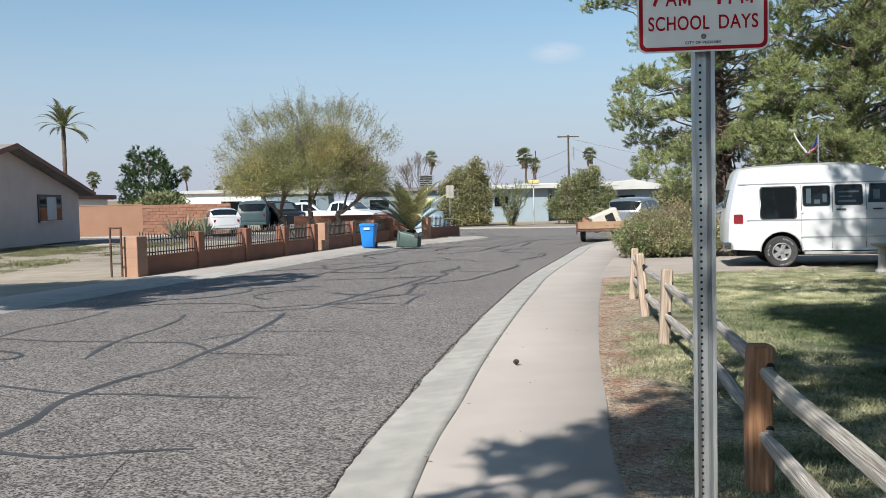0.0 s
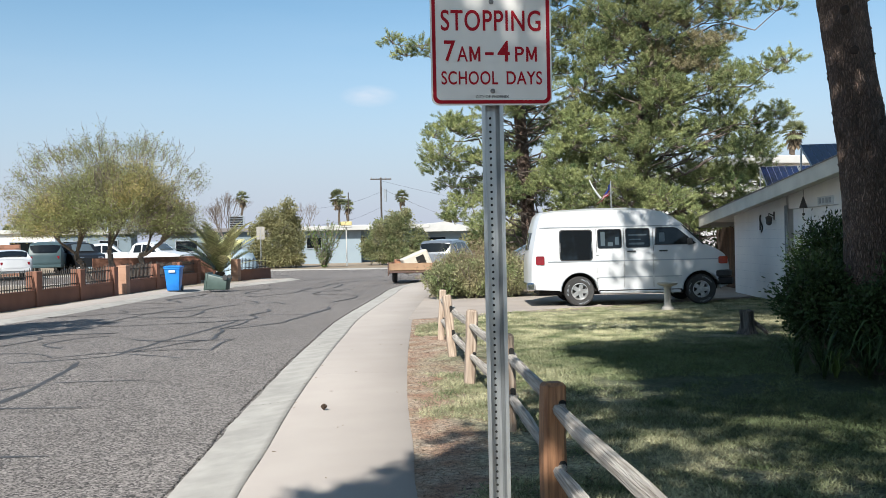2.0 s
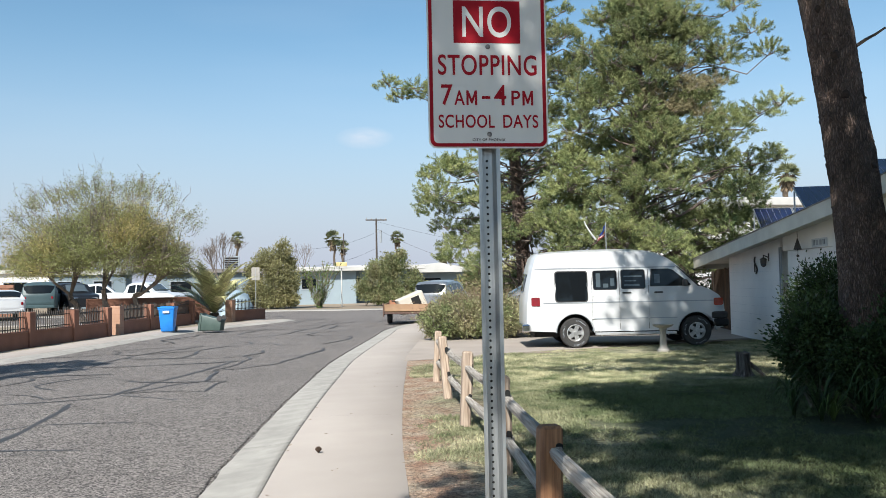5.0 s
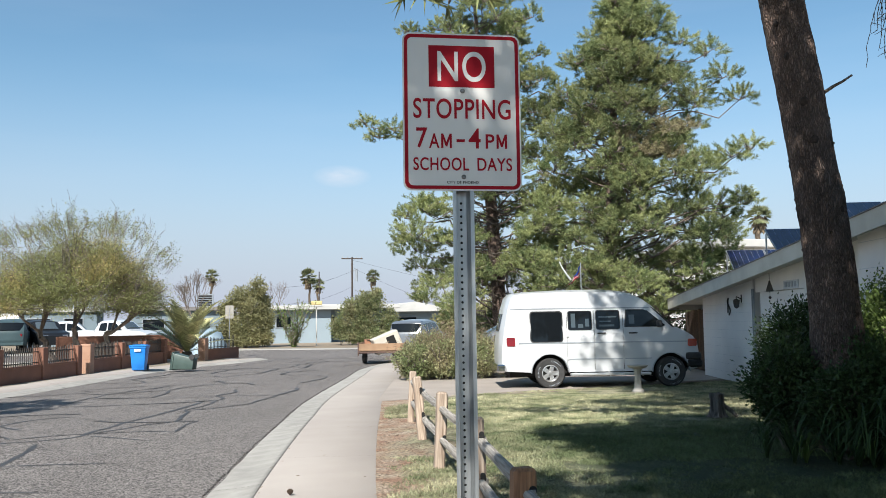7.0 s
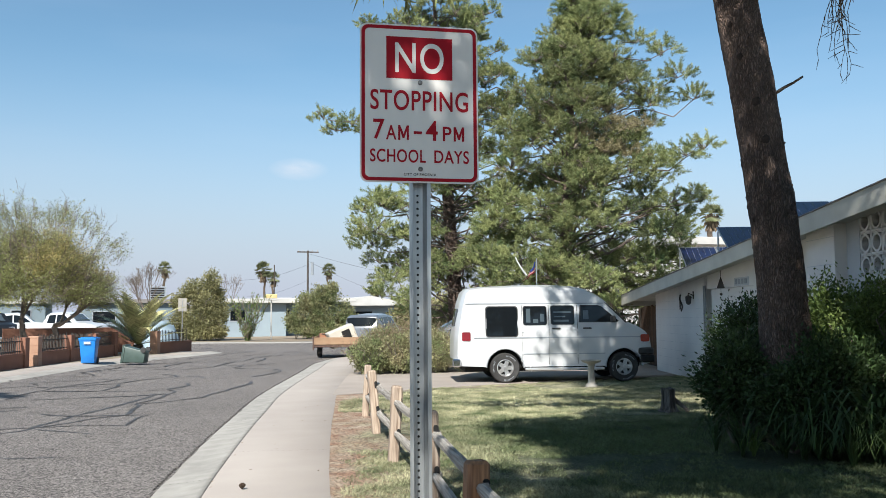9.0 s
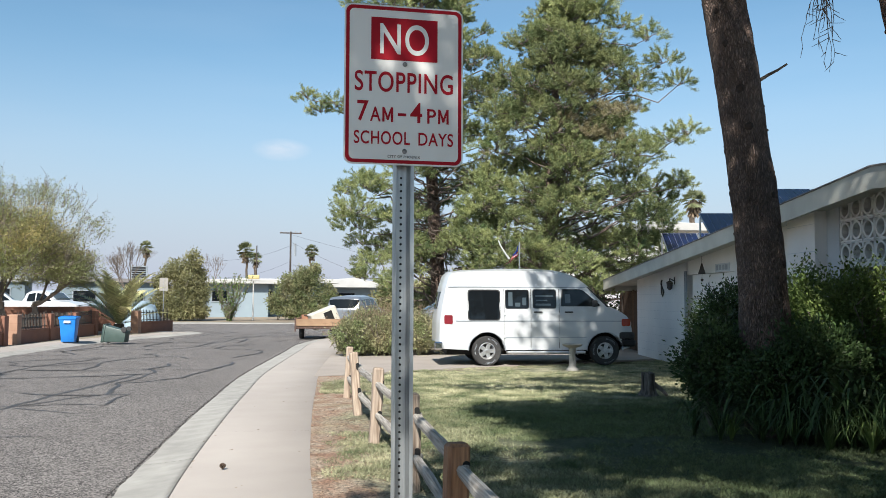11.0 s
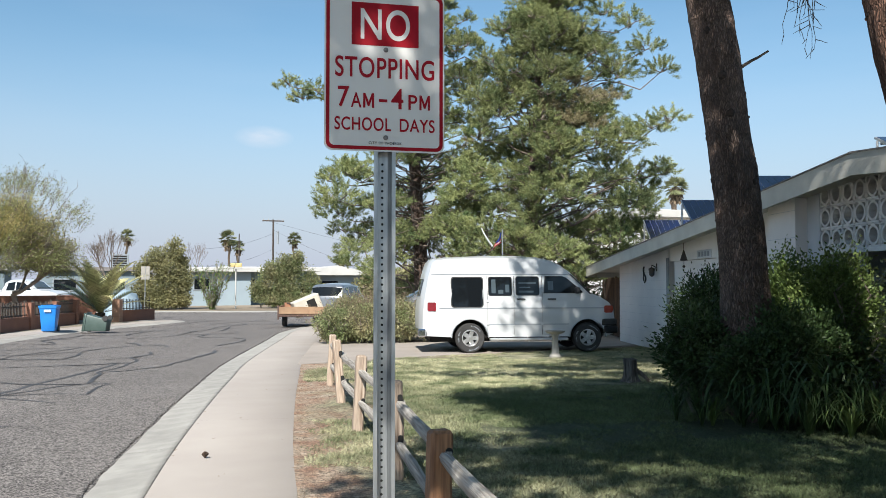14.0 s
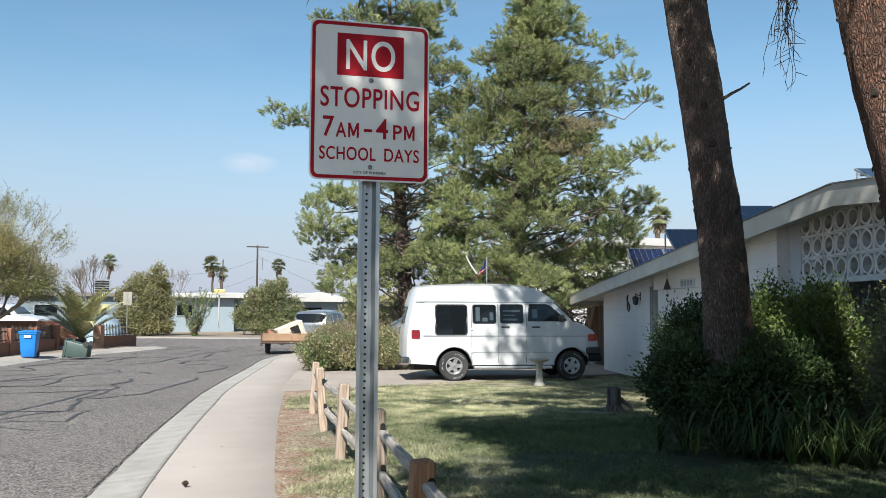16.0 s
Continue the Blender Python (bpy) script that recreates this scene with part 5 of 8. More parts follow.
def bush(name, balls, n, leaf, width, material, label, seed, at, shell=.45, stems=10, group=""):
    """A shrub: a few lumps of leaves about the point at, on bent stems."""
    t = thing(name, pose(at[0], at[1], 0), label, "shrub", group)
    P, D, segs = [], [], []
    r = np.random.default_rng(seed)
    vol = np.array([b[3] * b[4] + b[3] * b[5] for b in balls])
    for i, (x, y, z, rx, ry, rz) in enumerate(balls):
        k = int(n * vol[i] / vol.sum())
        p, d = bush_points((x - at[0], y - at[1], z), (rx, ry, rz), k, 22, seed + i, shell)
        P.append(p)
        D.append(d)
        for j in range(stems):
            a, f = r.random() * 6.28, .5 + .4 * r.random()
            limb(segs, (x - at[0] + .1 * math.cos(a), y - at[1] + .1 * math.sin(a), 0), (x - at[0] + rx * f * math.cos(a), y - at[1] + ry * f * math.sin(a), z + rz * (.1 + .6 * r.random())), .018, .006, .1, .4)
    P, D = np.concatenate(P), np.concatenate(D)
    leaf_cloud("leaves", P, D, leaf * (.7 + .6 * r.random(len(P))), width * (.8 + .4 * r.random(len(P))), material, t)
    tubes("branchwork", segs, M["bark2"], t)
    return t


def strap_plant(x, y, n, L, material, label, seed, broad=1.0):
    """A clump of long arching strap leaves."""
    r = random.Random(seed)
    t = thing("strap_leaf_plant", pose(x, y, 0), label, "plant")
    V, F = [], []
    for i in range(n):
        a, reach, h, wd_ = r.uniform(0, 6.28), L * r.uniform(.5, 1.1), L * r.uniform(.6, 1.15), r.uniform(.008, .015) * broad
        s = (-math.sin(a), math.cos(a))
        for k in range(7):
            f = k / 6
            px, pz = reach * f ** 1.2, h * (f * 2.6 - 2.2 * f * f)
            ww = wd_ * (1 - f * .85)
            for sg in (-1, 1):
                V.append((px * math.cos(a) + sg * s[0] * ww, px * math.sin(a) + sg * s[1] * ww, max(.01, pz)))
        b0 = i * 14
        for k in range(6):
            F.append((b0 + 2 * k, b0 + 2 * k + 1, b0 + 2 * k + 3, b0 + 2 * k + 2))
    mesh_part("leaves", np_mesh("leaves", np.array(V), np.array(F)), material, t)
    return t


bush("shrub", [(6.55, 9.15, .60, .55, .6, .62), (7.3, 8.45, .6, .9, .6, .62), (7.0, 9.6, .6, .5, .5, .7), (6.7, 8.35, .5, .6, .45, .5)], 52000, .06, .026, M["leaf_d"], "dense dark-green shrub round the pine trunk", 3, (6.9, 8.9))
bush("shrub", [(8.3, 9.75, .95, .55, .75, .98), (8.3, 9.0, .95, .5, .6, 1.0), (8.6, 8.85, .9, .45, .5, 1.0)], 46000, .05, .026, M["leaf"], "tall clipped green shrub before the house wall", 5, (8.2, 9.3))
bush("shrub", [(8.45, 11.7, .85, .55, .6, .92)], 14000, .055, .026, M["leaf_d"], "dark-green shrub beside the house door", 6, (8.45, 11.7))
bush("shrub", [(8.2, 7.1, 1.0, .72, .7, 1.2), (8.0, 7.25, .6, .55, .5, .65)], 34000, .05, .026, M["leaf_l"], "light-green shrub beside the porch", 7, (8.1, 7.2))
for i in range(13):
    f = i / 12
    x, y = 5.85 + 1.45 * f + .10 * math.sin(i * 5.1), 8.5 - 2.0 * f + .14 * math.cos(i * 3.7)
    strap_plant(x, y, 40, .48 + .2 * f + .12 * math.sin(i * 2.3), M["leaf"] if i % 3 == 2 else M["leaf_d"], "dark arching strap-leaved plant at the shrub bed's edge", i + 3)
for i in range(11):
    f = i / 10
    strap_plant(6.4 + .7 * f + .12 * math.sin(i * 4.1), 8.1 - .75 * f + .15 * math.cos(i * 2.9), 26, .80 + .16 * math.sin(i * 1.7), M["leaf_d"], "tall dark strap-leaved plant before the shrub", i + 40, 1.8)
# added filler for the dark pine foliage and fence behind the gate
bush("shrub", [(12.6, 27.6, 1.1, 1.1, .8, 1.2), (14.0, 27.0, 1.2, 1.2, .8, 1.3), (15.6, 26.2, 1.2, 1.2, .8, 1.3), (17.2, 25.4, 1.2, 1.2, .8, 1.4)], 16000, .11, .05, M["leaf_d"], "dark foliage added behind the wooden gate", 93, (14.5, 26.8), stems=4)
hb = [(5.15, 22.6, .38, .62, .6, .55), (5.9, 22.65, .42, .7, .7, .6), (6.8, 22.6, .44, .75, .65, .6), (7.8, 22.5, .42, .7, .6, .6), (5.8, 23.8, .52, .8, .9, .68), (7.1, 24.0, .52, .8, .9, .68)]
lt = bush("lantana_hedge", hb, 56000, .062, .028, M["lantana"], "straggly green and brown shrub hedge beside the driveway", 15, (6.4, 23.0), shell=.4, stems=34)
p_, d_ = bush_points((0.1, -.1, .5), (1.9, .8, .78), 7500, 22, 77, .3)
leaf_cloud("dry_growth", p_, d_, .17, .010, M["leaf_b"], lt)

# ---- vehicles ----


def wheel(parent, x, y, z, r, wd_, side, rim_r, spokes=5, letters=False):
    """Tyre with rim and spokes; side is -1 or +1, the way that the hub faces along y."""
    m = pose(x, y, z)
    bm = bmesh.new()
    h = wd_ / 2
    revolve(bm, [(rim_r, -h * .9), (r * .93, -h), (r * .985, -h * .75), (r, -h * .3), (r, h * .3), (r * .985, h * .75), (r * .93, h), (rim_r, h * .9)], 28, "Y", m)
    tyre = part("tyre", bm, M["black"], parent, "black tyre", smooth=True)
    bm = bmesh.new()
    f = side * h
    revolve(bm, [(rim_r, -f * .8), (rim_r, f * .92), (rim_r * .92, f * .95), (rim_r * .84, f * .55), (rim_r * .8, f * .2)], 24, "Y", m)
    rim = part("rim", bm, M["rimmetal"], tyre, "polished metal wheel rim", smooth=True)
    # black backing gives the gaps between the spokes their shade
    bm = bmesh.new()
    revolve(bm, [(rim_r * .82, f * .22), (0, f * .18)], 16, "Y", m)
    part("wheel_backing", bm, M["black"], tyre, "black disc standing in for shade behind the spokes")
    bm = bmesh.new()
    for i in range(spokes):
        a = 2 * math.pi * i / spokes + .3
        box(bm, -.045 * rim_r / .19, .045 * rim_r / .19, -.012, .012, rim_r * .15, rim_r * .88, .006, m @ pose(0, f * .62, 0) @ pose(0, 0, 0, 0, math.degrees(a), 0))
    revolve(bm, [(0, f * .86), (rim_r * .2, f * .82), (rim_r * .26, f * .5)], 14, "Y", m)
    part("spokes", bm, M["rimmetal"], tyre, smooth=True, sharp=30)
    if letters:
        for a0 in (35, 150, 265):
            bm = bmesh.new()
            for i in range(9):
                a = radians(a0 + i * 6)
                rod(bm, (x + r * .76 * math.cos(a), y + side * (h + .001), z + r * .76 * math.sin(a)),
                    (x + r * .85 * math.cos(a), y + side * (h + .001), z + r * .85 * math.sin(a)), .006, .006, 4)
            part("sidewall_mark", bm, M["greypaint"], tyre, "raised white sidewall marks")


class Shell:
    """A vehicle's body from its side outline: rows (x, z) over the top from tail to nose, a flat sill with wheel arches."""

    def __init__(self, top, sill, arches, arch_r, arch_z, hw, belt, roof, tumble, endround=.12):
        self.top, self.sill, self.arches, self.arch_r, self.arch_z = top, sill, arches, arch_r, arch_z
        self.hw, self.belt, self.roof, self.tumble, self.endround = hw, belt, roof, tumble, endround
        self.x0, self.x1 = min(p[0] for p in top), max(p[0] for p in top)

    def half(self, x, z):
        w_ = self.hw
        if z > self.belt:
            w_ -= self.tumble * ((z - self.belt) / (self.roof - self.belt)) ** 1.35
        elif z < self.belt:
            w_ -= .05 * ((self.belt - z) / self.belt) ** 2
        for e in (x - self.x0, self.x1 - x):
            if e < .45:
                w_ -= self.endround * (1 - max(e, 0) / .45) ** 2
        return w_

    def outline(self):
        pts = []
        for a, b in zip(self.top, self.top[1:]):
            k = max(1, int(math.dist(a, b) / .16))
            pts += [(a[0] + (b[0] - a[0]) * i / k, a[1] + (b[1] - a[1]) * i / k, 1) for i in range(k)]
        pts.append((*self.top[-1], 1))
        for xc in sorted(self.arches, reverse=True):
            s = math.asin(max(-1, min(1, (self.sill - self.arch_z) / self.arch_r)))
            for i in range(15):
                a = s + (math.pi - 2 * s) * i / 14
                pts.append((xc + self.arch_r * math.cos(a), self.arch_z + self.arch_r * math.sin(a), 0))
        return pts

    def body(self, parent, material, label=""):
        pts = self.outline()
        n = len(pts)
        bm = bmesh.new()
        rim = {}
        for sg in (-1, 1):
            b2 = bmesh.new()
            ring = [b2.verts.new((x, 0, z)) for x, z, _ in pts]
            b2.faces.new(ring)
            bmesh.ops.triangulate(b2, faces=b2.faces[:])
            for z in np.arange(self.sill + .1, self.roof, .13):
                bmesh.ops.bisect_plane(b2, geom=b2.verts[:] + b2.edges[:] + b2.faces[:], plane_co=(0, 0, z), plane_no=(0, 0, 1), dist=1e-4)
            for x in np.arange(self.x0 + .15, self.x1, .3):
                bmesh.ops.bisect_plane(b2, geom=b2.verts[:] + b2.edges[:] + b2.faces[:], plane_co=(x, 0, 0), plane_no=(1, 0, 0), dist=1e-4)
            vm = {}
            for v in b2.verts:
                vm[v] = bm.verts.new((v.co.x, sg * self.half(v.co.x, v.co.z), v.co.z))
            for f in b2.faces:
                vs = [vm[v] for v in f.verts]
                bm.faces.new(vs if sg < 0 else vs[::-1])
            b2.free()
        # the skin between the two sides follows the outline's edges
        bmesh.ops.recalc_face_normals(bm, faces=bm.faces)
        left = [e for e in bm.edges if e.is_boundary and e.verts[0].co.y < 0]
        right = {}
        for v in bm.verts:
            if v.co.y > 0:
                right[(round(v.co.x, 4), round(v.co.z, 4))] = v
        cols = {}
        m_ = 8
        lo_z = self.sill + .02

        def column(v):
            if v not in cols:
                w_ = right[(round(v.co.x, 4), round(v.co.z, 4))]
                c = [v]
                cx, cz = (self.x0 + self.x1) / 2, self.belt
                out = Vector((v.co.x - cx, 0, (v.co.z - cz) * 1.5)).normalized() if v.co.z > lo_z else Vector((0, 0, 0))
                inside = any(math.hypot(v.co.x - xc, v.co.z - self.arch_z) < self.arch_r + .01 for xc in self.arches)
                for j in range(1, m_):
                    t = -1 + 2 * j / m_
                    c.append(bm.verts.new(v.co.lerp(w_.co, j / m_) + (Vector((0, 0, 0)) if inside else out * .07 * (1 - t ** 4))))
                c.append(w_)
                cols[v] = c
            return cols[v]
        for e in left:
            a, b = column(e.verts[0]), column(e.verts[1])
            for j in range(m_):
                bm.faces.new((a[j], b[j], b[j + 1], a[j + 1]))
        bmesh.ops.recalc_face_normals(bm, faces=bm.faces)
        return part("body", bm, material, parent, label, smooth=True, sharp=32)

    def plate(self, name, pts, proud, thick, material, parent, label="", sides=(-1,)):
        """A flat piece that lies on the body's side."""
        for sg in sides:
            bm = bmesh.new()
            a, b = [], []
            for x, z in pts:
                y = self.half(x, z)
                a.append(bm.verts.new((x, sg * (y + proud), z)))
                b.append(bm.verts.new((x, sg * (y + proud - thick), z)))
            k = len(pts)
            bm.faces.new(a)
            bm.faces.new(b[::-1])
            for i in range(k):
                bm.faces.new((a[i], b[i], b[(i + 1) % k], a[(i + 1) % k]))
            bmesh.ops.triangulate(bm, faces=bm.faces[:])
            bmesh.ops.recalc_face_normals(bm, faces=bm.faces)
            ob = part(name, bm, material, parent, label)
        return ob

    def screen(self, name, a, b, width, material, parent, label="", lift=.075):
        """A pane across the car from a to b, both (x, z) on the outline."""
        d = Vector((b[0] - a[0], 0, b[1] - a[1])).normalized()
        n = Vector((d.z, 0, -d.x))
        bm = bmesh.new()
        rows = []
        for p, w_ in ((a, width), (b, width * .88)):
            rows.append([bm.verts.new(Vector((p[0], w_ * t, p[1])) + n * (lift * (1 - t ** 4) + .012)) for t in np.linspace(-1, 1, 7)])
        for i in range(6):
            bm.faces.new((rows[0][i], rows[0][i + 1], rows[1][i + 1], rows[1][i]))
        r = bmesh.ops.extrude_face_region(bm, geom=bm.faces[:])
        bmesh.ops.translate(bm, vec=-n * .012, verts=[v for v in r["geom"] if isinstance(v, bmesh.types.BMVert)])
        bmesh.ops.recalc_face_normals(bm, faces=bm.faces)
        return part(name, bm, material, parent, label, smooth=True)


def camper_van():
    t = thing("camper_van", pose(7.47, 19.44, 0, 0, 0, -12.5) @ Matrix.Scale(.955, 4), "white high-roofed van parked on the driveway", "van")
    top = [(-1.05, .40), (-1.09, .62), (-1.08, 1.0), (-1.03, 1.35), (-.95, 1.78), (-.87, 2.05), (-.78, 2.14), (-.5, 2.175), (.3, 2.20), (1.2, 2.20), (1.66, 2.17),
           (1.95, 2.11), (2.2, 1.99), (2.39, 1.85), (2.65, 1.60), (2.88, 1.38), (3.12, 1.28), (3.32, 1.16), (3.43, 1.02), (3.47, .80), (3.42, .42)]
    s = Shell(top, .37, (0, 2.79), .43, .35, .98, 1.02, 2.25, .17)
    body = s.body(t, M["vanwhite"], "white painted body with a raised roof")
    for x in (0, 2.79):
        for sg in (-1, 1):
            wheel(t, x, sg * .86, .345, .345, .215, sg, .195, letters=(sg < 0))
            bm = bmesh.new()
            for i in range(14):
                a0, a1 = math.pi * (i / 14), math.pi * ((i + 1) / 14)
                y = sg * .965
                rod(bm, (x + .435 * math.cos(a0), y, .35 + .435 * math.sin(a0)), (x + .435 * math.cos(a1), y, .35 + .435 * math.sin(a1)), .014, .014, 5)
            part("arch_lip", bm, M["greypaint"], body)
    for pts in (rounded(-.43, .29, 1.07, 1.74, .07), rounded(.44, .97, 1.33, 1.75, .05), rounded(1.09, 1.62, 1.34, 1.76, .05),
                [(1.76, 1.39), (1.80, 1.77), (2.18, 1.77), (2.28, 1.74), (2.66, 1.42), (2.61, 1.39)]):
        cx, cz = sum(p[0] for p in pts) / len(pts), sum(p[1] for p in pts) / len(pts)
        big = [(cx + (x - cx) * 1.06, cz + (z - cz) * 1.07) for x, z in pts]
        fr = s.plate("window", big, .006, .012, M["black"], t, "black-framed tinted side window", (-1, 1))
        s.plate("pane", pts, .010, .006, M["glass"], fr, "tinted glass", (-1, 1))
    # pale patches paint reflections on the side windows, with hints of curtain and seat
    for x0, x1, z0, z1 in ((.50, .60, 1.38, 1.70), (.66, .78, 1.37, 1.46), (.83, .92, 1.40, 1.58), (1.14, 1.56, 1.60, 1.635), (1.16, 1.42, 1.50, 1.53), (1.14, 1.5, 1.395, 1.44), (1.84, 1.97, 1.45, 1.66)):
        s.plate("pale_glass_patch", rounded(x0, x1, z0, z1, .012), .0125, .004, M["glass_l"], t, "pale patch on the glass for reflections, curtain and seat")
    seams = [[(x, .42 + .085 * i) for i in range(17)] for x in (.40, 1.03, 1.70)]
    for line in seams:
        s.plate("door_seam", [(x - .0045, z) for x, z in line] + [(x + .0045, z) for x, z in line[::-1]], .007, .009, M["black"], t, "dark gap between doors", (-1, 1))
    for z, x0, x1 in ((1.035, -.72, 3.2), (.66, .44, 2.34), (1.82, -.9, 2.34)):
        k = 26
        up = [(x0 + (x1 - x0) * i / k, z + .012) for i in range(k + 1)]
        dn = [(x, z - .012) for x, _ in up[::-1]]
        s.plate("side_moulding", up + dn, .007, .010, M["greypaint"], t, "thin side moulding", (-1, 1))
    for x0 in (1.10, 1.83):
        s.plate("door_handle", rounded(x0, x0 + .2, 1.225, 1.26, .015), .02, .03, M["black"], t, "black door handle", (-1, 1))
    for x in (.41, 1.695):
        for z in (.68, 1.2):
            s.plate("hinge", rounded(x - .03, x + .03, z - .03, z + .03, .015), .02, .03, M["vanwhite"], t, "", (-1,))
    s.plate("tail_light", rounded(-.99, -.80, .97, 1.17, .03), .016, .03, M["tail"], t, "red tail light", (-1, 1))
    s.plate("side_lamp", rounded(3.19, 3.42, .92, 1.09, .04), .018, .03, M["amber"], t, "amber corner lamp", (-1, 1))
    s.plate("pillar_seal", [(2.35, 1.845), (2.405, 1.825), (2.89, 1.37), (2.84, 1.365)], .02, .03, M["black"], t, "black windscreen seal", (-1, 1))
    s.screen("windscreen", (2.86, 1.40), (2.42, 1.83), .80, M["glass"], t, "dark windscreen")
    s.screen("rear_window", (-.97, 1.70), (-1.04, 1.30), .62, M["glass"], t, "dark rear door window")
    bm = bmesh.new()
    box(bm, 3.12, 3.50, -.985, .985, .62, .78, .03)
    part("front_bumper", bm, M["black"], t, "black upper bumper trim")
    boxed("bumper_face", 3.16, 3.53, -.995, .995, .44, .615, M["blackcar"], t, "dark glossy front bumper", .04)
    boxed("bumper_strip", 3.2, 3.545, -.9, .9, .50, .56, M["chrome"], t, "chrome bumper strip", .01)
    bm = bmesh.new()
    box(bm, -1.22, -1.02, -.98, .98, .38, .56, .03)
    part("rear_bumper", bm, M["chrome"], t, "chrome rear step bumper")
    bm = bmesh.new()
    box(bm, .46, 2.3, -1.06, -.88, .285, .345, .012)
    for x in (.62, 1.4, 2.15):
        rod(bm, (x, -.9, .26), (x, -.7, .37), .015)
    part("running_board", bm, M["alu"], t, "silver running board")
    for x in (0, 2.79):
        # a solid near-black block carries the well's shade
        boxed("wheel_well", x - .428, x + .428, -.72, .72, .34, .80, M["dark"], t, "dark wheel well")
    boxed("chassis", -.9, 3.2, -.62, .62, .25, .42, M["dark"], t, "dark underbody")
    for sg in (-1,):
        bm = bmesh.new()
        box(bm, 2.47, 2.58, sg * 1.12, sg * .95, 1.37, 1.53, .03)
        part("wing_mirror", bm, M["black"], t, "black wing mirror")
    return t


camper_van()

# ---- the house by the lawn ----
UX, UY = -.281, -.9597


def hm(u=0, inn=0, z=0, rz=0):
    """A pose in the house's frame: u along its street front towards the viewer, inn into the house."""
    return Matrix(((UX, -UY, 0, 12.62), (UY, UX, 0, 21.2), (0, 0, 1, 0), (0, 0, 0, 1))) @ pose(u, inn, z, 0, 0, rz)


SL = .073


def rake(u):
    return 1.74 + SL * (u + 1.77) if u < 13.19 else 2.832 - SL * (u - 13.19)


def house_front():
    h = thing("house", hm(), "low white block house with a wide cream fascia and solar panels", "house")

    def wall(name, u0, u1, inn, material, z0=0.0, thick=.2, drop=0.0, label=""):
        bm = bmesh.new()
        prism(bm, [(u0, z0), (u1, z0), (u1, rake(u1) + .13 - drop), (u0, rake(u0) + .13 - drop)], thick, pose(0, inn, 0))
        bmesh.ops.recalc_face_normals(bm, faces=bm.faces)
        return part(name, bm, material, h, label)
    g = wall("garage_wall", 0, 4.22, 0, M["stucco"])
    for z in np.arange(.2, 1.9, .2):
        boxed("joint", .02, 4.2, -.0015, .002, z - .0014, z + .0014, M["stucco_g"], g)
    for i, (z0, z1) in enumerate(((.0, .5), (.5, 1.0), (1.0, 1.5), (1.5, 2.02))):
        boxed("door_panel", 4.5, 7.15, .06, .10, z0 + .008, z1 - .008, M["stucco"], h, "white garage door panel", .006)
    wall("door_header", 4.4, 7.2, .0, M["stucco"], 2.02)
    wall("front_wall", 7.2, 9.95, .0, M["stucco"])
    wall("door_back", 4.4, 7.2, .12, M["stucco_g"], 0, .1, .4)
    b = wall("block_pier", 9.95, 10.9, -.18, M["stucco"], 0, .4)
    for z in np.arange(.2, 2.8, .4):
        boxed("joint", 9.96, 10.89, -.1815, -.178, z - .004, z + .004, M["stucco_g"], b)
    # the return, like the side and back walls, is greyer than the front
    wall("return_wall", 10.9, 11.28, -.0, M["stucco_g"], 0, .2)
    wall("side_wall", 16, 28, 0, M["stucco"])
    # the porch's back wall takes dark felt: its shade is put into the colour
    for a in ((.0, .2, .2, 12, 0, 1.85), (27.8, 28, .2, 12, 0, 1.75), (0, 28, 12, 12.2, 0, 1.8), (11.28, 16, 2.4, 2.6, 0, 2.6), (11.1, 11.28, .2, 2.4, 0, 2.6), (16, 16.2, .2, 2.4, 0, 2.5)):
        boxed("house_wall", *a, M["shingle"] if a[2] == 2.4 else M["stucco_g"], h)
    # unseen window, added so that the screen's openings look dark
    pw = boxed("window", 11.6, 15.7, 2.36, 2.42, .35, 2.45, M["greypaint"], h, "wide dark window added to darken the porch", .01)
    for k in range(3):
        boxed("pane", 11.68 + k * 1.34, 12.94 + k * 1.34, 2.345, 2.365, .43, 2.37, M["glass"], pw)
    # brown ceiling added for the same darkness behind the screen
    bm = bmesh.new()
    prism(bm, [(11.3, rake(11.3) + .06), (13.19, rake(13.19) + .06), (16, rake(16) + .06), (16, rake(16) + .1), (13.19, rake(13.19) + .1), (11.3, rake(11.3) + .1)], 2.18, pose(0, .21, 0))
    bmesh.ops.recalc_face_normals(bm, faces=bm.faces)
    part("porch_ceiling", bm, M["brown"], h, "brown ceiling added to darken the porch")
    # downpipe, lattice strip
    bm = bmesh.new()
    for u in (4.27, 4.37):
        box(bm, u - .015, u + .015, -.05, -.02, .02, 2.1)
    for z in np.arange(.15, 2.0, .3):
        box(bm, 4.27, 4.37, -.045, -.025, z, z + .02)
    part("trellis_strip", bm, M["greypaint"], h, "narrow grey metal trellis")
    # roof: two sloping slabs with fascia boards on the street side
    for nm, u0, u1 in (("roof_slope", -1.77, 13.19), ("roof_slope", 13.19, 28.6)):
        bm = bmesh.new()
        prism(bm, [(u0, rake(u0) + .12), (u1, rake(u1) + .12), (u1, rake(u1) + .22), (u0, rake(u0) + .22)], 13.0, pose(0, -.48, 0))
        bmesh.ops.recalc_face_normals(bm, faces=bm.faces)
        part(nm, bm, M["fascia"], h, "pale low-sloped roof")
        bm = bmesh.new()
        k = 5
        up = [(u0 + (u1 - u0) * i / k, rake(u0 + (u1 - u0) * i / k)) for i in range(k + 1)]
        prism(bm, [(u, z) for u, z in up] + [(u, z + .27) for u, z in up[::-1]], .045, pose(0, -.53, 0))
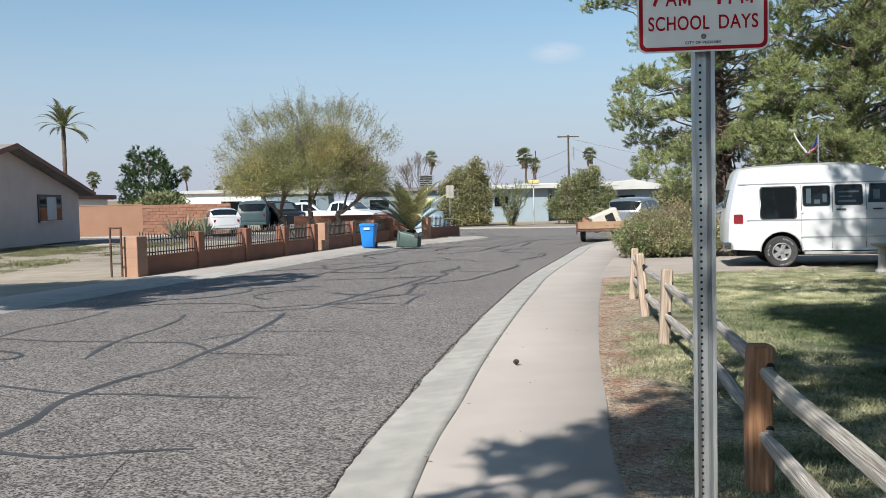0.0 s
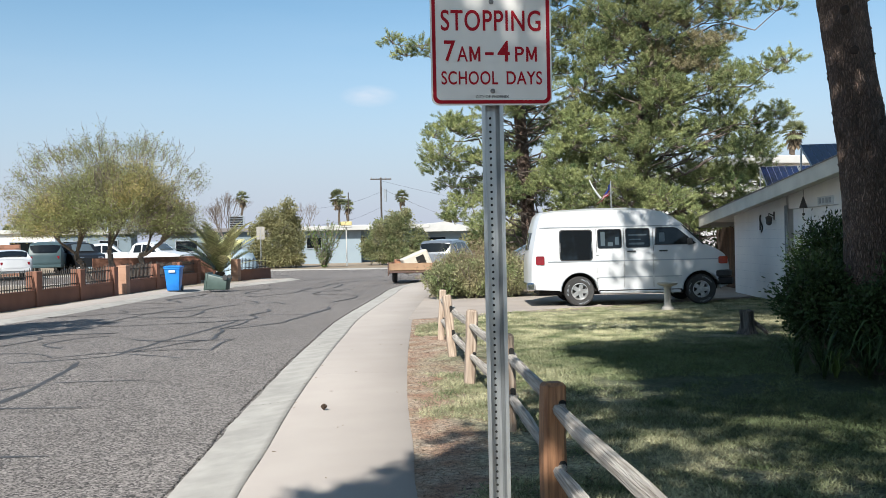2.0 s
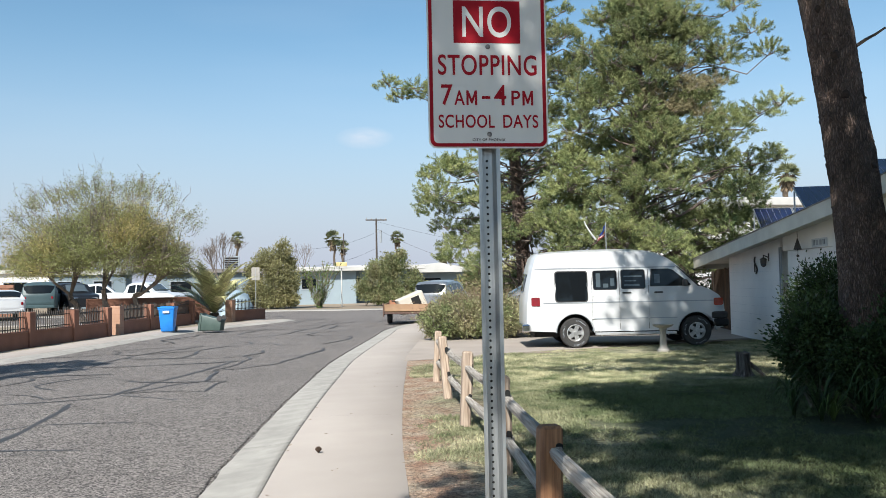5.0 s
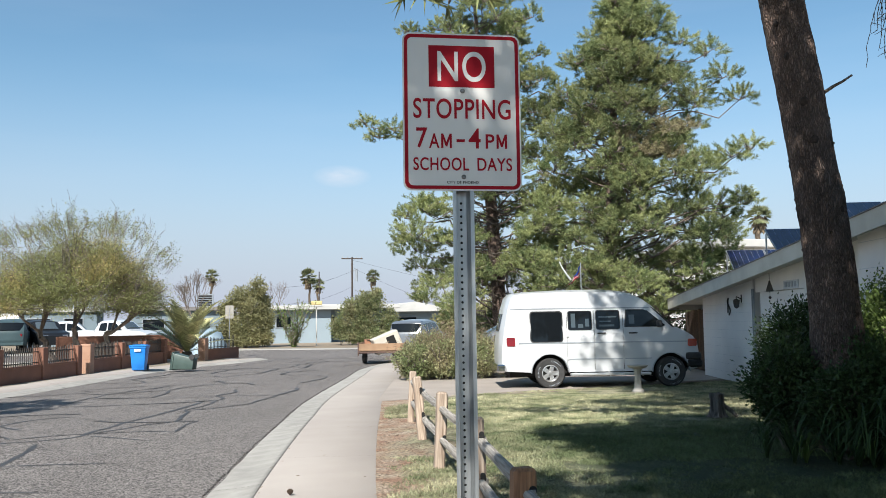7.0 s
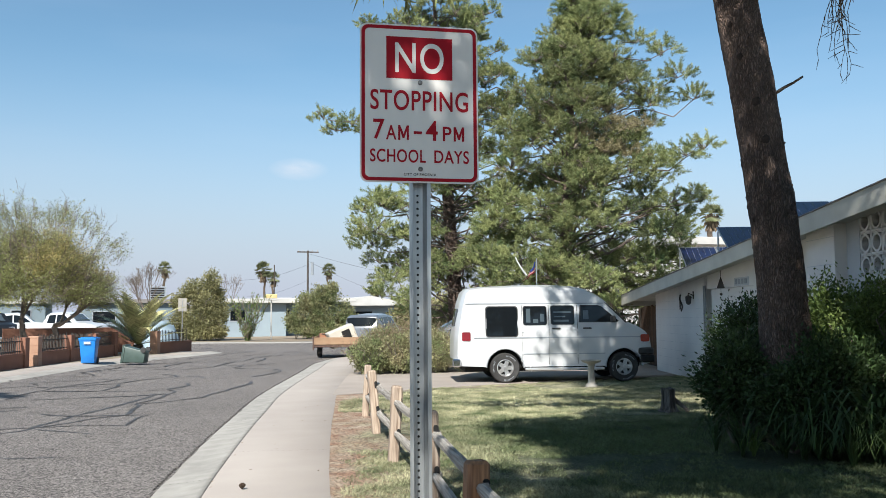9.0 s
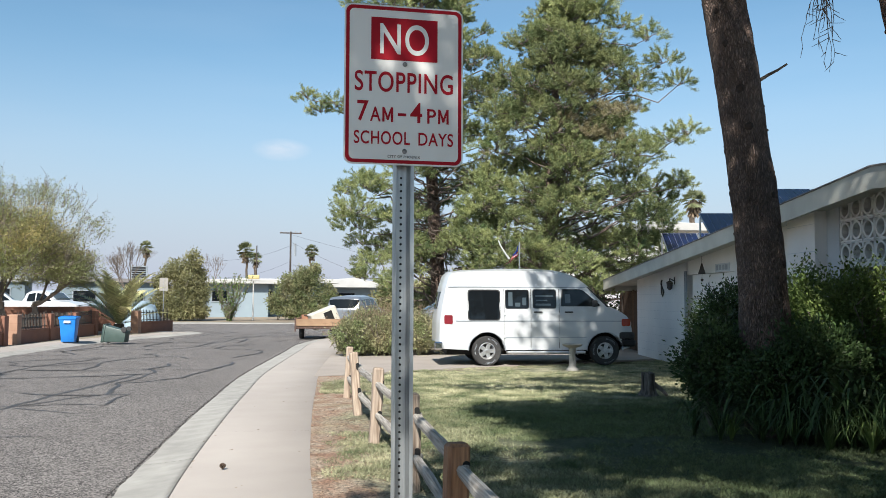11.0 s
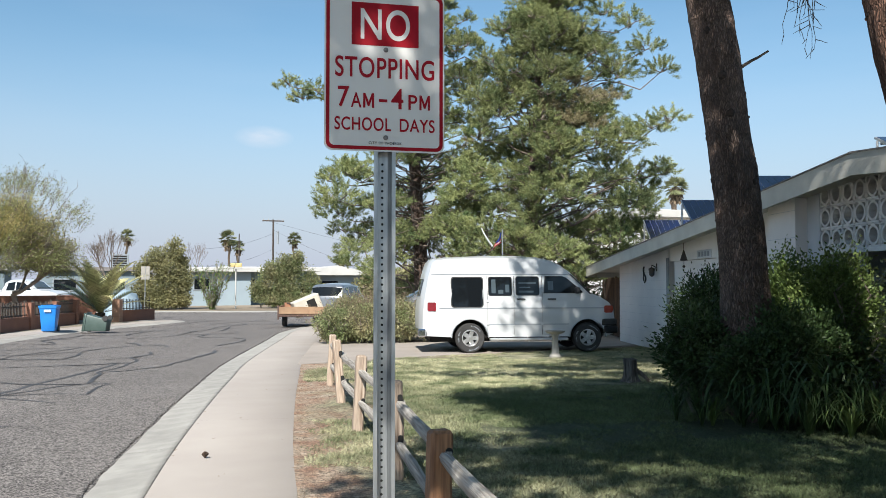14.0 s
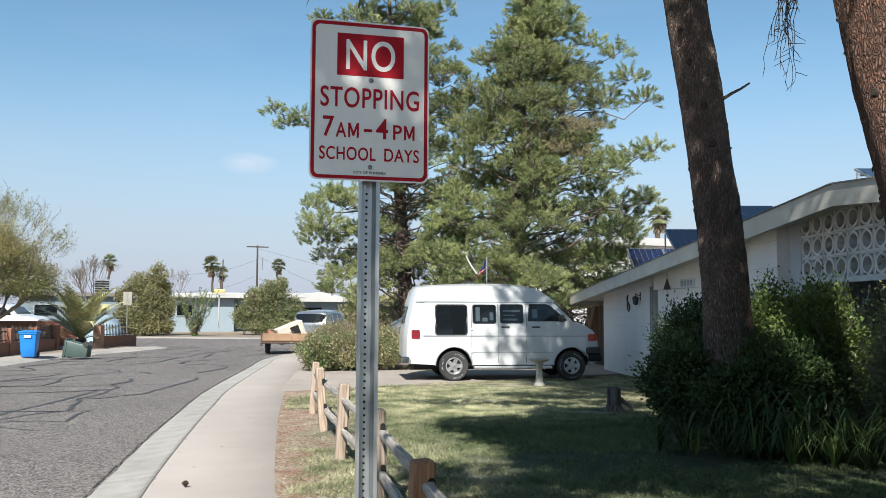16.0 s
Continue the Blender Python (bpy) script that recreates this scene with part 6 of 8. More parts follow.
        bmesh.ops.recalc_face_normals(bm, faces=bm.faces)
        part("fascia", bm, M["fascia"], h, "wide cream-painted fascia board")
        bm = bmesh.new()
        prism(bm, [(u0, rake(u0) + .27), (u1, rake(u1) + .27), (u1, rake(u1) + .288), (u0, rake(u0) + .288)], .10, pose(0, -.55, 0))
        bmesh.ops.recalc_face_normals(bm, faces=bm.faces)
        part("drip_edge", bm, M["shingle"], h, "thin dark roof edge")
    boxed("eave_fascia", -1.80, -1.76, -.5, 12.5, rake(-1.77) - .02, rake(-1.77) + .27, M["fascia"], h, "cream eave board")
    # porch: breeze-block screen over an opening, iron post
    ring_bm = bmesh.new()
    s = .1524
    for x0, x1, z0, z1 in ((-s, s, -s, -s + .022), (-s, s, s - .022, s), (-s, -s + .022, -s, s), (s - .022, s, -s, s)):
        box(ring_bm, x0, x1, 0, .1, z0, z1)
    n = 20
    for i in range(n):
        a0, a1 = 2 * math.pi * i / n, 2 * math.pi * (i + 1) / n
        vs = []
        for y in (-.004, .104):
            for r in (.100, .133):
                for a in (a0, a1):
                    vs.append(ring_bm.verts.new((r * math.cos(a), y, r * math.sin(a))))
        ring_bm.faces.new((vs[0], vs[1], vs[3], vs[2]))
        ring_bm.faces.new((vs[4], vs[6], vs[7], vs[5]))
        ring_bm.faces.new((vs[0], vs[4], vs[5], vs[1]))
        ring_bm.faces.new((vs[2], vs[3], vs[7], vs[6]))
    me = bpy.data.meshes.new("breeze_block")
    ring_bm.to_mesh(me)
    ring_bm.free()
    me.materials.append(M["breeze"])
    screen = boxed("screen_beam", 11.28, 16, .0, .12, 1.93, 1.985, M["breeze"], h, "white openwork block screen over the porch")
    for r in range(3):
        for c in range(15):
            o = new("breeze_block", me)
            o.parent = screen
            o.location = (11.28 + .155 + c * .312, .01, 2.14 + r * .309)
    bm = bmesh.new()
    for u in (12.30, 12.46):
        rod(bm, (u, .05, 0), (u, .05, 1.95), .012, .012, 6)
    for k in range(9):
        z = .1 + k * .2
        for sg in (-1, 1):
            pts = [(12.38 + sg * .055 * math.cos(a) * (1 - a / 14), .05, z + .1 + .07 * math.sin(a)) for a in np.linspace(0, 6, 10)]
            for a, b_ in zip(pts, pts[1:]):
                rod(bm, a, b_, .006, .006, 5, False)
    for k in range(5):
        a = radians(18 * k)
        rod(bm, (12.46 + .5 * math.sin(a), .05, 1.5 + .42 * (1 - math.cos(a)) * .9), (12.46 + .5 * math.sin(a + .314), .05, 1.5 + .42 * (1 - math.cos(a + .314)) * .9), .009, .009, 5)
    part("porch_post", bm, M["breeze"], h, "white ornamental iron porch post")
    # things on the wall
    bm = bmesh.new()
    box(bm, 6.15, 6.95, -.012, 0, 2.03, 2.19, .004)
    part("number_board", bm, M["stucco_g"], h, "grey board with raised bars")
    for i in range(4):
        boxed("number_bar", 6.24 + i * .17, 6.34 + i * .17, -.022, -.013, 2.06, 2.16, M["greypaint"], h)
    return h


house_front()

# wall lantern, ornaments
def wall_thing(name, u, z, label, category):
    return thing(name, hm(u, 0, z), label, category)


wl_ = wall_thing("wall_lantern", 3.4, 1.80, "black metal lantern on the white house wall", "wall lamp")
bm = bmesh.new()
rod(bm, (0, 0, .10), (0, -.12, .16), .012)
rod(bm, (0, -.12, .16), (0, -.12, .10), .010)
box(bm, -.03, .03, -.012, .0, .02, .2)
part("bracket", bm, M["iron"], wl_)
bm = bmesh.new()
revolve(bm, [(0, .115), (.03, .105), (.085, .07), (.075, .065), (.06, -.07), (.03, -.10), (0, -.11)], 6, "Z", pose(0, -.12, 0))
part("lantern", bm, M["iron"], wl_)
bm = bmesh.new()
revolve(bm, [(.071, .05), (.062, -.055)], 6, "Z", pose(0, -.12, 0, 0, 0, 0))
part("glass_pane", bm, M["glass_l"], wl_)
orn = wall_thing("wall_ornament", 2.45, 1.75, "dark metal scroll ornament on the house wall", "ornament")
bm = bmesh.new()
for k in range(14):
    f, g_ = k / 14 * 3.0, (k + 1) / 14 * 3.0
    rod(bm, (.10 * math.sin(f * 2), -.02, -.2 + .13 * f), (.10 * math.sin(g_ * 2), -.02, -.2 + .13 * g_), .018, .018, 5)
rod(bm, (-.08, -.02, .18), (-.08, -.02, -.16), .016)
part("scroll", bm, M["iron"], orn)
bell = wall_thing("wind_bell", 5.8, 2.0, "dark triangular metal bell hanging at the garage", "wind bell")
bm = bmesh.new()
revolve(bm, [(0, .24), (.02, .2), (.10, 0), (.085, 0), (0, .05)], 4, "Z", pose(0, -.16, 0, 0, 0, 20))
part("bell", bm, M["iron"], bell)
bm = bmesh.new()
rod(bm, (0, -.16, .24), (0, -.16, .36), .006)
part("cord", bm, M["iron"], bell)
bm = bmesh.new()
rod(bm, (0, -.16, .0), (0, -.16, -.10), .004)
revolve(bm, [(0, -.16), (.03, -.13), (.03, -.11), (0, -.09)], 8, "Z", pose(0, -.16, 0))
part("clapper", bm, M["iron"], bell)

# solar panels on racks
PR, PD = Vector((.937, -.349, 0)), Vector((-.349, -.937, 0))


def solar_row(corner, n, length, tilt, label):
    c = Vector(corner)
    dn = (PD * math.cos(radians(tilt)) + Vector((0, 0, -math.sin(radians(tilt))))).normalized()
    nn = PR.cross(dn)
    if nn.z < 0:
        nn = -nn
    m = Matrix((PR.to_4d(), dn.to_4d(), nn.to_4d(), (0, 0, 0, 1))).transposed()
    m.translation = c
    m[3] = (0, 0, 0, 1)
    t = thing("solar_panels", m, label, "solar panel", "solar panels on the roof")
    for i in range(n):
        x0 = i * 1.02
        fr = boxed("panel_frame", x0, x0 + 1.0, 0, length, -.035, 0, M["alu"], t, "", .004)
        for a in range(6):
            boxed("cell_strip", x0 + .02 + a * .161, x0 + .02 + a * .161 + .155, .02, length - .02, 0, .004, M["solar"], fr)
    bm = bmesh.new()
    inv = m.inverted()
    for i in range(n + 1):
        for f in (.1, .9):
            p = m @ Vector((i * 1.02, length * f, -.04))
            rel = hm().inverted() @ p
            q = Vector((p.x, p.y, rake(rel.x) + .2))
            if q.z < p.z:
                rod(bm, inv @ p, inv @ q, .02, .02, 6)
    rod(bm, (0, length * .2, -.05), (n * 1.02, length * .2, -.05), .02)
    rod(bm, (0, length * .8, -.05), (n * 1.02, length * .8, -.05), .02)
    part("rack", bm, M["alu"], t, "metal rack legs")


solar_row((14.0, 22.2, 3.36), 4, 1.7, 33, "dark-blue solar panels on a roof rack")
solar_row((12.06, 17.55, 3.45), 4, 1.6, 30, "dark-blue solar panels on a roof rack")
solar_row((10.6, 13.7, 3.50), 4, 1.3, 28, "dark-blue solar panels on a roof rack")
solar_row((9.9, 9.8, 3.56), 3, 1.0, 22, "dark-blue solar panels on a roof rack")
ant = thing("roof_antenna", pose(12.6, 13.4, 0), "thin metal antenna on the house roof", "antenna")
bm = bmesh.new()
rod(bm, (0, 0, 2.8), (0, 0, 3.55), .015)
rod(bm, (-.35, .1, 3.5), (.4, -.12, 3.55), .010)
for k in range(6):
    x = -.3 + k * .13
    rod(bm, (x - .05, .1 - .3 * k * .1 - .15, 3.42), (x + .06, -.15 + .25, 3.66), .006)
part("rods", bm, M["alu"], ant)

# board gate beside the garage
gate = thing("wooden_gate", hm(0, .3, 0), "dark brown board gate beside the garage", "gate")
for i in range(21):
    u = -.08 - i * .15
    boxed("board", u - .14, u, 0, .025, .03, 1.72 + .03 * math.sin(i * 2.1), M["woodgate"], gate)
for z in (.35, 1.35):
    boxed("gate_rail", -3.25, 0, .026, .07, z, z + .09, M["woodgate"], gate)

# ---- across the street: low wall with iron pickets ----
PIL = [(-6.75, 20.5, .40, .90), (-6.02, 23.05, .30, .92), (-5.32, 25.45, .30, .92), (-4.64, 27.8, .30, .90), (-4.02, 30.0, .30, .90),
       (-3.78, 30.85, .32, .92), (-3.05, 33.4, .30, .90), (-2.42, 35.6, .30, .90), (-1.85, 37.6, .32, .92)]
fw = thing("garden_wall", pose(0, 0, 0), "low terracotta wall with pillars and dark iron pickets", "garden wall")


def wall_piece(a, b, h, thick, material, parent, name, cap=True, z0=0.0):
    a, b = Vector((*a, 0)), Vector((*b, 0))
    L = (b - a).length
    m = Matrix.Translation(a) @ (b - a).to_track_quat("X", "Z").to_matrix().to_4x4()
    bm = bmesh.new()
    box(bm, 0, L, -thick / 2, thick / 2, z0 - .03, h, .006, m)
    if cap:
        box(bm, -.002, L + .002, -thick / 2 - .015, thick / 2 + .015, h - .05, h + .004, .006, m)
    return part(name, bm, material, parent), m, L


def pickets(m, L, z0, h, parent):
    bm = bmesh.new()
    for z in (z0 + .06, z0 + .36):
        box(bm, 0, L, -.012, .012, z, z + .025, 0, m)
    panel = part("picket_rails", bm, M["iron"], parent, "dark iron fence panel")
    n = max(4, int(L / .115))
    for i in range(n):
        x = (i + .5) * L / n
        f = 2 * x / L - 1
        bm = bmesh.new()
        top = z0 + h - .10 * (1 - f * f) + .02 * (i % 2)
        box(bm, x - .010, x + .010, -.010, .010, z0, top, 0, m)
        rod(bm, m @ Vector((x, 0, top)), m @ Vector((x, 0, top + .06)), .018, .002, 4)
        part("picket", bm, M["iron"], panel)


def pillar(x, y, s, h, a, lit):
    bm = bmesh.new()
    m = pose(x, y, 0, 0, 0, a)
    box(bm, -s / 2, s / 2, -s / 2, s / 2, -.05, h, .012, m)
    # sunlit pillars get the paler copy, the others the shaded one
    p = part("pillar", bm, M["pillar"] if lit else M["redblock"], fw, "block pillar")
    if s > .3:
        bm = bmesh.new()
        for z in np.arange(.22, h, .21):
            box(bm, -s / 2 - .002, s / 2 + .002, -s / 2 - .002, s / 2 + .002, z - .005, z + .005, 0, m)
        part("joint", bm, M["tanwall"], p)


for i, (x, y, s, h) in enumerate(PIL):
    pillar(x, y, s, h, -15.5, i in (0, 5))
for i, (a, b) in enumerate(zip(PIL, PIL[1:])):
    if i == 4:
        continue
    w_, m, L = wall_piece(a[:2], b[:2], .42, .2, M["redblock"], fw, "low_wall")
    pickets(m @ pose(.16, 0, 0), L - .32, .42, .53, w_)
pillar(-.28, 38.9, .32, .92, -24, True)
w_, m, L = wall_piece((-.28, 38.9), (1.15, 41.4), .45, .2, M["redblock"], fw, "low_wall")
pickets(m @ pose(.16, 0, 0), L - .4, .45, .5, w_)
gt = thing("metal_gate", pose(-7.22, 20.3, 0, 0, 0, -10), "open rusty metal gate frame beside the wall's end", "gate")
bm = bmesh.new()
rod(bm, (0, 0, 0), (0, 0, 1.12), .025)
rod(bm, (.26, 0, 0), (.26, 0, 1.12), .025)
rod(bm, (0, 0, 1.1), (.26, 0, 1.1), .02)
rod(bm, (0, 0, .3), (.26, 0, .3), .018)
rod(bm, (0, 0, .75), (.26, 0, .75), .018)
part("gate_frame", bm, M["rust"], gt)

# bins


def wheeled_bin(m, material, label):
    t = thing("wheeled_bin", m, label, "wheelie bin", "bins at the kerb")
    bm = bmesh.new()
    rings = []
    for z, a, b in ((.04, .23, .24), (.06, .25, .26), (.55, .29, .31), (.93, .32, .36), (.95, .345, .385), (1.0, .345, .385)):
        rings.append([bm.verts.new((x, y, z)) for x, y in rounded(-a, a, -b, b, .05, 2)])
    for u, v in zip(rings, rings[1:]):
        for i in range(len(u)):
            bm.faces.new((u[i], u[(i + 1) % len(u)], v[(i + 1) % len(u)], v[i]))
    bm.faces.new(rings[0][::-1])
    bm.faces.new(rings[-1])
    bmesh.ops.recalc_face_normals(bm, faces=bm.faces)
    body = part("bin_body", bm, material, t, smooth=True)
    bm = bmesh.new()
    box(bm, -.35, .35, -.40, .42, 1.0, 1.055, .02)
    box(bm, -.27, .27, -.34, .30, 1.055, 1.08, .015)
    part("lid", bm, material, t, "slightly domed lid")
    bm = bmesh.new()
    rod(bm, (-.28, .42, .97), (.28, .42, .97), .02)
    part("handle", bm, material, t)
    for sg in (-1, 1):
        bm = bmesh.new()
        revolve(bm, [(0, -.03), (.12, -.03), (.13, 0), (.12, .03), (0, .03)], 16, "Y", pose(sg * .27, .3, .13, 0, 0, 90))
        part("wheel", bm, M["black"], t)
    bm = bmesh.new()
    box(bm, -.13, .13, -.392, -.372, .80, .90, .004)
    part("print", bm, M["labelwhite"], body, "white printed mark")
    return t


wheeled_bin(pose(-2.22, 31.2, 0, 0, 0, -8) @ Matrix.Scale(.8, 4), M["bluebin"], "blue plastic wheeled bin standing at the kerb")
wheeled_bin(pose(-.42, 31.0, .19, 82, 0, 250) @ Matrix.Scale(.74, 4), M["greenbin"], "dark-green wheeled bin lying on its side")

# ---- left: house, walls ----
lh = thing("bungalow", pose(-18.35, 0, 0), "pinkish-tan bungalow with a brown-edged gable roof", "house")
bm = bmesh.new()
prism(bm, [(30.7, 0), (46.5, 0), (46.5, 2.45), (38.6, 4.28), (30.7, 2.45)], 12)
for v in bm.verts:
    v.co = Vector((-v.co.y, v.co.x, v.co.z))
bmesh.ops.recalc_face_normals(bm, faces=bm.faces)
part("wall", bm, M["housetan"], lh)
for sg in (-1, 1):
    bm = bmesh.new()
    y1 = 38.6 + sg * 8.6
    prism(bm, [(38.6, 4.31), (y1, 2.32), (y1, 2.44), (38.6, 4.45)], 13.2, pose(0, 0, 0, 0, 0, 0))
    for v in bm.verts:
        v.co = Vector((.6 - v.co.y, v.co.x, v.co.z))
    bmesh.ops.recalc_face_normals(bm, faces=bm.faces)
    part("roof_slope", bm, M["shingle"], lh, "grey roof slope")
    bm = bmesh.new()
    prism(bm, [(38.6, 4.27), (y1, 2.28), (y1, 2.48), (38.6, 4.49)], .05)
    for v in bm.verts:
        v.co = Vector((.66 - v.co.y, v.co.x, v.co.z))
    bmesh.ops.recalc_face_normals(bm, faces=bm.faces)
    part("bargeboard", bm, M["brown"], lh, "brown bargeboard")
wn_ = boxed("window", -.06, .05, 41.7, 44.3, 1.02, 2.34, M["iron"], lh, "dark-framed window", .01)
boxed("pane", .0, .056, 41.85, 42.55, 1.14, 2.22, M["glass"], wn_)
boxed("pane", .0, .060, 42.62, 43.65, 1.14, 2.22, M["greypaint"], wn_, "pale curtained pane")
boxed("pane", .0, .056, 43.72, 44.17, 1.14, 2.22, M["glass"], wn_)
boxed("sill", -.02, .10, 41.8, 44.2, 1.02, 1.10, M["housetan"], wn_)

bw = thing("boundary_wall", pose(0, 0, 0), "tan plastered yard wall running into red block", "wall")
wall_piece((-23.5, 53.2), (-17.6, 54.3), 1.86, .2, M["tanwall"], bw, "plastered_wall")
blk, m, L = wall_piece((-17.6, 54.3), (-12.4, 54.9), 1.80, .16, M["mortar"], bw, "block_wall", False)
bme = bpy.data.meshes.new("block")
bm = bmesh.new()
box(bm, .004, .396, -.03, 0, .006, .194, .008)
bm.to_mesh(bme)
bm.free()
bme.materials.append(M["brick"])
for r in range(9):
    for c in range(13):
        x = c * .4 - (.2 if r % 2 else 0)
        if 0 <= x and x + .4 <= L + .01:
            o = new("block", bme)
            o.parent = blk
            o.matrix_world = m @ pose(x, -.078, r * .2)

ag = thing("agave", pose(-12.6, 47.0, 0), "pale spiky agave clump before the block wall", "agave")
V, F = [], []
ra = random.Random(9)
for c in range(7):
    cx, cy = ra.uniform(-1.6, 1.3), ra.uniform(-.5, .5)
    for i in range(26):
        a, e, L_ = ra.uniform(0, 6.28), ra.uniform(.3, 1.4), ra.uniform(.8, 1.3)
        d = Vector((math.cos(a) * math.cos(e), math.sin(a) * math.cos(e), math.sin(e)))
        s = Vector((-math.sin(a), math.cos(a), 0)) * .06
        b0 = len(V)
        p = Vector((cx, cy, .02))
        V += [tuple(p - s), tuple(p + s), tuple(p + d * L_ * .6 + s * .9), tuple(p + d * L_), tuple(p + d * L_ * .6 - s * .9)]
        F.append((b0, b0 + 1, b0 + 2, b0 + 4))
        F.append((b0 + 4, b0 + 2, b0 + 3, b0 + 3))
bm = bmesh.new()
vv = [bm.verts.new(v) for v in V]
for f in F:
    bm.faces.new([vv[i] for i in dict.fromkeys(f)])
part("leaves", bm, M["agave"], ag)

# weeds in the dry front yard
rw = np.random.default_rng(21)
wx, wy = -18 + 10.5 * rw.random(15000), 19 + 22 * rw.random(15000)
lim = np.interp(wy, LEFT[:60, 1], LEFT[:60, 0]) - 1.9
ok = np.array([noise.noise((a * .45, b * .22, 3)) + .5 * noise.noise((a * 1.6, b * .9, 5)) > -.16 + .25 * rw.random() for a, b in zip(wx, wy)]) & (wx < lim)
wb = np.repeat(np.stack([wx[ok], wy[ok], np.full(ok.sum(), -.01)], 1), 7, 0)
wb[:, :2] += rw.normal(size=(len(wb), 2)) * .12
wl_ = leaf_cloud("weeds", wb, rw.normal(size=wb.shape) * np.array([.8, .8, .2]) + np.array([0, 0, .5]), .04 + .06 * rw.random(len(wb)), .022, M["weed"])
tagged(wl_, "low green weeds in the dry front yard", "weeds", kind="stuff")

# ---- trees and shrubs across the street ----


def branching(segs, tips, p, d, L, r, depth, spread, up, rnd):
    p1 = p + d * L
    segs.append((*p, *p1, r, r * .72))
    if depth == 0:
        tips.append((p1, d))
        return
    for k in range(rnd.choice((2, 3, 3))):
        nd = d + Vector((rnd.uniform(-1, 1), rnd.uniform(-1, 1), rnd.uniform(-.6, .8))) * spread
        nd.z += up
        nd.normalize()
        branching(segs, tips, p1, nd, L * rnd.uniform(.68, .92), r * .66, depth - 1, spread, up, rnd)
    if depth < 3:
        tips.append((p1, d))


def mesquite():
    t = thing("mesquite_tree", pose(-5.2, 36.6, 0), "broad mesquite tree with olive and yellow leaves behind the wall", "tree")
    rnd = random.Random(5)
    segs, P, D = [], [], []
    for bx, lean in ((-.35, (-.45, .1, .85)), (.5, (-.25, .1, 1)), (.75, (.55, -.1, .85))):
        b = Vector((bx, 0, 0))
        d = Vector(lean).normalized()
        limb(segs, b, b + d * 1.5, .13, .10, .03, .3)
        tips = []
        for k in range(4):
            a = rnd.uniform(0, 6.28)
            nd = (d + Vector((math.cos(a), math.sin(a), .1)) * .9).normalized()
            branching(segs, tips, b + d * 1.45, nd, .78, .06, 4, .5, .22, rnd)
    # twigs and leaves fill a flat dome
    r = np.random.default_rng(6)
    n = 820
    q = unit(r.normal(size=(n, 3)))
    q[:, 2] = np.abs(q[:, 2]) - .22
    rad = .45 + .55 * r.random(n) ** .6
    x = .1 + q[:, 0] * rad * 3.9
    top = 3.75 + .12 * np.clip(x, -3, 2.4)
    c = np.stack([x, q[:, 1] * rad * 3.2, 2.7 + q[:, 2] * rad * top], 1)
    c[:, 2] = np.maximum(c[:, 2], 1.75)
    lo, hi = [], []
    for x, y, z in c:
        src = np.array([x * .74, y * .74, 1.9 + (z - 1.9) * .66])
        out = unit(np.array([x, y, (z - 1.2) * 1.1]))
        ln = .5 + .6 * r.random()
        e = src + out * ln + r.normal(size=3) * .15
        limb(segs, src, e, .015, .006, .03, .5, 4)
        k = 165 if z < 3.9 else (165 if z < 4.7 else 130)
        k = int(k * min(1.6, max(.1, .9 + 3.0 * noise.noise((x * .8, y * .8, z * .9)))))
        f = r.random((k, 1))
        pts = src + (e - src) * f + r.normal(size=(k, 3)) * np.array([.22, .22, .14])
        yellow = (x < -1.4 and 2.2 < z < 4.3 and r.random() < .35) or (x > .3 and z > 3.2 and r.random() < .55)
        (hi if yellow else lo).append(pts)
    # thin, nearly bare shoots stand out of the top
    for i in range(260):
        a, rr_ = r.random() * 6.28, r.random() ** .5
        x, y = .1 + 3.5 * rr_ * math.cos(a), 2.8 * rr_ * math.sin(a)
        z = 2.9 + (2.75 + .1 * x) * math.sqrt(max(.05, 1 - rr_ * rr_ * .9))
        out = unit(np.array([x * .28 - .12, y * .28, 1.0])) + r.normal(size=3) * .25
        ln = .35 + .5 * r.random()
        p0 = np.array([x, y, z - .45])
        pts = limb(segs, p0, p0 + out * ln, .008, .0035, .0, .25, 5)
        for u in pts[2:]:
            lo.append(u + r.normal(size=(9, 3)) * .07)
            if r.random() < .5:
                limb(segs, u, u + out * .25 + r.normal(size=3) * .14, .006, .003, 0, .3, 2)
    for nm, arr, mt in (("leaves", lo, "mesq"), ("catkin_mass", hi, "mesq_y")):
        pts = np.concatenate(arr)
        dd = r.normal(size=pts.shape) + np.array([0, 0, -.3])
        leaf_cloud(nm, pts, dd, .078, .027, M[mt], t)
    tubes("branchwork", segs, M["bark2"], t)


mesquite()


def twiggy(x, y, h, r0, depth, label, seed, leaves=0, material="leaf_b", up=.25):
    t = thing("bare_tree", pose(x, y, 0), label, "tree")
    rnd = random.Random(seed)
    segs, tips = [], []
    branching(segs, tips, Vector((0, 0, 0)), Vector((0, 0, 1)), h * .25, r0, depth, .55, up, rnd)
    tubes("branchwork", segs, M["bark2"], t)
    if leaves:
        pts = np.array([tuple(p) for p, _ in tips])
        pts = np.repeat(pts, leaves, 0) + RNG.normal(size=(len(pts) * leaves, 3)) * .12
        leaf_cloud("leaves", pts, RNG.normal(size=pts.shape), .12, .04, M[material], t)
    return t


twiggy(-.9, 58.5, 4.7, .075, 7, "bare grey-brown tree beyond the wall", 3)
twiggy(4.6, 70.5, 5.0, .045, 6, "bare twiggy tree beside the far house", 8)


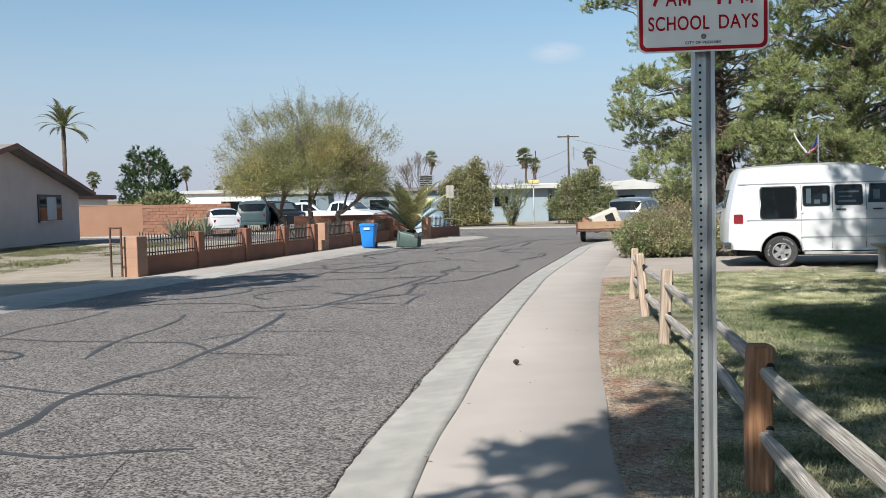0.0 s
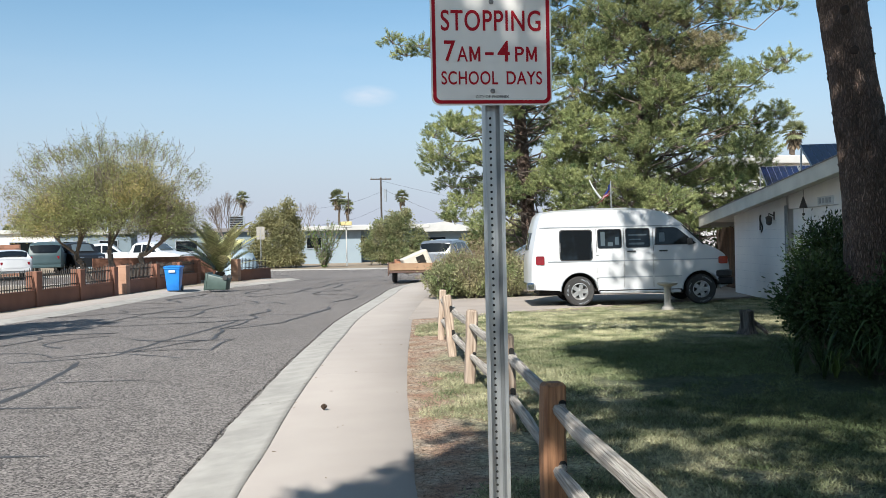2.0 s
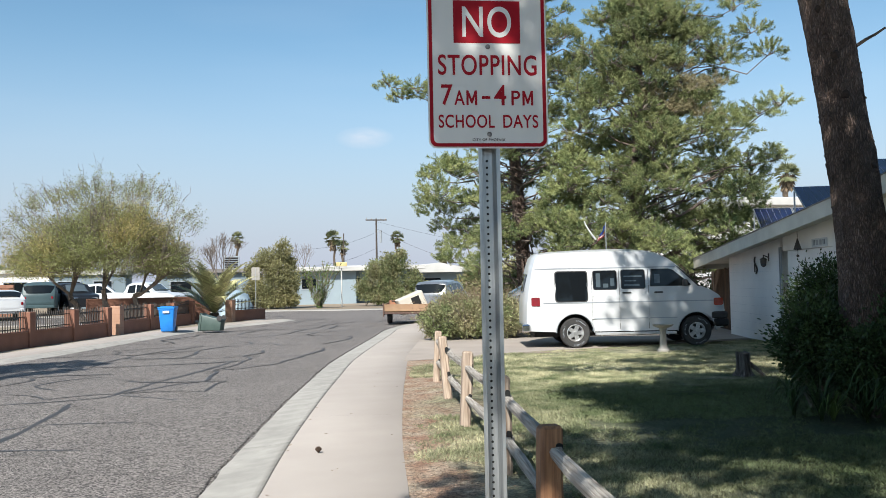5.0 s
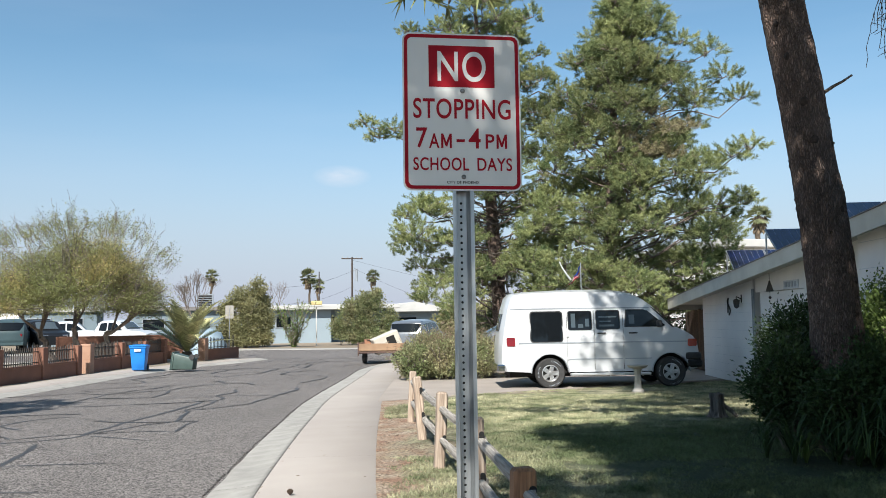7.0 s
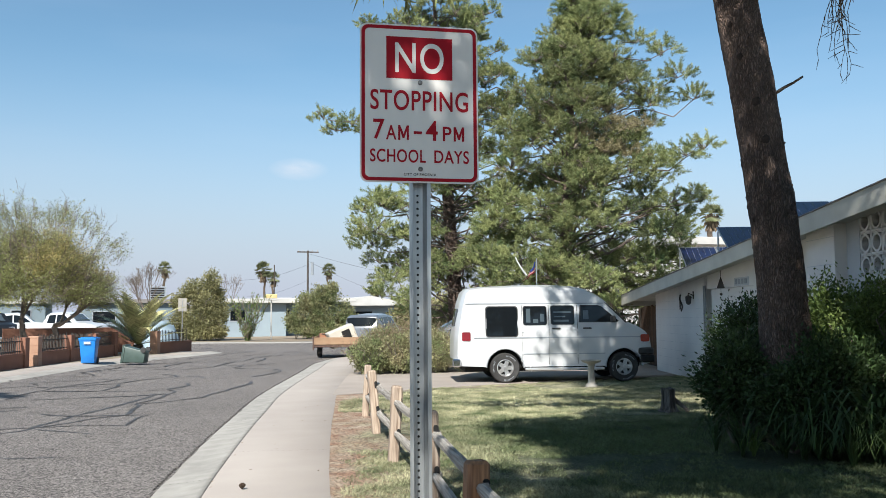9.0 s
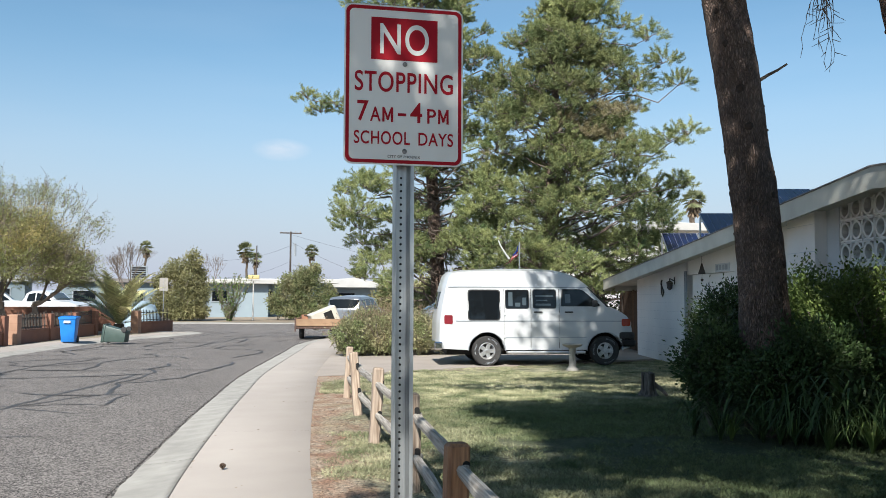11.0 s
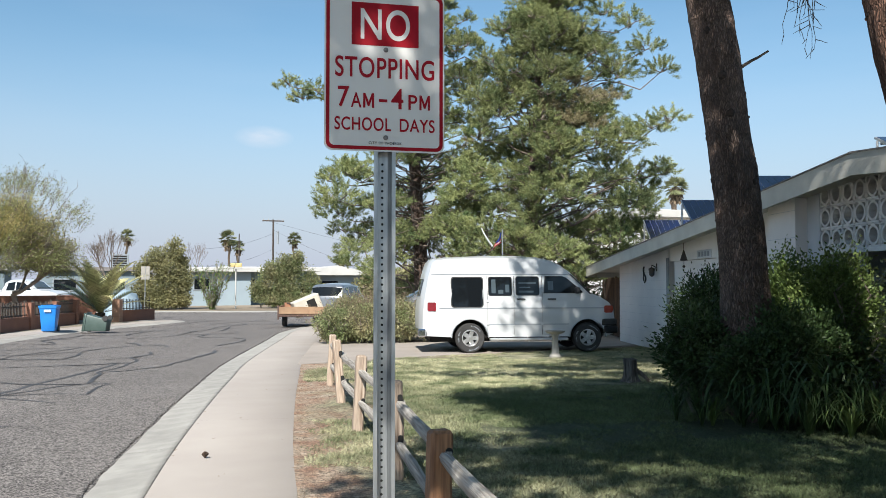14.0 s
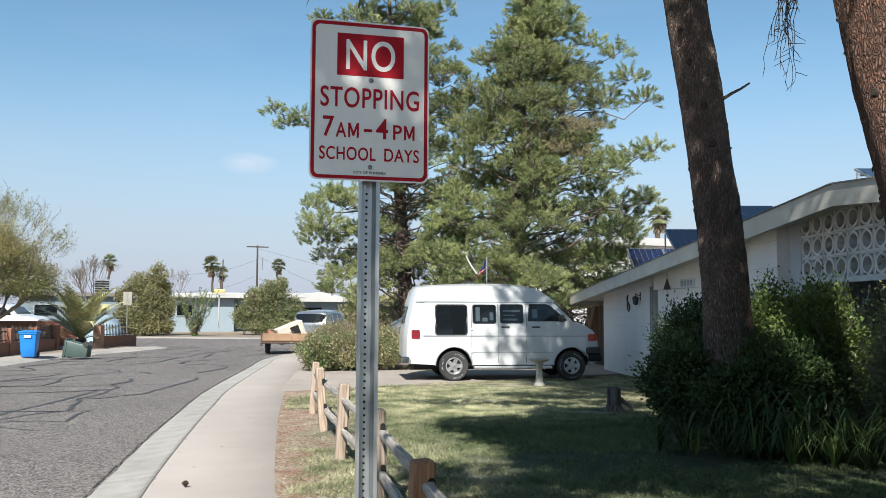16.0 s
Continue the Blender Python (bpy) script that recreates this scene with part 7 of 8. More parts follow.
def feather_palm(x, y, trunk, r, n, L, label, material="palm", droop=.9, seed=1, thick=.16, low=-.15):
    """A date palm: arching fronds, each with two rows of leaflets."""
    t = thing("palm_tree", pose(x, y, 0), label, "palm tree")
    rnd = random.Random(seed)
    bm = bmesh.new()
    k = 8
    for i in range(k):
        rod(bm, (0, 0, trunk * i / k), (0, 0, trunk * (i + 1) / k + .02), thick * 1.12, thick * .9, 10)
    part("trunk", bm, M["palmtrunk"], t)
    V, F = [], []
    for i in range(n):
        a = i * 2.399
        e = rnd.uniform(low, 1.4)
        ln = L * rnd.uniform(.8, 1.05)
        p = Vector((0, 0, trunk))
        for j in range(14):
            f = j / 13
            ee = e - droop * f * f * 1.3
            d = Vector((math.cos(a) * math.cos(ee), math.sin(a) * math.cos(ee), math.sin(ee)))
            q = p + d * ln / 13
            side = Vector((-math.sin(a), math.cos(a), 0))
            nrm = side.cross(d)
            wl2 = ln * .17 * math.sin(math.pi * min(1, .12 + f * .9)) + .02
            for sg in (-1, 1):
                for h2 in (0, .5):
                    b0 = len(V)
                    o = p.lerp(q, h2)
                    tip = o + (side * sg * .85 + d * .75 - nrm * .1).normalized() * wl2
                    V += [tuple(o), tuple(o + d * ln * .045), tuple(tip)]
                    F.append((b0, b0 + 1, b0 + 2))
            b0 = len(V)
            V += [tuple(p - side * .018), tuple(p + side * .018), tuple(q)]
            F.append((b0, b0 + 1, b0 + 2))
            p = q
    mesh_part("fronds", np_mesh("fronds", np.array(V), np.array(F)), M[material], t)
    return t


def fan_palm(x, y, h, r, label, seed=1, thick=.16, skirt=True):
    t = thing("fan_palm", pose(x, y, 0), label, "palm tree", "palms on the skyline")
    rnd = random.Random(seed)
    segs = []
    limb(segs, (0, 0, 0), (rnd.uniform(-.2, .2), 0, h - r * .8), thick * 1.2, thick * .8, 0, .1)
    tubes("trunk", segs, M["palmtrunk"], t)
    V, F = [], []
    for i in range(44):
        a, e = rnd.uniform(0, 6.28), rnd.uniform(-.9, 1.4)
        d = Vector((math.cos(a) * math.cos(e), math.sin(a) * math.cos(e), math.sin(e)))
        s = Vector((-math.sin(a), math.cos(a), 0))
        u = s.cross(d)
        c = Vector((0, 0, h - r * .8)) + d * r * .45
        for k in range(9):
            b = -1.25 + 2.5 * k / 8
            tip = c + (d * math.cos(b) + s * math.sin(b)).normalized() * r * .55 + Vector((0, 0, -.12 * r * abs(b)))
            b0 = len(V)
            V += [tuple(c), tuple(c + (d * math.cos(b + .25) + s * math.sin(b + .25)) * r * .3), tuple(tip)]
            F.append((b0, b0 + 1, b0 + 2))
        b0 = len(V)
        V += [(0, 0, h - r * .8), tuple(Vector((0, 0, h - r * .8)) + s * .05), tuple(c)]
        F.append((b0, b0 + 1, b0 + 2))
    mesh_part("fronds", np_mesh("fronds", np.array(V), np.array(F)), M["palm"], t)
    if skirt:
        P = np.stack([RNG.normal(size=220) * r * .16, RNG.normal(size=220) * r * .16, h - r * .8 - r * .9 * RNG.random(220)], 1)
        leaf_cloud("dead_skirt", P, RNG.normal(size=P.shape) * .3 + np.array([0, 0, -1]), r * .4, .12, M["leaf_b"], t)
    return t


feather_palm(-.95, 39.2, .35, 1, 34, 2.75, "young date palm with arching fronds behind the wall", "palm_y", .8, 3, .2, .10)
feather_palm(-30.4, 74.2, 8.5, 1, 30, 2.7, "tall date palm behind the bungalow", "palm", .9, 5, .17)
for x, y, h, r in ((22.95, 130, 9.2, 1.25), (12.2, 118, 8.6, 1.4), (14.2, 124, 7.6, 1.1), (-.1, 110, 8.0, 1.0), (29.5, 128, 6.6, 1.5), (-57, 150, 8.2, 1.5), (-41.5, 150, 8.8, 1.3), (-36, 150, 5.4, 1.0)):
    fan_palm(x, y, h, r, "fan palm on the skyline", int(abs(x) * 7) + 1)
for x, y, h, r in ((25.5, 37.5, 6.9, .72), (24.0, 38.1, 6.3, .75)):
    fan_palm(x, y, h, r, "shaggy fan palm beyond the house roof", int(x * 3))

jt = thing("juniper_tree", pose(-22.7, 71.7, 0), "dark-green conifer beyond the yard wall", "tree")
bm = bmesh.new()
rod(bm, (0, 0, 0), (0, 0, 5.2), .2, .05, 8)
part("trunk", bm, M["bark2"], jt)
jc = crown(0, 0, 1.6, 6.0, lambda f: 1.9 * (1 - f * f) ** .5 + .35, 46, 41, .6, .9)
p_, d_, l_, w__ = needles_at(np.array([c[:3] for c in jc]), np.array([c[3] for c in jc]), 60, .34, 10, .07)
leaf_cloud("needles", p_, d_, l_, w__, M["leaf_d"], jt, tri=True)
bush("shrub", [(-18.2, 60, 1.6, 2.2, 1.2, 1.1)], 3000, .3, .12, M["leaf_l"], "yellow-green shrub beyond the yard wall", 51, (-18.2, 60), stems=4)


def tree_bush(x, y, balls, n, leaf, material, label, seed):
    t = bush("tall_shrub", [(x + a, y + b, z, rx, ry, rz) for a, b, z, rx, ry, rz in balls], n, leaf, leaf * .5, material, label, seed, (x, y), shell=.45, stems=3)
    return t


tree_bush(2.2, 57, ((0, 0, 1.2, 1.5, 1.3, 1.3), (-.5, .2, 2.9, .9, 1.0, .9), (.55, 0, 3.4, .7, .8, 1.0), (-1.2, 0, 1.0, .8, .8, 1.1), (1.1, 0, 1.7, .7, .8, 1.1), (-.2, -.4, .5, 1.5, 1.0, .7),
                    (-1.3, .2, 2.3, .6, .6, .7), (1.0, .2, 2.8, .5, .6, .6), (.2, -.3, 2.3, .8, .7, .8), (.9, -.2, .5, .9, .8, .6)), 30000, .13, M["leaf_o"], "big olive-green shrub at the street corner", 61)
tree_bush(9.6, 57.8, ((0, 0, 1.3, 1.6, 1.2, 1.3), (.3, 0, 2.6, 1.2, 1.0, .9), (-1.5, 0, 1.0, .8, .8, 1.0), (1.7, 0, 1.3, .8, .9, 1.1), (0, -.5, .5, 1.9, .9, .6), (-.9, 0, 2.2, .7, .7, .8), (1.4, 0, .5, 1.1, .8, .6),
                      (.9, .1, 3.2, .5, .6, .5)), 30000, .13, M["leaf_l"], "big green flowering shrub before the far house", 63)
tree_bush(10.4, 34.5, ((0, 0, .9, 1.2, 1, .9), (1.4, .3, 1.0, 1.2, 1, 1.0), (2.8, 0, 1.1, 1.2, 1, 1.1)), 9000, .13, M["leaf_o"], "green shrubs along the yard beyond the driveway", 65)
tree_bush(13.3, 48, ((0, 0, 1.3, 1.6, 1, 1.3), (2, 0, 1.4, 1.5, 1, 1.4), (4.4, .5, 1.5, 1.6, 1, 1.5)), 8000, .2, M["leaf_o"], "green shrubs along the far pavement", 67)

oc = thing("ocotillo", pose(4.9, 55.6, 0), "green many-stemmed ocotillo in the far yard", "shrub")
segs, P = [], []
ro = random.Random(2)
for i in range(26):
    a, k = ro.uniform(0, 6.28), ro.uniform(.25, .75)
    h = ro.uniform(2.0, 3.1)
    pts = limb(segs, (0, 0, 0), (h * k * .72 * math.cos(a), h * k * .5 * math.sin(a), h), .03, .012, .0, .25, 6)
    for u, v in zip(pts, pts[1:]):
        for q in range(16):
            P.append(u + (v - u) * ro.random() + RNG.normal(size=3) * .05)
tubes("branchwork", segs, M["bark2"], oc)
P = np.array(P)
leaf_cloud("leaves", P, RNG.normal(size=P.shape) + np.array([0, 0, .5]), .12, .05, M["leaf"], oc)

# ---- parked cars ----


def sedan(m, paint, label, kind_="sedan", category="car"):
    t = thing("parked_car", m, label, category, "cars parked in the yard")
    if kind_ == "sedan":
        top = [(-2.1, .35), (-2.18, .6), (-2.15, .98), (-1.55, 1.06), (-.95, 1.38), (-.3, 1.45), (.35, 1.40), (1.05, 1.02), (1.9, .88), (2.22, .68), (2.25, .38)]
        s = Shell(top, .30, (-1.3, 1.35), .36, .32, .86, .92, 1.45, .2, .16)
        wins = [[(-1.35, 1.05), (-.9, 1.33), (-.22, 1.38), (-.22, 1.03)], [(-.15, 1.03), (-.15, 1.38), (.32, 1.34), (.9, 1.02)]]
        glass = ((1.0, 1.05), (.42, 1.37), (-1.5, 1.1), (-1.02, 1.34))
        ax, rr = (-1.3, 1.35), .31
    elif kind_ == "suv":
        top = [(-2.2, .42), (-2.28, .7), (-2.25, 1.12), (-2.05, 1.62), (-1.7, 1.74), (-.2, 1.78), (.4, 1.72), (1.05, 1.22), (1.95, 1.10), (2.28, .92), (2.32, .45)]
        s = Shell(top, .40, (-1.35, 1.4), .42, .37, .92, 1.08, 1.78, .17, .15)
        wins = [[(-2.0, 1.2), (-1.85, 1.6), (-1.2, 1.65), (-1.2, 1.18)], [(-1.1, 1.18), (-1.1, 1.66), (-.35, 1.68), (-.35, 1.18)], [(-.27, 1.18), (-.27, 1.68), (.32, 1.63), (.88, 1.2)]]
        glass = ((1.0, 1.26), (.48, 1.67), (-2.22, 1.2), (-2.06, 1.6))
        ax, rr = (-1.35, 1.4), .37
    else:
        top = [(-2.75, .5), (-2.8, .7), (-2.78, 1.1), (-.95, 1.1), (-.85, 1.62), (-.6, 1.76), (.1, 1.78), (.5, 1.7), (1.1, 1.2), (2.1, 1.12), (2.55, .95), (2.6, .5)]
        s = Shell(top, .48, (-1.7, 1.65), .44, .39, .95, 1.02, 1.78, .16, .14)
        wins = [[(-.75, 1.18), (-.66, 1.62), (-.2, 1.68), (-.2, 1.18)], [(-.12, 1.18), (-.12, 1.68), (.4, 1.62), (.92, 1.2)]]
        glass = ((1.05, 1.25), (.58, 1.66), (-.93, 1.2), (-.87, 1.58))
        ax, rr = (-1.7, 1.65), .39
    s.body(t, paint, "")
    for w2 in wins:
        s.plate("window", w2, .008, .012, M["glass"], t, "dark side window", (-1, 1))
    s.screen("windscreen", glass[0], glass[1], s.hw * .82, M["glass_l"], t, "windscreen")
    s.screen("rear_window", glass[3], glass[2], s.hw * .84, M["glass"], t, "dark rear window", .105)
    for x in ax:
        for sg in (-1, 1):
            wheel(t, x, sg * (s.hw - .12), rr, rr, .2, sg, rr * .62)
    zt = .82 if kind_ == "sedan" else .98
    x0 = s.x0
    for sg in (-1, 1):
        boxed("tail_light", x0 - .02, x0 + .14, sg * s.hw * .62 - .14, sg * s.hw * .62 + .14, zt - .08, zt + .06, M["tail"], t, "red tail light", .01)
        boxed("headlight", s.x1 - .2, s.x1 + .0, sg * s.hw * .6 - .15, sg * s.hw * .6 + .15, zt - .12, zt, M["chrome"], t, "clear headlight", .01)
    boxed("plate", x0 - .03, x0 + .02, -.17, .17, zt - .14, zt - .02, M["labelwhite"], t, "pale registration plate", .003)
    boxed("bumper", x0 - .05, x0 + .1, -s.hw * .85, s.hw * .85, .42, .58, paint, t, "", .02)
    return t


sedan(pose(-12.0, 50.8, 0, 0, 0, 110), M["vanwhite"], "white saloon car parked with its tail to the street")
sedan(pose(-11.3, 57.0, 0, 0, 0, 96) @ Matrix.Scale(1.06, 4), M["teal"], "blue-green sport-utility car parked in the yard", "suv")
sedan(pose(-9.9, 58.2, 0, 0, 0, -62) @ Matrix.Scale(1.02, 4), M["blackcar"], "black sport-utility car parked in the yard", "suv")
sedan(pose(-9.5, 66.0, 0, 0, 0, 6), M["vanwhite"], "white pickup truck parked in the yard", "pickup")
sedan(pose(-5.5, 58.0, 0, 0, 0, -30), M["vanwhite"], "white crew-cab pickup parked behind the wall", "pickup")
sedan(pose(8.95, 38.8, 0, 0, 0, 60) @ Matrix.Scale(.86, 4), M["silver"], "silver sport-utility car parked before the trailer", "suv")
sedan(pose(9.3, 26.5, 0, 0, 0, 170), M["silver"], "grey car parked beyond the hedge")
rwl = thing("red_block_wall", pose(0, 0, 0), "dark red low block wall behind the mesquite", "wall")
wall_piece((-6.3, 40.7), (-1.2, 41.8), 1.05, .2, M["redblock"], rwl, "low_wall")

cv = thing("tarp_heap", pose(-.15, 46.5, 0), "pale blue tarpaulin draped over a heap", "tarpaulin")
bm = bmesh.new()
bmesh.ops.create_uvsphere(bm, u_segments=28, v_segments=14, radius=1)
for v in bm.verts:
    k = 1 + .12 * noise.noise(v.co * 3)
    v.co = Vector((v.co.x * 1.0 * k, v.co.y * 1.2 * k, max(0, v.co.z * 1.25 * k)))
part("tarpaulin", bm, M["tarp"], cv, smooth=True)

# ---- utility trailer with furniture ----
tr = thing("utility_trailer", pose(6.25, 33.0, -.05, 0, 0, -14), "wooden-sided utility trailer parked at the kerb", "trailer")
for x in (-.83, .83):
    boxed("side_board", x - .02, x + .02, -.6, 2.2, .50, .78, M["trailerwood"], tr, "pale wooden side board", .005)
boxed("tailgate", -.83, .83, -.64, -.60, .50, .76, M["trailerwood"], tr, "pale wooden tailgate", .005)
boxed("bed", -.81, .81, -.6, 2.2, .46, .50, M["trailerwood"], tr)
boxed("frame_beam", -.85, .85, -.66, -.56, .40, .47, M["rust"], tr, "dark steel frame beam", .01)
boxed("frame_side", -.87, -.80, -.6, 2.2, .38, .46, M["rust"], tr)
boxed("frame_side", .80, .87, -.6, 2.2, .38, .46, M["rust"], tr)
boxed("corner_stake", -.88, -.83, -.68, -.58, .3, .82, M["rust"], tr)
for x in (-.72, .72):
    bm = bmesh.new()
    revolve(bm, [(.15, -.08), (.25, -.085), (.27, -.05), (.27, .05), (.25, .085), (.15, .08)], 22, "Y", pose(0, 0, 0))
    bmesh.ops.transform(bm, matrix=pose(x, .6, .27, 0, 0, 90), verts=bm.verts[:])
    ty = part("tyre", bm, M["black"], tr, "black tyre", smooth=True)
    bm = bmesh.new()
    revolve(bm, [(0, -.05), (.08, -.06), (.15, -.03), (.155, .05), (0, .05)], 16, "Y", pose(0, 0, 0))
    bmesh.ops.transform(bm, matrix=pose(x, .6, .27, 0, 0, 90), verts=bm.verts[:])
    part("rim", bm, M["greypaint"], ty)
bm = bmesh.new()
rod(bm, (-.5, 2.2, .42), (0, 3.4, .42), .03)
rod(bm, (.5, 2.2, .42), (0, 3.4, .42), .03)
part("drawbar", bm, M["rust"], tr)
mtr = tr.matrix_basis
fb = thing("cabinet", mtr @ pose(.25, .1, .5, 0, -22, 15), "cream enamel cabinet lying tilted on the trailer", "cabinet")
boxed("case", -.5, .5, -.3, .4, .0, .62, M["cream"], fb, "", .03)
boxed("opening", -.02, .30, -.312, -.29, .08, .5, M["dark"], fb, "dark opening", .01)
tb = thing("wooden_crate", mtr @ pose(-.5, .9, .5, 0, 0, 10), "orange wooden crate on the trailer", "crate")
boxed("crate_box", -.25, .25, -.2, .2, .0, .38, M["pink"], tb, "", .01)
pk = thing("plank_pile", mtr @ pose(-.25, .0, .5, 0, 0, 0), "loose boards and scrap on the trailer", "boards")
for i in range(6):
    boxed("plank", -.45, .4, -.03, .03, 0, .025, M["pink"] if i % 2 else M["iron"], pk, "", .003,
          pose(.05 * i, .08 * i, .30 + .015 * i, 0, 8 - 4 * i, 12 * (i - 3)))

# ---- far houses ----


def far_house(x0, x1, y0, y1, h, wallm, roofm, label, wins=(), over=.6, pitch=.0):
    t = thing("house", pose(x0, y0, 0), label, "house", "houses across the street")
    W, D = x1 - x0, y1 - y0
    bm = bmesh.new()
    box(bm, 0, W, 0, D, 0, h)
    part("wall", bm, wallm, t)
    bm = bmesh.new()
    if pitch:
        prism(bm, [(-over, h), (W + over, h), (W + over, h + .18), (W / 2, h + pitch), (-over, h + .18)], D + 2 * over, pose(0, -over, 0))
    else:
        box(bm, -over, W + over, -over, D + over, h, h + .32, .02)
    bmesh.ops.recalc_face_normals(bm, faces=bm.faces)
    part("roof", bm, roofm, t, "pale flat roof with a deep edge")
    for a, b, z0, z1, mt in wins:
        f = boxed("window", a, b, -.05, .02, z0, z1, M["greypaint"], t, "dark window", .01)
        boxed("pane", a + .08, b - .08, -.06, -.03, z0 + .08, z1 - .08, mt, f)
    return t


far_house(2.3, 8.6, 66.5, 76, 2.45, M["turq"], M["roofwhite"], "pale turquoise low house with a white roof edge", ((2.2, 3.4, 1.1, 2.0, M["glass"]),))
far_house(7.0, 13.5, 68.2, 78, 2.55, M["turq_d"], M["roofwhite"], "shaded blue-grey carport wall of the far house", ((1, 2.2, 1.0, 2.0, M["dark"]),))
far_house(13.8, 18.4, 72, 82, 2.3, M["turq"], M["roofwhite"], "pale low house with a shallow white gable", ((1.0, 2.6, 1.1, 1.9, M["glass"]),), .8, .8)
far_house(-27, -14.5, 84, 92, 2.9, M["stucco"], M["roofwhite"], "white low building beyond the yard", ((1, 3.2, 1.2, 2.2, M["glass"]), (7, 9, 1.2, 2.2, M["glass"])), .3)
far_house(-13.5, -8.2, 70, 74, 2.5, M["turq_d"], M["roofwhite"], "pale grey camper building beyond the parked cars", ((.5, 2.2, 1.4, 2.1, M["glass"]), (3, 4.4, 1.4, 2.1, M["glass"])), .2)
far_house(-6.5, 2, 76, 84, 2.6, M["turq_d"], M["shingle"], "grey low house behind the mesquite", ((1, 2.8, 1.0, 2.0, M["glass"]), (5, 6.4, 1.0, 2.0, M["glass"])), .4)
far_house(-31, -24, 60, 66, 2.35, M["stucco"], M["brown"], "small outbuilding with a brown roof edge", ((2, 3.4, 1.0, 1.9, M["glass"]),), .5)
far_house(22, 34, 60, 70, 2.7, M["turq"], M["roofwhite"], "pale low house farther along the street", ((1, 2.6, 1.0, 1.9, M["glass"]), (5, 7, 1.0, 1.9, M["glass"])), .6, .9)
far_house(20.0, 30, 32, 42, 4.3, M["stucco"], M["roofwhite"], "white house beyond the garage roof", ((1, 2.6, 1.0, 2.0, M["glass"]),), .4)
ec = thing("roof_cooler", pose(-.55, 79, 2.9), "boxy grey evaporative cooler on a roof", "roof cooler")
boxed("cooler_case", -.75, .65, -.6, .6, .0, 1.15, M["greypaint"], ec, "", .04)
for k in range(5):
    boxed("louvre", -.6, .5, -.63, -.6, .15 + k * .19, .27 + k * .19, M["dark"], ec)

# street furniture far off
lp = thing("lamp_post", pose(6.5, 57.4, 0), "white yard lamp post with a boxy yellowish lantern", "lamp post")
bm = bmesh.new()
rod(bm, (0, 0, 0), (0, 0, 2.5), .04, .04, 8)
part("post", bm, M["roofwhite"], lp)
boxed("lantern", -.33, .33, -.2, .2, 2.5, 2.62, M["roofwhite"], lp, "pale lantern box", .02)
boxed("cap", -.35, .35, -.22, .22, 2.62, 2.88, M["yellow"], lp, "yellow cap", .03)
ss = thing("street_sign", pose(.85, 43.2, 0, 0, 0, -4), "grey-backed rectangular street sign on a thin post", "street sign")
bm = bmesh.new()
rod(bm, (0, .02, 0), (0, .02, 2.35), .025)
part("post", bm, M["galv"], ss)
bm = bmesh.new()
prism(bm, rounded(-.19, .19, 1.75, 2.36, .03), .01)
part("sign_panel", bm, M["stone"], ss)


def utility_pole(x, y, h, label, arm=2.6, r=.15):
    t = thing("utility_pole", pose(x, y, 0), label, "utility pole", "utility poles")
    bm = bmesh.new()
    rod(bm, (0, 0, 0), (0, 0, h), r, r * .75, 8)
    part("pole", bm, M["pole"], t)
    if arm:
        boxed("crossarm", -arm / 2, arm / 2, -.06, .06, h - .28, h - .12, M["pole"], t)
        for k in range(5):
            bm = bmesh.new()
            xx = -arm / 2 + .15 + k * (arm - .3) / 4
            rod(bm, (xx, 0, h - .12), (xx, 0, h + .08), .05, .03, 6)
            part("insulator", bm, M["stone"], t)
        bm = bmesh.new()
        rod(bm, (.62, 0, h - 3.3), (.62, 0, h - 1.6), .16, .16, 8)
        rod(bm, (0, 0, h - 1.8), (.62, 0, h - 1.8), .04, .04, 6)
        part("transformer", bm, M["greypaint"], t, "grey can transformer")
    return t


utility_pole(18.3, 120, 10.3, "wooden utility pole with a crossarm", 2.9)
utility_pole(10.4, 90, 6.6, "thin dark pole on the skyline", 0, .07)
segs = []
for x1, y1, z1, z0, xo in ((8.5, 100, 3.6, 6.3, 0), (7.5, 100, 5.4, 8.4, 0), (40, 118, 5.5, 9.9, 0), (27, 110, 4.0, 8.9, 0)):
    limb(segs, (18.3, 120, z0), (x1, y1, z1), .013, .013, -.02, 0, 8)
tagged(tubes("overhead_wires", segs, M["iron"]), "thin dark wires hung from the utility pole", "wires")

# flag on a pole beyond the van
fl = thing("flag", pose(9.92, 22.9, -.03), "drooping blue and red flag on a thin pole beyond the van", "flag")
bm = bmesh.new()
rod(bm, (0, 0, 0), (0, 0, 3.08), .018, .012, 6)
part("flag_pole", bm, M["greypaint"], fl)


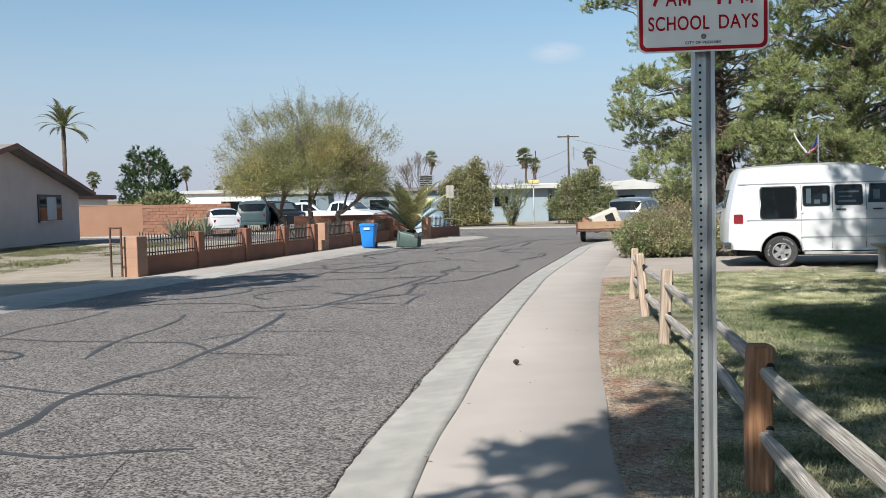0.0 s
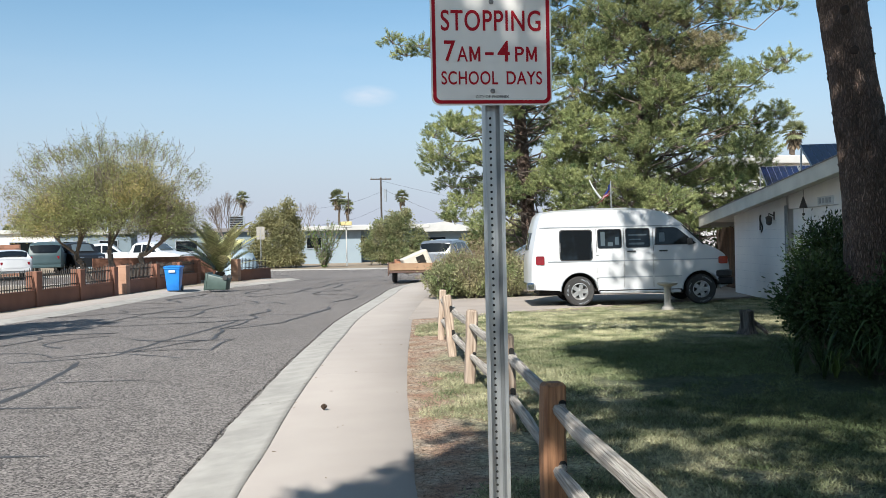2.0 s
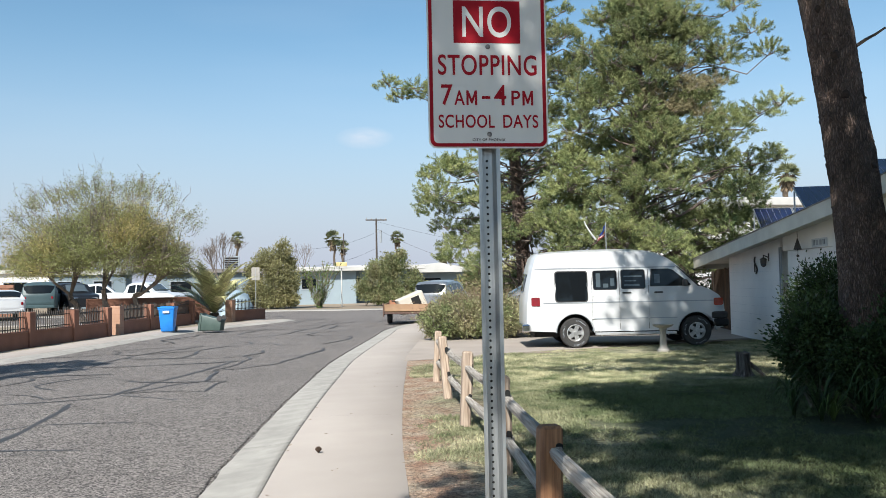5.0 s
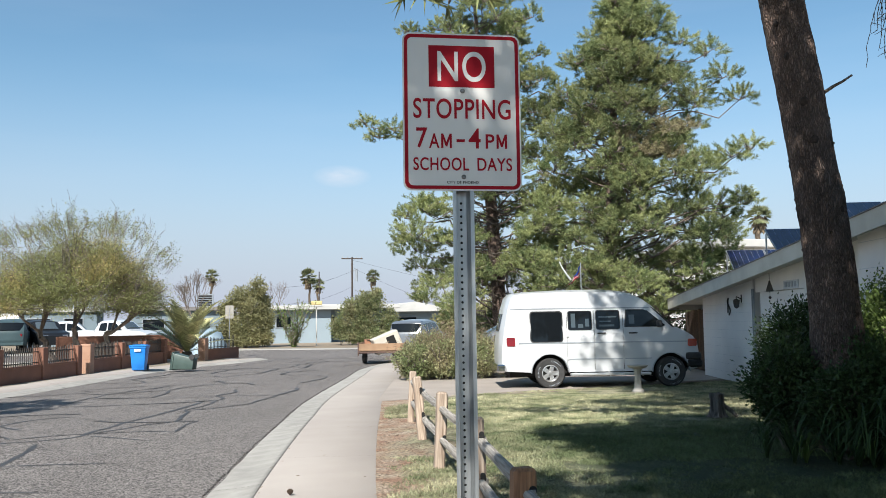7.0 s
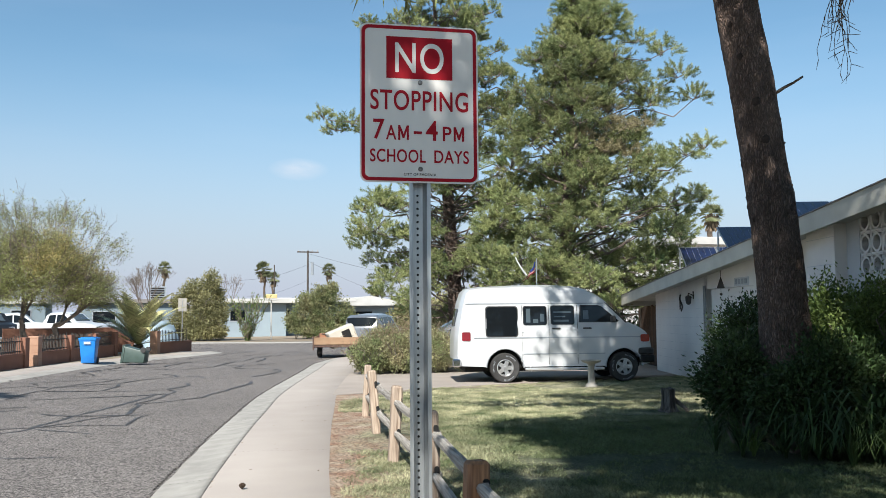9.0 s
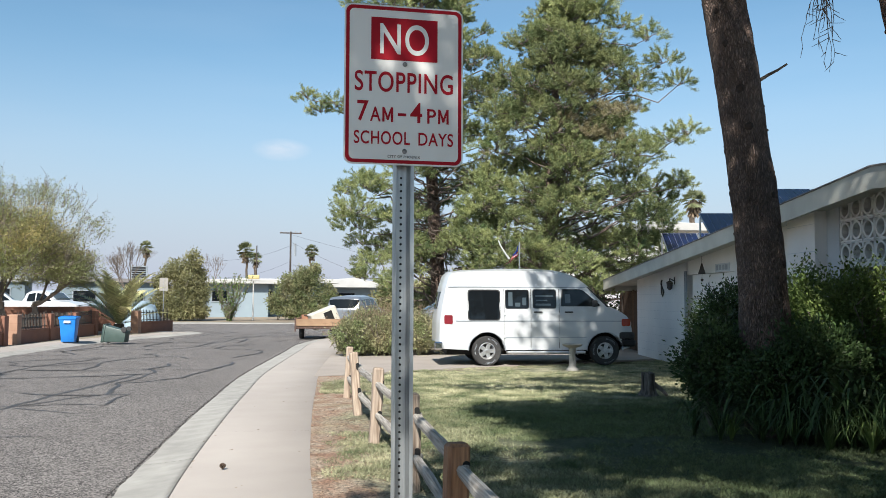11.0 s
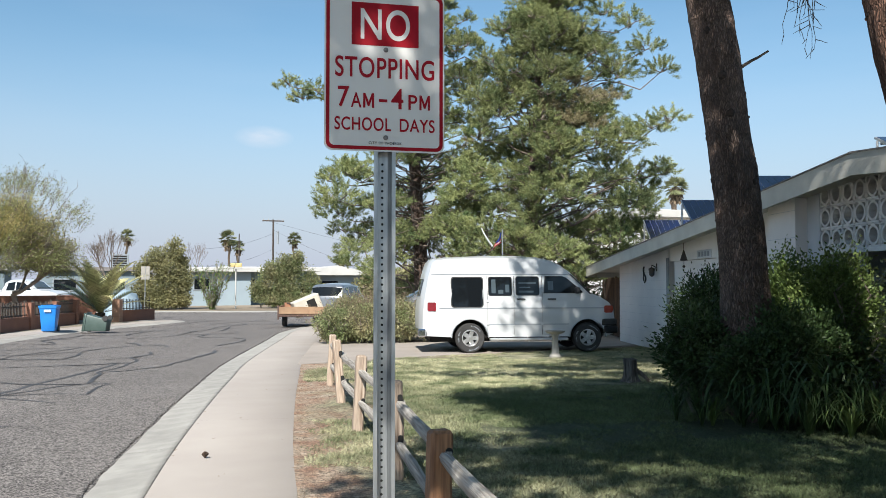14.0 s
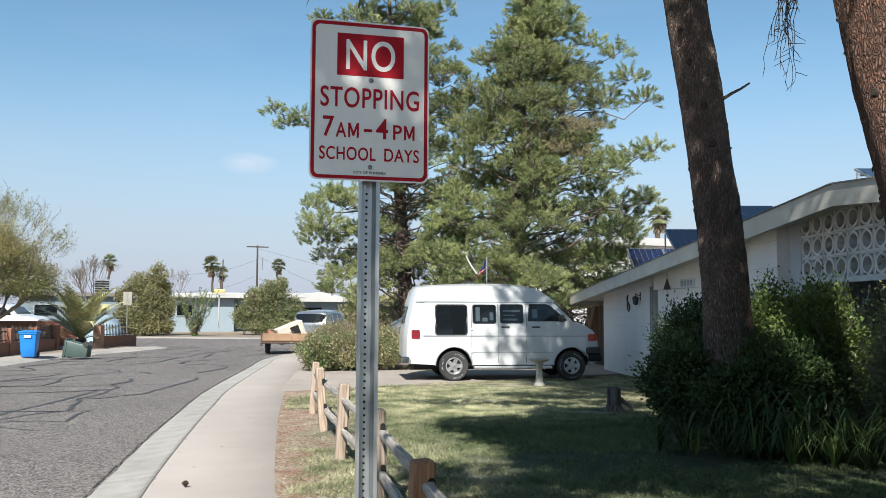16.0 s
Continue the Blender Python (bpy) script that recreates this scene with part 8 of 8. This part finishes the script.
def cloth(name, u0, u1, v0, v1, material):
    """A piece of the flag, which droops from its pole in folds: u runs along the fly, v down the hoist."""
    bm = bmesh.new()
    grid = []
    for i in range(7):
        u = u0 + (u1 - u0) * i / 6
        row = []
        for j in range(5):
            v = v0 + (v1 - v0) * j / 4
            row.append(bm.verts.new((-.02 - .44 * u * (.55 + .45 * v), .05 * math.sin(u * 13 + v * 2), 3.0 - .30 * v - .50 * u ** 1.2 * (1 - .45 * v))))
        grid.append(row)
    for a, b in zip(grid, grid[1:]):
        for j in range(4):
            bm.faces.new((a[j], b[j], b[j + 1], a[j + 1]))
    bmesh.ops.solidify(bm, geom=bm.faces[:], thickness=.006)
    return part(name, bm, material, fl, smooth=True)


cloth("flag_field", 0, .62, 0, .6, M["flagblue"])
for k in range(4):
    cloth("flag_stripe", .62, 1, k * .15, k * .15 + .145, M["flagred"] if k % 2 == 0 else M["labelwhite"])
for k in range(3):
    cloth("flag_stripe", 0, 1, .6 + k * .133, .6 + k * .133 + .128, M["flagred"] if k % 2 == 0 else M["labelwhite"])
bm = bmesh.new()
for k in range(5):
    f, g = k / 5, (k + 1) / 5
    rod(bm, (-.66 + .32 * f ** 1.3, -.1, 3.1 - .5 * f), (-.66 + .32 * g ** 1.3, -.1, 3.1 - .5 * g), .014 + .014 * f, .014 + .014 * g, 7)
part("slanted_staff", bm, M["labelwhite"], fl, "white staff bent beside the flag")
rp = thing("canopy_frame", pose(12.9, 23.9, 0), "navy canvas hung on thin posts beside the gate", "canopy")
bm = bmesh.new()
for x, y in ((0, 0), (.75, -.1), (.75, 1), (0, 1.1)):
    rod(bm, (x, y, 0), (x, y, 2.3), .025)
part("posts", bm, M["iron"], rp)
boxed("canvas", -.02, .72, -.06, -.03, 1.7, 2.2, M["navy"], rp, "navy canvas", .0)

# low range of tan wall and hills far behind
for x0, x1, y, h in ((18, 60, 92, 3.2), (-70, -32, 100, 2.6)):
    hw_ = boxed("far_wall", x0, x1, y, y + .3, 0, h, M["dirt"], None)
    tagged(hw_, "long tan wall in the distance", "wall", kind="structure")
